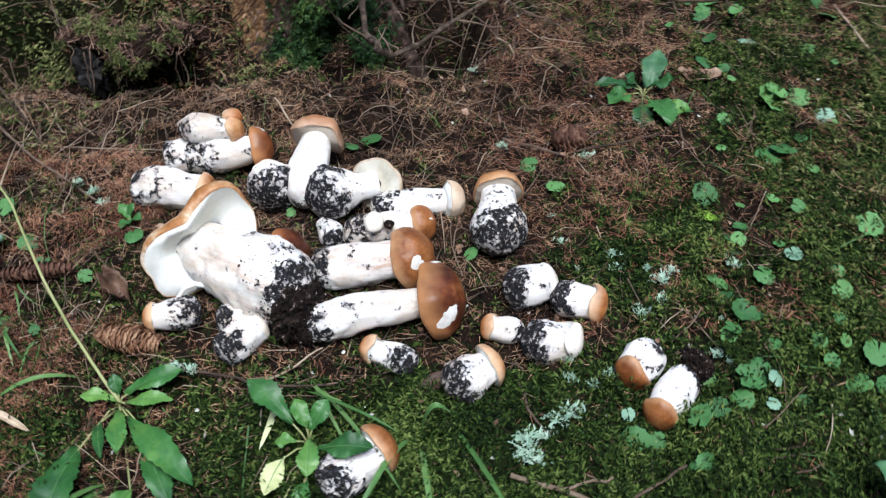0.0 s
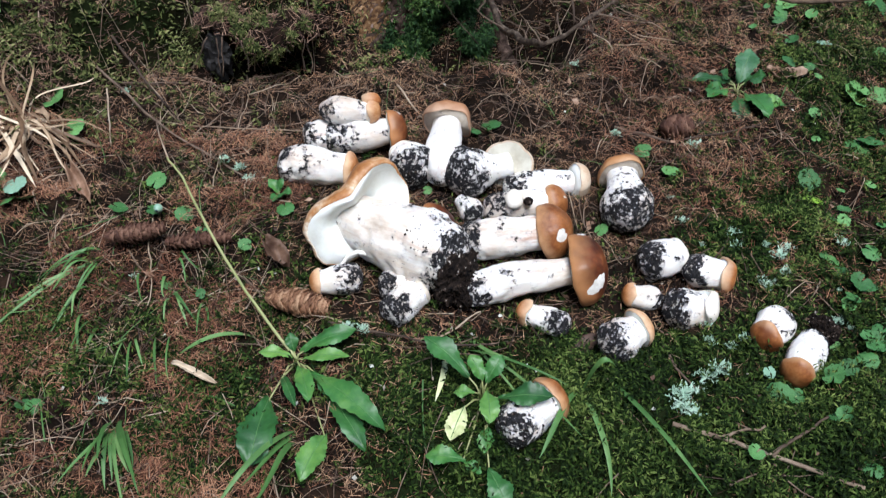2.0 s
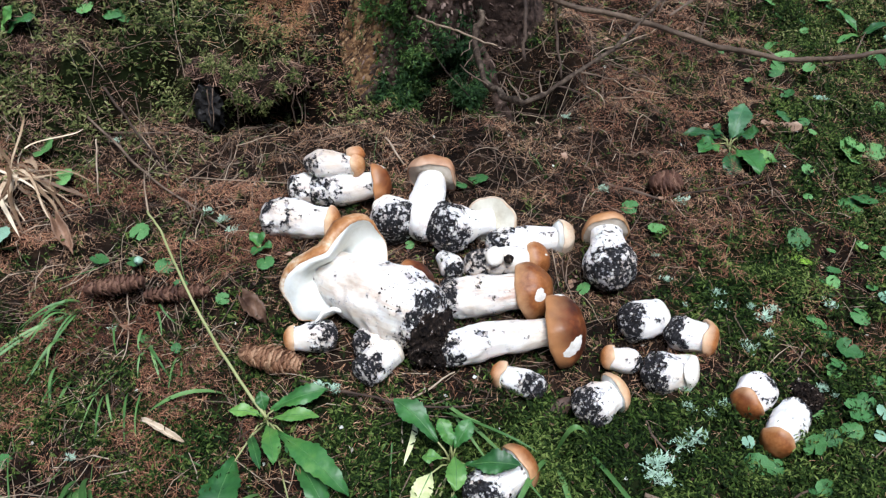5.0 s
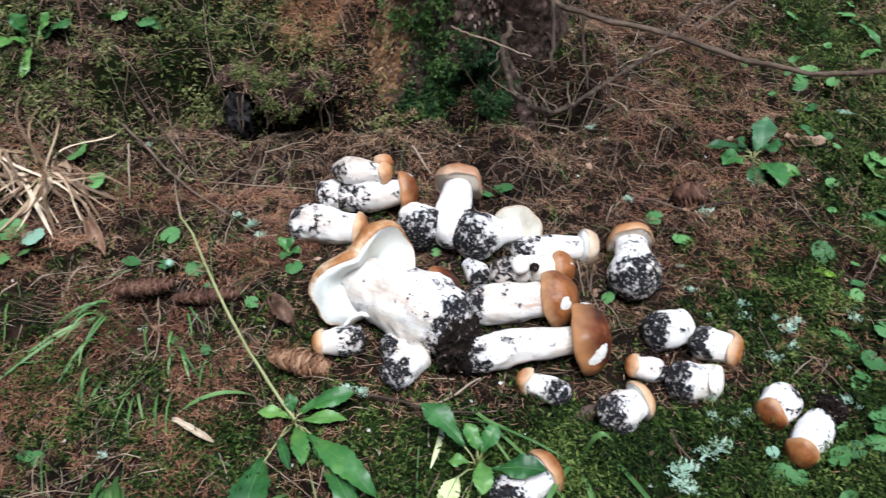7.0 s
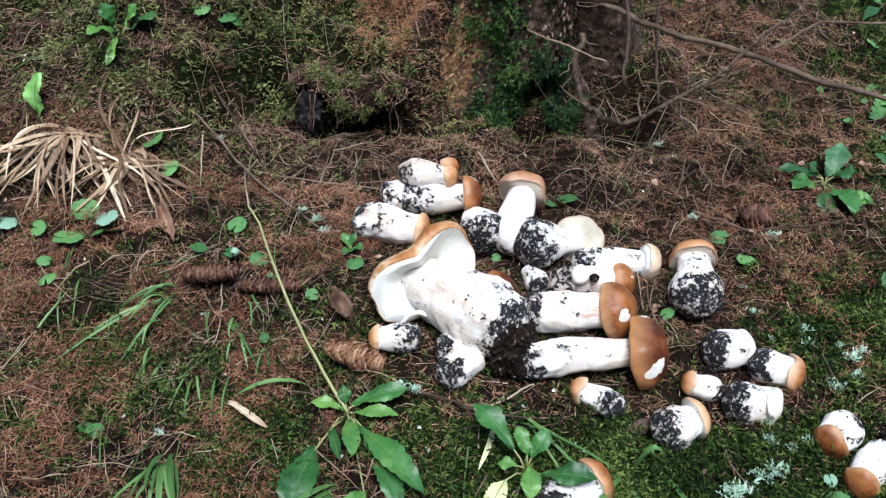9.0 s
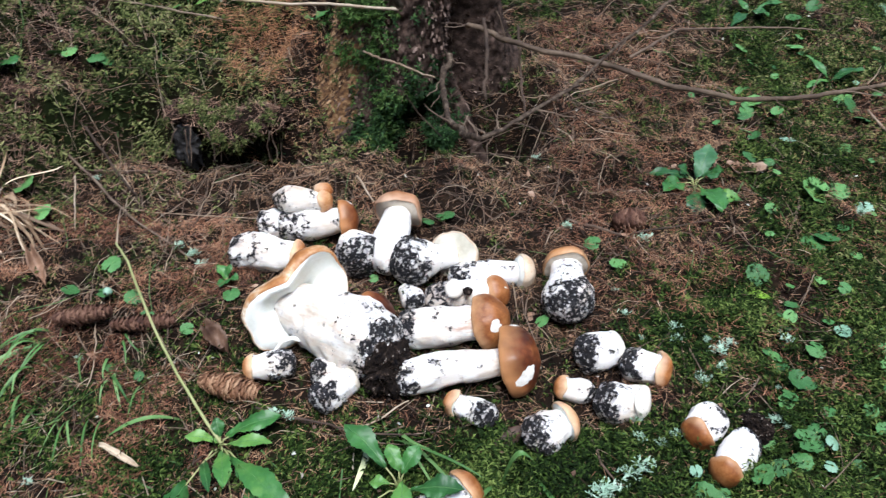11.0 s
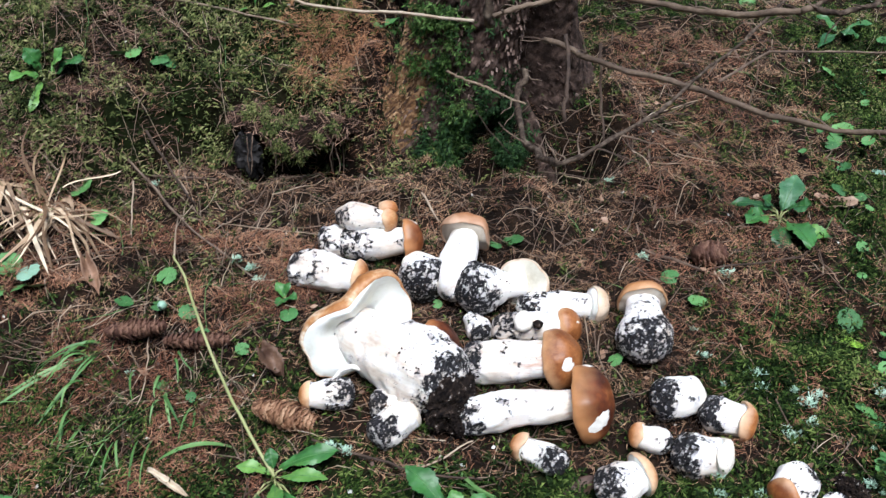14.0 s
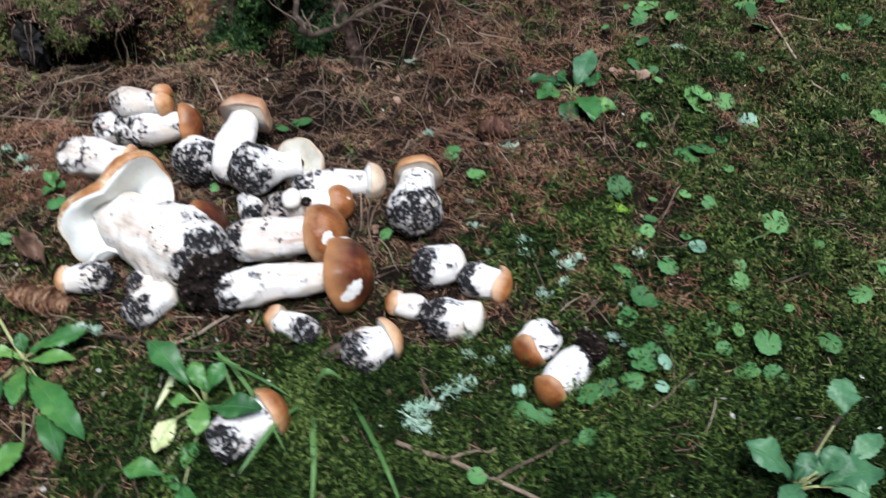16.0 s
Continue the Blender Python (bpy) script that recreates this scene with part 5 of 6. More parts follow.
leaf(hawkweed, (-0.015, -0.026, 0.004), (0.011, -0.088, 0.032), 0.010)
rosette = thing("seedling", (0.319, 1.102, 0.007), "green rosette of oval leaves among the needles", "plant")
leaf(rosette, (0.004, 0.011, 0.003), (0.033, 0.071, 0.034), 0.032, LEAF_DULL)
leaf(rosette, (-0.010, 0.012, 0.005), (-0.076, 0.018, 0.008), 0.020)
leaf(rosette, (-0.020, -0.007, 0.008), (-0.061, -0.032, 0.010), 0.032)
leaf(rosette, (-0.008, -0.028, 0.007), (-0.017, -0.093, 0.002), 0.026)
leaf(rosette, (0.006, -0.019, 0.006), (0.024, -0.095, 0.021), 0.033)
leaf(rosette, (0.008, -0.040, 0.002), (0.067, -0.057, 0.011), 0.026)
leaf(rosette, (0.014, 0.015, 0.004), (0.043, 0.002, 0.027), 0.032)
leaf(rosette, (-0.007, 0.019, 0.004), (-0.030, 0.024, 0.019), 0.022)
woodland_seedling = thing("seedling", (-0.141, 0.479, 0.011), "upright green seedling with toothed leaves and one yellow leaf", "plant")
leaf(woodland_seedling, (-0.017, 0.011, 0.025), (-0.070, 0.059, 0.040), 0.024)
leaf(woodland_seedling, (-0.001, 0.006, 0.024), (-0.016, 0.033, 0.039), 0.016)
leaf(woodland_seedling, (0.003, 0.004, 0.023), (0.022, 0.030, 0.043), 0.018)
leaf(woodland_seedling, (-0.011, -0.009, 0.023), (-0.035, -0.007, 0.019), 0.013)
leaf(woodland_seedling, (0.004, -0.006, 0.022), (0.005, -0.051, 0.025), 0.020)
leaf(woodland_seedling, (0.015, -0.025, 0.034), (0.075, -0.036, 0.055), 0.024)
leaf(woodland_seedling, (0.003, -0.048, 0.011), (-0.003, -0.083, 0.013), 0.015)
leaf(woodland_seedling, (-0.023, -0.088, 0.007), (-0.069, -0.080, 0.003), 0.019)
leaf(woodland_seedling, (-0.026, -0.086, 0.002), (-0.006, -0.102, 0.003), 0.011)
leaf(woodland_seedling, (0.001, -0.102, 0.014), (0.020, -0.150, 0.013), 0.022)
corner_seedling = thing("seedling", (0.488, 0.397, 0.023), "seedling with broad grey-green leaves on a woody stem", "plant")
leaf(corner_seedling, (-0.004, 0.001, 0.021), (-0.060, 0.020, 0.056), 0.029, LEAF_DULL)
leaf(corner_seedling, (-0.007, -0.005, 0.030), (0.012, 0.018, 0.047), 0.017, LEAF_DULL)
leaf(corner_seedling, (0.042, 0.049, 0.070), (0.053, 0.091, 0.074), 0.027, LEAF_DULL)
leaf(corner_seedling, (0.015, 0.011, 0.015), (0.053, 0.027, 0.036), 0.022, LEAF_DULL)
leaf(corner_seedling, (0.004, -0.004, 0.019), (-0.031, -0.037, 0.032), 0.020, LEAF_DULL)
leaf(corner_seedling, (0.025, -0.001, 0.013), (0.097, 0.023, 0.012), 0.031, LEAF_DULL)
leaf(corner_seedling, (0.036, -0.001, 0.014), (0.072, -0.013, 0.017), 0.025, LEAF_DULL)
leaf(corner_seedling, (0.028, 0.013, 0.024), (0.042, 0.031, 0.039), 0.015, LEAF_DULL)
leaf(corner_seedling, (0.061, 0.026, 0.015), (0.103, 0.056, 0.025), 0.020, LEAF_DULL)
bank_seedling = thing("seedling", (-0.863, 1.115, 0.169), "green leafy seedling on the mossy bank", "plant")
leaf(bank_seedling, (-0.006, -0.003, 0.011), (-0.023, 0.001, 0.051), 0.026)
leaf(bank_seedling, (-0.003, -0.011, 0.009), (-0.033, -0.045, 0.023), 0.024)
leaf(bank_seedling, (0.011, 0.005, 0.008), (0.031, 0.022, 0.044), 0.022)
leaf(bank_seedling, (0.017, 0.004, 0.007), (0.062, 0.017, 0.031), 0.024)
leaf(bank_seedling, (0.007, -0.025, 0.007), (0.007, -0.080, -0.013), 0.017)
leaf(bank_seedling, (-0.014, -0.002, 0.016), (-0.016, -0.006, 0.036), 0.017)
bright_seedling = thing("seedling", (-0.593, 1.379, 0.174), "pale green seedling with upright leaves", "plant")
leaf(bright_seedling, (-0.001, -0.002, 0.010), (0.006, 0.064, 0.091), 0.020)
leaf(bright_seedling, (0.004, 0.006, 0.000), (0.034, 0.009, 0.011), 0.009)
leaf(bright_seedling, (-0.010, 0.002, 0.002), (-0.022, -0.022, 0.010), 0.008)
leaf(bright_seedling, (-0.003, 0.014, 0.036), (-0.011, 0.023, 0.065), 0.009)
edge_seedling = thing("seedling", (-0.954, 0.967, 0.092), "bright pale green strap leaf standing in needles", "plant")
leaf(edge_seedling, (0.0, 0.0, 0.0), (0.009, 0.020, 0.071), 0.034, LEAF_BRIGHT)
root_seedling = thing("seedling", (-0.365, 1.450, 0.172), "green seedling with rounded leaves behind the mossy root", "plant")
leaf(root_seedling, (0.000, 0.002, 0.004), (0.008, 0.031, 0.034), 0.024, LEAF_ROUND)
leaf(root_seedling, (-0.001, -0.009, 0.006), (-0.019, -0.039, 0.032), 0.016, LEAF_ROUND)
leaf(root_seedling, (0.006, 0.013, -0.004), (0.033, 0.191, -0.063), 0.022, LEAF_ROUND)
leaf(root_seedling, (0.003, 0.005, -0.002), (0.019, 0.105, -0.041), 0.016, LEAF_ROUND)
low_seedling = thing("seedling", (-0.363, 1.383, 0.155), "small low green seedling beside the mossy root", "plant")
leaf(low_seedling, (0.002, 0.001, 0.001), (0.015, 0.066, -0.016), 0.018, LEAF_ROUND)
leaf(low_seedling, (0.000, -0.003, 0.003), (-0.017, -0.026, 0.012), 0.014, LEAF_ROUND)
dark_seedling = thing("seedling", (-0.425, 0.826, 0.012), "low dark green seedling behind the largest mushroom", "plant")
leaf(dark_seedling, (0.003, -0.005, 0.002), (-0.013, 0.014, 0.015), 0.012)
leaf(dark_seedling, (0.003, -0.005, 0.002), (0.021, -0.015, 0.013), 0.016)
leaf(dark_seedling, (0.002, -0.005, 0.002), (-0.004, -0.026, 0.008), 0.012)
leaf(dark_seedling, (0.001, -0.002, 0.002), (0.008, 0.009, 0.021), 0.010)
far_seedling = thing("seedling", (0.572, 1.773, 0.010), "broad-leaved green seedling with one yellow leaf", "plant")
leaf(far_seedling, (-0.012, -0.029, 0.014), (0.025, -0.043, 0.012), 0.026)
leaf(far_seedling, (-0.018, -0.028, 0.013), (-0.055, 0.011, 0.030), 0.020)
leaf(far_seedling, (0.009, -0.005, 0.010), (0.068, 0.013, 0.017), 0.016)
leaf(far_seedling, (-0.020, -0.037, 0.010), (-0.077, -0.119, 0.019), 0.018)
strap_seedling = thing("seedling", (0.662, 1.481, -0.002), "lance-leaved green seedling in the moss", "plant")
leaf(strap_seedling, (-0.001, -0.002, 0.001), (0.058, -0.008, 0.036), 0.020)
leaf(strap_seedling, (-0.001, -0.002, 0.001), (-0.040, 0.052, 0.031), 0.014)
leaf(strap_seedling, (-0.001, -0.002, 0.001), (-0.063, -0.049, 0.014), 0.012)
corner_stem = (0.484, 0.388, 0.013), (0.509, 0.425, 0.054), (0.529, 0.446, 0.092)
stalk = [(-0.369, 0.542, -0.003), (-0.408, 0.585, 0.015), (-0.481, 0.679, 0.058), (-0.537, 0.771, 0.091), (-0.563, 0.804, 0.096)]
stalk2 = [(-0.563, 0.806, 0.094), (-0.608, 0.914, 0.043), (-0.638, 0.995, 0.007)]
ROUND_A0 = [(-0.103, 0.996, 0.0162), (-0.130, 0.977, 0.0107), (0.123, 0.928, 0.0132), (0.159, 0.884, 0.0139), (0.041, 0.762, 0.0104), (-0.206, 0.842, 0.0074), (-0.409, 0.787, 0.0138), (-0.556, 0.786, 0.0134), (-0.525, 0.750, 0.0115), (-0.461, 0.727, 0.0096), (-0.604, 0.853, 0.0150), (-0.559, 0.682, 0.0113), (-0.511, 0.660, 0.0071), (-0.642, 0.787, 0.0129), (-0.791, 0.810, 0.0181), (-0.705, 0.497, 0.0102), (-0.680, 0.488, 0.0116), (-0.784, 0.998, 0.0196), (-0.750, 0.957, 0.0191), (0.360, 0.858, 0.0178), (0.384, 0.784, 0.0122), (0.378, 0.753, 0.0103), (0.490, 0.970, 0.0217), (0.506, 1.082, 0.0249)]
ROUND_A1 = [(0.462, 1.339, 0.0162), (0.502, 1.311, 0.0161), (0.441, 1.265, 0.0133), (0.428, 1.178, 0.0170), (0.452, 1.148, 0.0105), (0.207, 0.476, 0.0170), (0.235, 0.480, 0.0107), (0.208, 0.506, 0.0079), (0.279, 0.450, 0.0100), (0.287, 0.508, 0.0141), (0.309, 0.520, 0.0120), (0.341, 0.531, 0.0138), (0.366, 0.569, 0.0125), (0.360, 0.642, 0.0160), (0.352, 0.684, 0.0140), (0.356, 0.713, 0.0109), (0.343, 0.616, 0.0103), (-0.711, 1.197, 0.0163), (-0.594, 0.791, 0.0110)]
ROUND_B0 = [(0.510, 0.975, 0.0198), (0.452, 0.849, 0.0098), (0.541, 1.003, 0.0101), (0.524, 1.097, 0.0201), (0.567, 1.100, 0.0193), (0.597, 1.060, 0.0163), (0.401, 0.800, 0.0103), (0.677, 1.390, 0.0206), (0.679, 1.334, 0.0178), (0.511, 1.327, 0.0118), (0.480, 1.363, 0.0185), (0.449, 1.231, 0.0121), (0.623, 1.248, 0.0127), (0.826, 1.335, 0.0138), (0.866, 1.351, 0.0140), (0.809, 1.067, 0.0223), (0.505, 0.720, 0.0093), (0.490, 0.672, 0.0120), (0.352, 0.684, 0.0125), (0.372, 0.642, 0.0142), (0.348, 0.620, 0.0112), (0.358, 0.557, 0.0184), (0.380, 0.552, 0.0102), (0.416, 0.608, 0.0113)]
ROUND_B1 = [(0.390, 0.602, 0.0098), (0.448, 0.608, 0.0100), (0.474, 0.636, 0.0088), (0.479, 0.609, 0.0087), (0.459, 0.590, 0.0100), (0.509, 0.589, 0.0174), (0.476, 0.554, 0.0148), (0.508, 0.548, 0.0156), (0.532, 0.541, 0.0143), (0.592, 0.597, 0.0150), (0.293, 0.517, 0.0105), (0.312, 0.565, 0.0096), (0.411, 0.534, 0.0088), (0.394, 0.782, 0.0109), (0.443, 0.767, 0.0078), (0.452, 0.740, 0.0116), (0.414, 0.715, 0.0143), (0.350, 0.720, 0.0082), (0.570, 0.796, 0.0181), (0.615, 0.757, 0.0098), (0.690, 0.719, 0.0148), (0.654, 0.681, 0.0143), (0.271, 0.449, 0.0088), (0.157, 0.393, 0.0103)]
ROUND_B2 = [(0.292, 0.383, 0.0121)]
ROUND_C0 = [(-0.773, 1.184, 0.0135), (-0.748, 1.189, 0.0145), (-0.701, 1.204, 0.0187), (0.632, 1.617, 0.0192), (0.509, 1.588, 0.0159), (0.525, 1.555, 0.0157), (0.677, 1.424, 0.0154), (0.882, 1.799, 0.0214), (0.644, 1.716, 0.0171), (0.800, 1.508, 0.0190), (0.392, 1.887, 0.0205), (0.715, 1.799, 0.0178), (0.974, 1.946, 0.0229), (-0.363, 1.492, 0.0172), (-0.341, 1.616, 0.0173)]
ROUND_D0 = [(-0.830, 0.833, 0.021), (-0.836, 0.778, 0.022), (-0.880, 0.778, 0.013), (-0.777, 0.802, 0.018), (-0.800, 0.797, 0.012), (-0.938, 0.794, 0.019), (-0.849, 0.714, 0.014), (-0.862, 0.735, 0.010)]
ROUND_ALL = ROUND_D0 + ROUND_A0 + ROUND_A1 + ROUND_B0 + ROUND_B1 + ROUND_B2 + ROUND_C0
leaf(woodland_seedling, (-0.023, -0.023, 0.016), (-0.040, -0.063, 0.007), 0.020, LEAF_YELLOW)
part("stem", tube([Vector(p) - Vector(woodland_seedling.location) for p in ((-0.146, 0.477, 0.0), (-0.143, 0.49, 0.02), (-0.138, 0.500, 0.04))], [0.0016, 0.0014, 0.001], 6, 0, 0, "stem", STALK), woodland_seedling)
part("woody_stem", tube([Vector(p) - Vector(corner_seedling.location) for p in corner_stem], [0.003, 0.0026, 0.0018], 7, 0.2, 1, "woody_stem", TWIG), corner_seedling)
way = []
for a, b in zip(stalk[:-1], stalk[1:]):
    way += wander(a, b, 5, 0.0006, len(way))[:-1]
way.append(Vector(stalk[-1]))
at = Vector(hawkweed.location)
part("bent_stalk", tube([p - at for p in way], [0.0022 - 0.0009 * i / len(way) for i in range(len(way))], 8, 0.05, 2, "bent_stalk", STALK), hawkweed, "long pale green bent stalk")
part("dry_tip", tube([Vector(p) - at for p in stalk2], [0.0014, 0.0011, 0.0009], 6, 0.1, 3, "dry_tip", TWIG_PALE), hawkweed, "dry brown stalk end")


def round_blade(r, seed, cup):
    """A kidney-shaped scalloped leaf blade with a notch where its stalk joins."""
    v = [Vector((0, 0, 0))]
    n, rings = 30, 4
    for k in range(1, rings + 1):
        for j in range(n + 1):
            a = radians(9) + (2 * math.pi - radians(18)) * j / n
            e = 1 + 0.06 * math.sin(a * 11 + seed) * (k == rings) - 0.25 * math.exp(-(min(a, 2 * math.pi - a) / 0.4) ** 2) + 0.06 * math.cos(2 * a)
            rho = r * e * k / rings
            v.append(Vector((rho * math.cos(a) + r * 0.25, rho * math.sin(a), cup * r * (k / rings) ** 2 + 0.04 * r * math.sin(5 * a + seed) * k / rings)))
    v[0] = Vector((r * 0.25, 0, 0))
    f = [(0, 1 + j, 2 + j) for j in range(n)]
    for k in range(rings - 1):
        for j in range(n):
            b = 1 + k * (n + 1) + j
            f.append((b, b + n + 1, b + n + 2, b + 1))
    return v, f


BLADES = {}
for key, mat in (("green", LEAF_ROUND), ("grey", LEAF_GREY), ("yellow", LEAF_LIME)):
    BLADES[key] = [mesh_of("leaf", *round_blade(1.0, s, 0.25 - 0.16 * s), mat) for s in range(4)]
PETIOLE = tube([(0, 0, 0), (0.15, 0.05, 0.6), (0, 0, 1)], [0.055, 0.045, 0.04], 5, 0, 0, "leaf_stalk", STALK)


def round_leaf(x, y, r, key, rr):
    z = gz(x, y)
    h = rr.uniform(0.008, 0.018)
    names = {"green": "round scalloped green leaf on a short stalk", "grey": "round leaf with its glint put into a pale grey-green colour", "yellow": "yellowing lobed leaf on a short stalk"}
    ob = thing("round_leaf_seedling", (x, y, z), names[key], "seedling", "round-leaved seedlings on the forest floor")
    m = Matrix.Translation((0, 0, h)) @ pose(0, 0, 0, rr.gauss(0, 16), rr.gauss(0, 16), rr.uniform(0, 360)) @ Matrix.Diagonal((r, r, r, 1))
    part("leaf", BLADES[key][rr.randrange(4)], ob, "", m)
    part("leaf_stalk", PETIOLE, ob, "", Matrix.Translation((0, 0, -0.004)) @ Matrix.Diagonal((0.018, 0.018, h + 0.004, 1)))


rr = random.Random(3)
for k, (x, y, r) in enumerate(ROUND_ALL):
    # a few blades take the pale colour in place of a glint
    round_leaf(x, y, r, "grey" if k % 17 == 5 else "green", rr)
for k in range(46):
    x, y = rr.uniform(0.34, 0.95), rr.uniform(0.5, 1.7)
    round_leaf(x, y, rr.uniform(0.006, 0.011), "grey" if k % 11 == 4 else "green", rr)
round_leaf(0.364, 0.825, 0.018, "yellow", rr)
round_leaf(0.512, 1.240, 0.016, "grey", rr)


# ---- grass ----
def blade_mesh(a, b, width, arch, mat, sway=0.0, seed=0):
    """A creased grass blade from a to b, arched."""
    a, b = Vector(a), Vector(b)
    d = b - a
    side = d.cross(Vector((0, 0, 1))).normalized()
    v, rows = [], 11
    for i in range(rows):
        u = i / (rows - 1)
        w = width / 2 * min(1, 0.55 + 2 * u) * (1 - u ** 3.5) ** 0.8 + 0.0002
        c = a + d * u + Vector((0, 0, arch * math.sin(math.pi * u ** 0.8))) + side * sway * math.sin(math.pi * u + seed) * u
        tw = side * math.cos(0.5 * math.sin(2 * u + seed)) + Vector((0, 0, 1)) * math.sin(0.5 * math.sin(2 * u + seed))
        v += [c - tw * w, c - Vector((0, 0, w * 0.35)), c + tw * w]
    return mesh_of("blade", v, grid_faces(rows, 3, False), mat)


def tuft(name, place, tips, width, arch, mat, label, seed):
    p = Vector((*place, gz(*place)))
    ob = thing(name, p, label, "grass")
    r = random.Random(seed)
    spread = 0.013 if mat is DRY else 0.006
    for x, y, h in tips:
        s = Vector((r.gauss(0, spread), r.gauss(0, spread), -0.002))
        q = Vector((x, y, gz(x, y) + h)) - p
        part("blade", blade_mesh(s, q, width * (r.uniform(0.35, 1.6) if mat is DRY else r.uniform(0.7, 1.25)), arch * r.uniform(0.2, 1.7), mat, r.gauss(0, 0.034 if mat is DRY else 0.006), r.uniform(0, 6)), ob)
    return ob


def fan(place, a0, a1, count, lo, hi, seed, up=0.01):
    r = random.Random(seed)
    return [(place[0] + math.cos(a) * l, place[1] + math.sin(a) * l, max(0.003, r.gauss(up, 0.012)))
            for a, l in ((radians(r.uniform(a0, a1)), r.uniform(lo, hi)) for _ in range(count))]


tuft("dry_grass_tuft", (-0.912, 0.957), fan((-0.912, 0.957), 200, 345, 72, 0.05, 0.17, 1), 0.0050, 0.009, DRY, "dead straw-coloured grass tuft fanned out on needles", 1)
tuft("dry_grass_tuft", (-0.820, 0.947), fan((-0.820, 0.947), 205, 372, 60, 0.04, 0.14, 2) + fan((-0.82, 0.947), 60, 120, 4, 0.05, 0.10, 3, 0.02), 0.0050, 0.009, DRY,
     "dead straw-coloured grass tuft with bent blades", 2)
tuft("grass_tuft", (-0.574, 0.458), fan((-0.574, 0.458), 250, 305, 11, 0.07, 0.14, 4, 0.03), 0.0052, 0.018, GRASS, "green grass tuft arching over moss", 4)
tuft("grass_tuft", (-0.655, 0.728), [(-0.802, 0.588, 0.005), (-0.785, 0.625, 0.005), (-0.722, 0.645, 0.008), (-0.697, 0.588, 0.008), (-0.683, 0.651, 0.004)], 0.0036, 0.010, GRASS, "long green grass blades lying over needles", 5)
tuft("grass_tuft", (-0.022, 0.492), [(-0.011, 0.345, 0.030), (-0.089, 0.387, 0.026), (0.012, 0.492, 0.045)], 0.0066, 0.034, GRASS, "broad green grass blades beside a mushroom", 6)
tuft("grass_tuft", (-0.149, 0.571), [(-0.035, 0.404, 0.045), (-0.098, 0.466, 0.03), (-0.11, 0.52, 0.03), (-0.05, 0.47, 0.02)], 0.0055, 0.012, GRASS, "thin green grass blades in the moss", 7)
tuft("grass_tuft", (-0.362, 0.430), [(-0.428, 0.325, 0.03), (-0.394, 0.328, 0.03), (-0.41, 0.36, 0.03)], 0.0085, 0.02, GRASS, "broad green grass blades low over the moss", 8)
tuft("grass_tuft", (-0.420, 0.581), [(-0.515, 0.545, 0.022)], 0.008, 0.016, GRASS, "flat green grass blade beside the rosette", 9)
tuft("grass_tuft", (0.015, 0.513), [(0.094, 0.335, 0.03)], 0.0048, 0.014, GRASS, "single long green grass blade lying in moss", 10)
tuft("grass_tuft", (-0.670, 0.722), [(-0.741, 0.673, 0.008), (-0.717, 0.660, 0.008), (-0.716, 0.690, 0.008)], 0.0034, 0.018, GRASS, "thin green grass blades among needles and moss", 30)
tuft("grass_tuft", (-0.661, 0.737), [(-0.738, 0.688, 0.008), (-0.706, 0.703, 0.008)], 0.0034, 0.018, GRASS, "thin green grass blades among needles and moss", 31)
tuft("grass_tuft", (-0.668, 0.679), [(-0.695, 0.611, 0.008), (-0.676, 0.620, 0.008), (-0.720, 0.637, 0.008)], 0.0034, 0.018, GRASS, "thin green grass blades among needles and moss", 32)
tuft("grass_tuft", (-0.660, 0.639), [(-0.656, 0.555, 0.008), (-0.643, 0.567, 0.008)], 0.0034, 0.018, GRASS, "thin green grass blades among needles and moss", 33)
tuft("grass_tuft", (-0.548, 0.664), [(-0.502, 0.607, 0.008), (-0.554, 0.612, 0.008), (-0.518, 0.598, 0.008)], 0.0034, 0.018, GRASS, "thin green grass blades among needles and moss", 34)
tuft("grass_tuft", (-0.589, 0.703), [(-0.591, 0.650, 0.008), (-0.555, 0.663, 0.008)], 0.0034, 0.018, GRASS, "thin green grass blades among needles and moss", 35)
for seed, place, tips in ((40, (-0.811, 0.720), ((-0.812, 0.640, 0.010), (-0.826, 0.622, 0.012), (-0.790, 0.655, 0.008))),
                          (41, (-0.550, 0.725), ((-0.516, 0.690, 0.012), (-0.530, 0.676, 0.008))),
                          (42, (-0.589, 0.589), ((-0.572, 0.504, 0.014), (-0.605, 0.515, 0.010), (-0.555, 0.530, 0.012))),
                          (43, (-0.549, 0.593), ((-0.519, 0.509, 0.014), (-0.535, 0.505, 0.010))),
                          (44, (-0.639, 0.628), ((-0.642, 0.545, 0.012), (-0.660, 0.560, 0.010))),
                          (45, (-0.510, 0.653), ((-0.502, 0.581, 0.012), (-0.488, 0.600, 0.012)))):
    tuft("grass_tuft", place, tips, 0.0032, 0.016, GRASS, "fine green grass blades among straw and moss", seed)
tuft("bud_stalk", (-0.178, 0.562), [(-0.190, 0.475, 0.015)], 0.007, 0.01, LEAF_YELLOW, "pale yellow-green withered blade", 11)

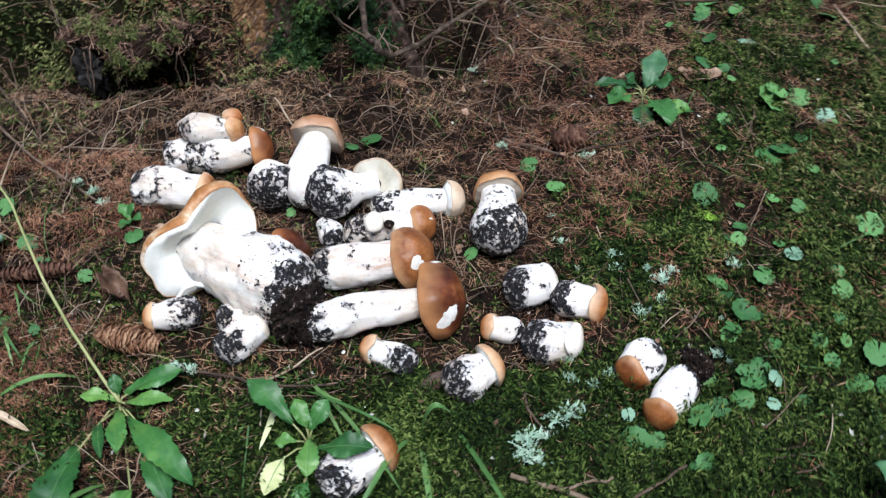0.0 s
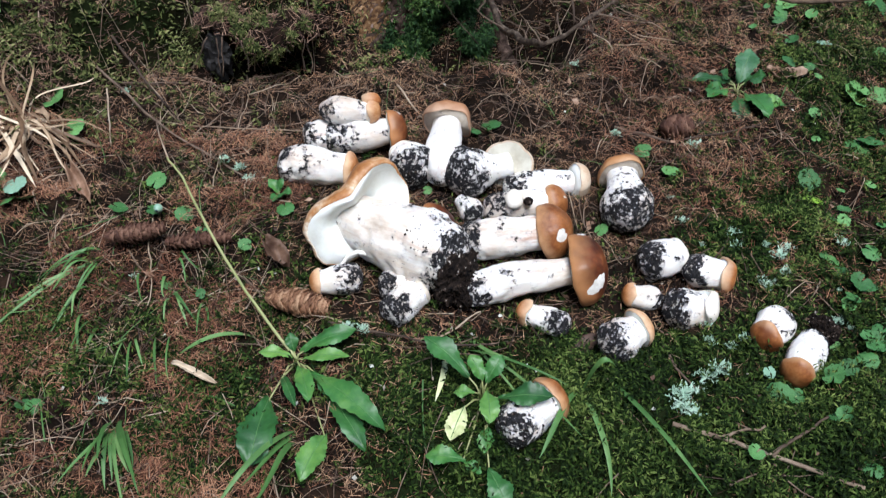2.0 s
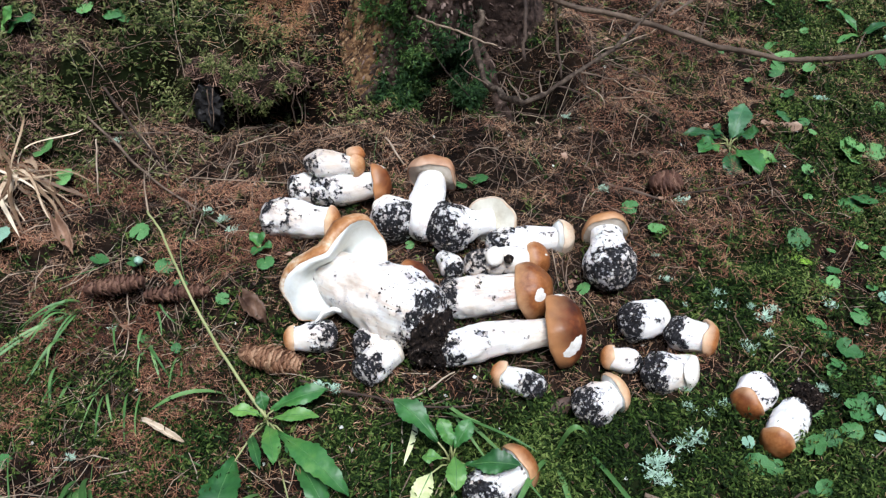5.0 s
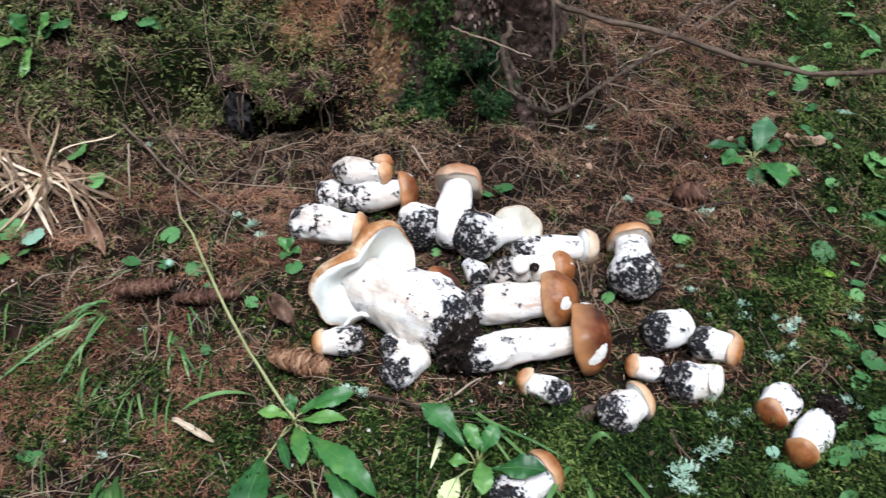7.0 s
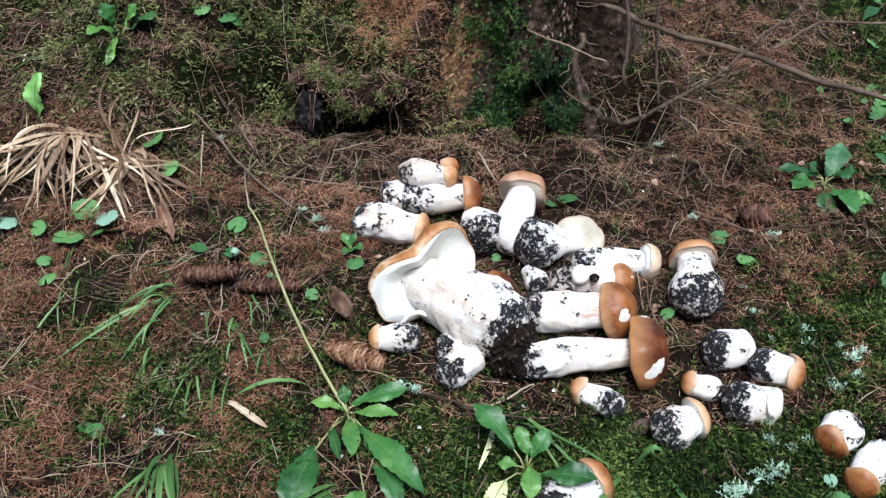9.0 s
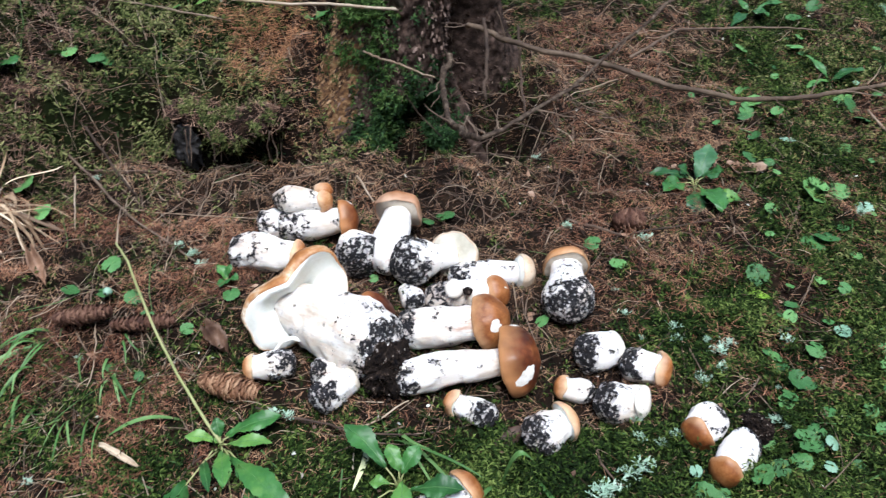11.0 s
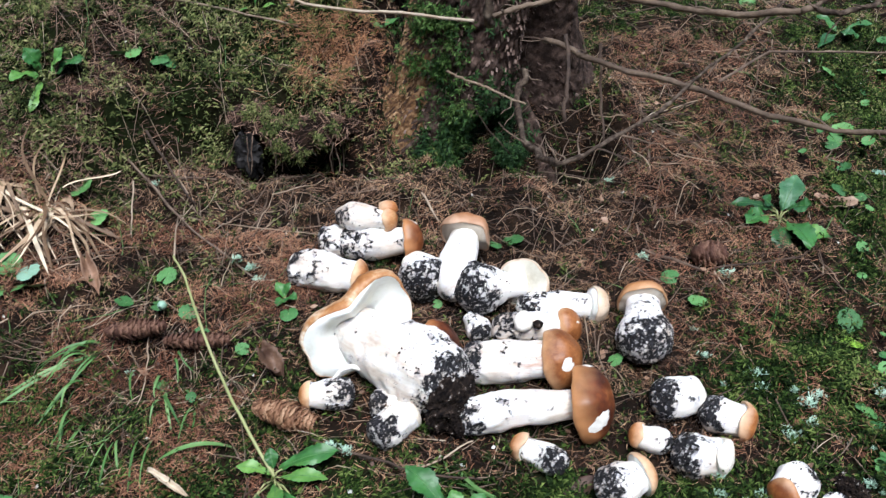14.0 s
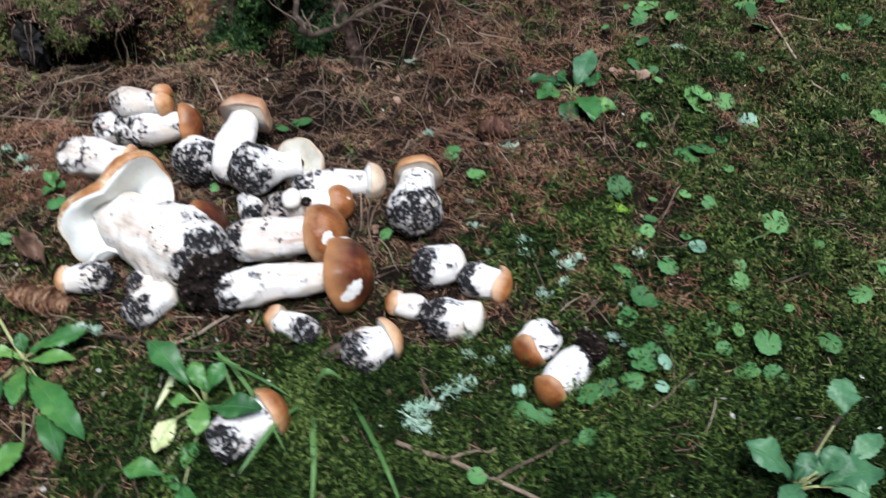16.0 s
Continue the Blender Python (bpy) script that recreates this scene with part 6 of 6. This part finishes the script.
# ---- fallen cones ----
def scale_mesh(mat):
    """One cone scale: a rounded, cupped, thick plate."""
    v = []
    for top in (1, 0):
        for i in range(4):
            u = i / 3
            w = (0.36, 0.56, 0.60, 0.30)[i]
            for s in (-1, 0, 1):
                v.append((w * s, u, 0.10 * top * (1.1 - u) + 0.18 * u * u - 0.10 * s * s * (1 - 0.3 * u)))
    f = []
    for i in range(3):
        for j in range(2):
            a = i * 3 + j
            f += [(a, a + 1, a + 4, a + 3), (a + 15, a + 16, a + 13, a + 12)]
    f += [(9, 10, 22, 21), (10, 11, 23, 22)]
    for i in range(3):
        f += [(i * 3, i * 3 + 3, i * 3 + 15, i * 3 + 12), (i * 3 + 2, i * 3 + 14, i * 3 + 17, i * 3 + 5)]
    return mesh_of("scale", v, f, mat)


SCALES = {False: scale_mesh(CONE), True: scale_mesh(CONE_DARK)}


def cone(a, b, radius, label, dark=False, open_=0.62, rows=13):
    """A fallen spruce cone from foot a to tip b, its scales in spirals."""
    a, b = Vector(a), Vector(b)
    d = (b - a).normalized()
    n = (b - a).length
    q = d.to_track_quat('Z', 'Y').to_matrix()
    ob = thing("spruce_cone", a, label, "cone", "fallen spruce cones", q)
    core = [(radius * 0.6 * math.sin(math.pi * (0.08 + 0.9 * i / 11)) ** 0.6, n * i / 11) for i in range(12)]
    part("core", mesh_of("core", [(r * math.cos(j * math.pi / 6), r * math.sin(j * math.pi / 6), z) for r, z in core for j in range(12)], grid_faces(12, 12), CONE_DARK), ob)
    r = random.Random(int(n * 1e5))
    for i in range(rows):
        u = (i + 0.4) / rows
        rad = radius * math.sin(math.pi * (0.10 + 0.86 * u)) ** 0.55
        for j in range(8):
            g = 2 * math.pi * (j + 0.5 * (i % 2)) / 8
            size = radius * 1.08 * (0.75 + 0.35 * math.sin(math.pi * u)) * r.uniform(0.9, 1.1)
            m = Matrix.Translation((0, 0, n * u - size * 0.35)) @ Matrix.Rotation(g, 4, 'Z') @ Matrix.Translation((rad * 0.62, 0, 0))
            m = m @ Matrix.Rotation(radians(-90), 4, 'Z') @ Matrix.Rotation(radians(90 + 8) - open_ * r.uniform(0.7, 1.3), 4, 'X') @ Matrix.Rotation(math.pi, 4, 'Y') @ Matrix.Diagonal((size, size, size, 1))
            part("scale", SCALES[dark], ob, "", m)
    return ob


cone((-0.414, 0.630, 0.013), (-0.335, 0.612, 0.012), 0.0134, "brown spruce cone lying beside the mushrooms", rows=17)
cone((-0.648, 0.731, 0.014), (-0.572, 0.748, 0.016), 0.0105, "dark brown spruce cone in the needles", True)
cone((-0.567, 0.728, 0.008), (-0.480, 0.741, 0.008), 0.0095, "red-brown old spruce cone sunk in moss", True)
cone((0.166, 0.984, 0.016), (0.214, 0.986, 0.020), 0.0135, "short open spruce cone among twigs", True, 0.95, 10)
cone((-0.715, 1.392, 0.205), (-0.645, 1.408, 0.190), 0.012, "dark spruce cone on the mossy bank", True, 0.5)
cone((-0.525, 1.520, 0.195), (-0.479, 1.464, 0.190), 0.0125, "dark red-brown spruce cone on the bank", True, 0.5)


# ---- single twigs ----
def twig(points, r0, r1, label, mat=None, seed=0, name="fallen_twig"):
    way = []
    for a, b in zip(points[:-1], points[1:]):
        way += wander(a, b, 6, 0.0009, seed * 31 + len(way))[:-1]
    way.append(Vector(points[-1]))
    at = Vector(points[0])
    me = tube([p - at for p in way], [r0 + (r1 - r0) * i / (len(way) - 1) for i in range(len(way))], 7, 0.35, seed, name, mat or TWIG)
    ob = new(name, me)
    ob.location = at
    return tagged(ob, label, "twig")


tw_rootside = [(-0.638, 0.994, 0.007), (-0.532, 0.977, 0.010), (-0.379, 0.954, 0.024)]
twig(tw_rootside, 0.0011, 0.0009, "thin straw-brown twig lying over needles", TWIG_TAN, 0)
tw_pale1 = [(-0.736, 1.065, 0.057), (-0.657, 1.007, 0.013), (-0.564, 0.925, 0.014), (-0.481, 0.862, 0.013)]
twig(tw_pale1, 0.0022, 0.0014, "dark twig with pale peeled patches", None, 1)
tw_diag = [(-0.716, 1.107, 0.089), (-0.673, 1.071, 0.041), (-0.620, 1.024, 0.009)]
twig(tw_diag, 0.0022, 0.0016, "grey-brown twig leaning on the bank", None, 2)
tw_dark = [(-0.887, 1.012, 0.073), (-0.790, 1.037, 0.063), (-0.711, 1.072, 0.022), (-0.604, 1.089, 0.011)]
twig(tw_dark, 0.0022, 0.0015, "dark thin twig lying along the bank", None, 3)
tw_left = [(-0.817, 0.838, 0.021), (-0.756, 0.887, 0.002), (-0.691, 0.924, -0.004)]
twig(tw_left, 0.0016, 0.0012, "thin brown twig below the dry grass", None, 4)
tw_front1 = [(0.074, 0.433, 0.028), (0.132, 0.418, 0.022), (0.181, 0.394, 0.026), (0.265, 0.349, 0.037)]
twig(tw_front1, 0.0030, 0.0022, "forked brown twig lying on moss", TWIG_TAN, 5)
tw_front2 = [(0.178, 0.392, 0.029), (0.217, 0.417, 0.030), (0.260, 0.445, 0.026)]
twig(tw_front2, 0.0020, 0.0014, "side fork of a brown twig on moss", TWIG_TAN, 6)
tw_front3 = [(0.128, 0.418, 0.026), (0.156, 0.428, 0.024), (0.180, 0.430, 0.030)]
twig(tw_front3, 0.0018, 0.0014, "short brown twig on moss", TWIG_TAN, 7)
tw_lich1 = [(0.091, 0.988, 0.015), (0.144, 0.962, 0.018), (0.203, 0.945, 0.010)]
twig(tw_lich1, 0.0018, 0.0024, "dead twig with lichen on needles", None, 8)
tw_lich2 = [(0.180, 0.954, 0.013), (0.260, 0.971, 0.019), (0.331, 1.000, 0.016)]
twig(tw_lich2, 0.0016, 0.0012, "thin twig crusted with lichen", None, 9)
tw_mid = [(-0.332, 0.585, 0.017), (-0.273, 0.569, 0.019), (-0.202, 0.552, 0.017), (-0.125, 0.554, 0.014)]
twig(tw_mid, 0.0016, 0.0012, "thin dead twig over the rosette leaves", None, 10)
tw_mid2 = [(-0.206, 0.559, 0.010), (-0.168, 0.583, 0.012), (-0.139, 0.604, 0.018)]
twig(tw_mid2, 0.0014, 0.001, "thin pale twig beside the mushrooms", TWIG_PALE, 11)
tw_crust = [(0.090, 0.566, 0.004), (0.099, 0.523, 0.011), (0.118, 0.491, 0.014), (0.157, 0.500, 0.016)]
twig(tw_crust, 0.0016, 0.0010, "thin dead twig crusted with pale lichen", None, 19)
tw_pale2 = [(-0.258, 1.075, 0.025), (-0.224, 1.019, 0.014)]
twig(tw_pale2, 0.0018, 0.0012, "short pale twig stuck in needles", TWIG_PALE, 12)
tw_vert = [(-0.593, 0.770, 0.013), (-0.589, 0.715, -0.015), (-0.581, 0.644, -0.026)]
dry_stalk = twig(tw_vert, 0.001, 0.0008, "thin dry stalk with a pale closed bud", TWIG_PALE, 13)
bud = [(0.0065 * math.sin(math.pi * (0.05 + 0.9 * i / 9)) ** 0.8 * math.cos(j * math.pi / 6), 0.0065 * math.sin(math.pi * (0.05 + 0.9 * i / 9)) ** 0.8 * math.sin(j * math.pi / 6), 0.015 * (i / 9 - 0.5))
       for i in range(10) for j in range(12)]
part("bud", mesh_of("bud", bud, grid_faces(10, 12), LEAF_GREY), dry_stalk, "pale grey-green bud", Matrix.Translation(Vector((-0.586, 0.781, 0.022)) - dry_stalk.location) @ Matrix.Rotation(1.2, 4, 'X'))
tw_up = [(-0.707, 1.011, 0.056), (-0.701, 0.975, 0.034), (-0.698, 0.943, -0.003)]
twig(tw_up, 0.0013, 0.001, "thin pale dry stalk standing in needles", TWIG_PALE, 14)
tw_right = [(0.700, 1.365, 0.004), (0.718, 1.140, 0.015), (0.747, 1.107, 0.012)]
twig(tw_right, 0.0022, 0.0014, "pale thin twig lying in moss", TWIG_PALE, 15)
tw_r2 = [(0.596, 0.819, 0.010), (0.602, 0.744, 0.021), (0.604, 0.722, 0.012), (0.556, 0.702, 0.009)]
twig(tw_r2, 0.0022, 0.0015, "crooked brown twig on needles", None, 16)
tw_far = [(-0.798, 1.286, 0.247), (-0.704, 1.335, 0.207), (-0.603, 1.354, 0.178), (-0.507, 1.332, 0.174)]
twig(tw_far, 0.0022, 0.0016, "thin fallen stick on the bank", TWIG_TAN, 17)
tw_far2 = [(-0.731, 1.360, 0.246), (-0.645, 1.340, 0.250), (-0.549, 1.310, 0.244), (-0.478, 1.290, 0.236), (-0.375, 1.260, 0.243), (-0.278, 1.240, 0.253), (-0.193, 1.220, 0.258)]
twig(tw_far2, 0.0022, 0.0026, "long thin stick leaning past the trunk", TWIG_PALE, 18)


# ---- lichen tufts, chips and dead leaves ----
def lichen(x, y, size, seed, label="pale grey-green branching lichen tuft on the moss", lift=0.006):
    """A tuft of forking lichen lobes."""
    r = random.Random(seed)
    v, f = [], []
    for i in range(int(22 + size * 1300)):
        a, ln = r.uniform(0, 6.28), size * r.uniform(0.35, 1.0)
        p = Vector((r.gauss(0, size * 0.35), r.gauss(0, size * 0.25), r.uniform(0, 0.004)))
        for fork in range(3):
            g = a + r.gauss(0, 0.7)
            d = Vector((math.cos(g), math.sin(g), r.uniform(0.0, 0.6))) * ln * 0.4
            s = Vector((-math.sin(g), math.cos(g), r.gauss(0, 0.3))) * ln * 0.06
            t = Vector((0, 0, 0.0012))
            b = len(v)
            v += [p - s * 0.6, p + s * 0.6, p + d * 0.6 + s + t, p + d + t * 2, p + d * 0.6 - s + t]
            f.append((b, b + 1, b + 2, b + 3, b + 4))
            if fork == 0:
                p = p + d * 0.6
    ob = new("lichen_tuft", mesh_of("lichen_tuft", v, f, LICHEN, False))
    ob.location = (x, y, gz(x, y) + lift)
    return tagged(ob, label, "lichen", "lichen tufts")


for k, (x, y, s) in enumerate(((0.212, 0.958, 0.022), (0.227, 0.730, 0.016), (0.279, 0.711, 0.018), (0.248, 0.656, 0.018), (0.089, 0.476, 0.013), (0.102, 0.487, 0.013), (0.116, 0.492, 0.013), (0.129, 0.502, 0.013), (0.144, 0.508, 0.013), (0.092, 0.464, 0.013), (0.101, 0.457, 0.013),
                               (-0.610, 0.697, 0.012), (-0.488, 0.881, 0.016), (-0.472, 0.865, 0.014), (-0.512, 0.890, 0.013), (-0.601, 0.495, 0.012),
                               (0.090, 0.967, 0.014), (0.376, 0.736, 0.016), (0.15, 0.565, 0.014), (0.33, 0.60, 0.016), (-0.70, 1.06, 0.012), (0.05, 1.18, 0.012))):
    lichen(x, y, s * (1.25 if y < 0.52 and x > 0 else 0.85), k)
for k, (x, y) in enumerate(((0.150, 0.830), (0.159, 0.781), (0.221, 0.754), (0.237, 0.742), (0.266, 0.725), (0.294, 0.726), (0.177, 0.730), (0.242, 0.669), (0.268, 0.664), (0.341, 0.646), (0.176, 0.557), (0.196, 0.570), (0.339, 0.589), (0.150, 0.586))):
    lichen(x, y, 0.006 + 0.003 * (k % 3), 60 + k, "small pale lichen flakes scattered on the moss")
lichen(-0.307, 0.577, 0.010, 40, "pale lichen on a thin twig over the rosette", 0.022)
lichen(-0.288, 0.568, 0.010, 41, "pale lichen crust on a thin twig", 0.020)


def flake(name, a, b, width, mat, label, thick=0.002, seed=0, curl=0.004):
    """A small crumpled chip or dead leaf with thickness and a ragged edge."""
    a, b = Vector(a), Vector(b)
    d = b - a
    s = d.cross(Vector((0, 0, 1))).normalized()
    rows, cols, v = 16, 9, []
    for z in (0, -thick):
        for i in range(rows):
            u = i / (rows - 1)
            w = width / 2 * (math.sin(math.pi * (0.06 + 0.9 * u)) ** 0.7) * (1 + 0.22 * lump((u * 5, seed, 0), 1.7, seed))
            for k in range(cols):
                j = k / 4 - 1
                p = d * u + s * w * j * (1 + 0.15 * lump((u * 9, j, 0), 1.3, seed + 4))
                ruck = curl * (0.9 * lump(p, 45, seed) + 0.5 * lump(p, 110, seed + 2)) * (1 if curl > 0.003 else 0.4)
                v.append(p + Vector((0, 0, z + curl * j * j + curl * 0.8 * math.sin(4 * u + seed) + ruck - 0.15 * curl * (k == 4))))
    m = rows * cols
    f = grid_faces(rows, cols, False)
    f += [tuple(i + m for i in q[::-1]) for q in f]
    edge = [i * cols for i in range(rows)] + [(rows - 1) * cols + k for k in range(1, cols)] + [i * cols + cols - 1 for i in range(rows - 2, -1, -1)] + list(range(cols - 2, 0, -1))
    f += [(p, q, q + m, p + m) for p, q in zip(edge, edge[1:] + edge[:1])]
    ob = new(name, mesh_of(name, v, f, mat))
    ob.location = a
    return tagged(ob, label, "wood chip" if mat is WOOD_CHIP else "dead leaf")


flake("wood_chip", (-0.522, 0.535, -0.004), (-0.462, 0.504, -0.002), 0.0085, WOOD_CHIP, "pale splinter of wood lying on moss", 0.002)
flake("dead_leaf", (-0.428, 0.712, 0.010), (-0.394, 0.690, 0.009), 0.028, BROWN_LEAF, "curled brown dead leaf beside the largest mushroom", 0.001, 1, 0.015)
flake("dead_leaf", (-0.735, 0.868, 0.016), (-0.692, 0.808, 0.010), 0.020, TAN_LEAF, "light brown dead leaf on needles", 0.001, 2, 0.012)
flake("dead_leaf", (0.380, 1.150, 0.012), (0.445, 1.135, 0.014), 0.030, TAN_LEAF, "pale brown curled dead leaf behind the rosette", 0.001, 3, 0.008)
flake("bark_flake", (-0.028, 0.545, 0.012), (0.010, 0.570, 0.012), 0.020, BROWN_LEAF, "tan flake of bark in the moss", 0.002, 4, 0.003)

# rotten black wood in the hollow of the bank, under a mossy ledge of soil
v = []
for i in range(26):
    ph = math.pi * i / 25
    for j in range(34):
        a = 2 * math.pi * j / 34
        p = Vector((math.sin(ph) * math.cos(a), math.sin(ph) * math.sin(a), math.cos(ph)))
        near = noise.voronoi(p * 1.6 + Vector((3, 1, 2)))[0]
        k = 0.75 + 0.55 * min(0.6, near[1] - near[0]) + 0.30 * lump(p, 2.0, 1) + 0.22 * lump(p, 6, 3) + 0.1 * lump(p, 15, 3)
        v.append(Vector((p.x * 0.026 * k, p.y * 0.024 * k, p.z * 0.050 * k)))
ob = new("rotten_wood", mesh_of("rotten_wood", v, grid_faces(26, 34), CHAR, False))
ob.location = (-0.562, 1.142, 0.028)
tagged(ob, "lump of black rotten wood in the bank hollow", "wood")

ledge = thing("bank_ledge", (-0.485, 1.165, 0.075), "overhanging ledge of soil and moss on the bank", "bank")
ledge["kind"] = "structure"
v, pos, nor = [], [], []
for i in range(44):
    u = i / 43
    for j in range(22):
        a = 2 * math.pi * j / 22
        c = Vector(((u - 0.5) * 0.21, 0.030 * math.sin(7 * u) - 0.006 + 0.018 * (u - 0.5), 0.012 * math.sin(9 * u + 1)))
        w = 0.032 * math.sqrt(max(0.01, 1 - (2 * u - 1) ** 2)) + 0.006
        d = Vector((0.0, math.cos(a) * 1.25, math.sin(a) * 0.42))
        k = 1 + 0.5 * lump(c + d * w, 40, 2) + 0.3 * lump(c + d * w, 100, 4)
        p = c + d * w * k
        v.append(p)
        if math.sin(a) > -0.5:
            pos.append(p)
            nor.append(Vector((0, math.cos(a) - 0.3, math.sin(a) + 0.2)))
part("soil_ledge", mesh_of("soil_ledge", v, grid_faces(44, 22), SOIL), ledge)
r = np.random.default_rng(8)
pick = r.integers(0, len(pos), 2000)
P = np.array([pos[i] for i in pick]) + r.normal(0, 0.003, (len(pick), 3))
N = np.array([nor[i] for i in pick])
keep = patches(P[:, 0], P[:, 2] + P[:, 1], 55, 3) > 0.58
tagged(part("ledge_moss", shoots("ledge_moss", P[keep], N[keep], r, MOSS_OLIVE, 0.016, 0.007, 7, 0.7), ledge, "ragged moss hanging over the ledge"), kind="stuff")
V = []
for i in r.integers(0, len(pos), 900):
    a, ln = r.uniform(0, 6.28), r.uniform(0.006, 0.011)
    c = pos[i] + Vector((r.normal(0, 0.004), r.normal(0, 0.004), 0.003))
    d, s = Vector((math.cos(a), math.sin(a), r.normal(0, 0.4))) * ln, Vector((-math.sin(a), math.cos(a), 0.3)) * 0.0007
    V += [c - d - s, c - d + s, c + d + s * 0.4, c + d - s * 0.4]
tagged(part("ledge_needles", quads_mesh("ledge_needles", np.array(V), np.arange(len(V)).reshape(-1, 4), NEEDLE_PINK), ledge, "rusty needles on the ledge"), kind="stuff")
rr = random.Random(12)
for i in range(11):
    x = rr.uniform(-0.09, 0.09)
    a = Vector((x, -0.035 + rr.gauss(0, 0.006), 0.0))
    b = a + Vector((rr.gauss(0, 0.012), rr.uniform(-0.03, -0.005), -rr.uniform(0.04, 0.065)))
    part("hanging_root", tube(wander(a, b, 5, 0.002, i), [0.0013, 0.0012, 0.0011, 0.001, 0.0009, 0.0007], 5, 0.2, i, "hanging_root", TWIG), ledge)

# ---- unseen spruces added all round to close the place and block low sky ----
r = np.random.default_rng(77)
V, Q = [], []
for k in range(130):
    a, d = r.uniform(0, 2 * np.pi), r.uniform(5.0, 22.0)
    cx, cy, h = d * np.cos(a) - 0.1, d * np.sin(a) + 0.8, r.uniform(9, 16)
    for i in range(6):
        g0, g1 = i * np.pi / 3, (i + 1) * np.pi / 3
        b = len(V)
        V += [(cx + 0.16 * np.cos(g0), cy + 0.16 * np.sin(g0), -0.2), (cx + 0.16 * np.cos(g1), cy + 0.16 * np.sin(g1), -0.2),
              (cx + 0.03 * np.cos(g1), cy + 0.03 * np.sin(g1), h), (cx + 0.03 * np.cos(g0), cy + 0.03 * np.sin(g0), h)]
        Q.append((b, b + 1, b + 2, b + 3))
    for tier in range(14):
        z = 2.0 + (h - 2.2) * tier / 14
        reach = 0.22 * (h - z) * 0.8 + 0.3
        for j in range(9):
            g = r.uniform(0, 6.28)
            ln, w = reach * r.uniform(0.7, 1.1), reach * r.uniform(0.14, 0.24)
            dx, dy = np.cos(g), np.sin(g)
            b = len(V)
            V += [(cx, cy, z + 0.2), (cx + dx * ln * 0.6 - dy * w, cy + dy * ln * 0.6 + dx * w, z - 0.2 * ln),
                  (cx + dx * ln, cy + dy * ln, z - 0.45 * ln), (cx + dx * ln * 0.6 + dy * w, cy + dy * ln * 0.6 - dx * w, z - 0.2 * ln)]
            Q.append((b, b + 1, b + 2, b + 3))
woods = new("far_woods", quads_mesh("far_woods", np.array(V), np.array(Q), MOSS_DARK))
tagged(woods, "unseen dark green spruces added all round to block low sky light", "woods", kind="stuff")
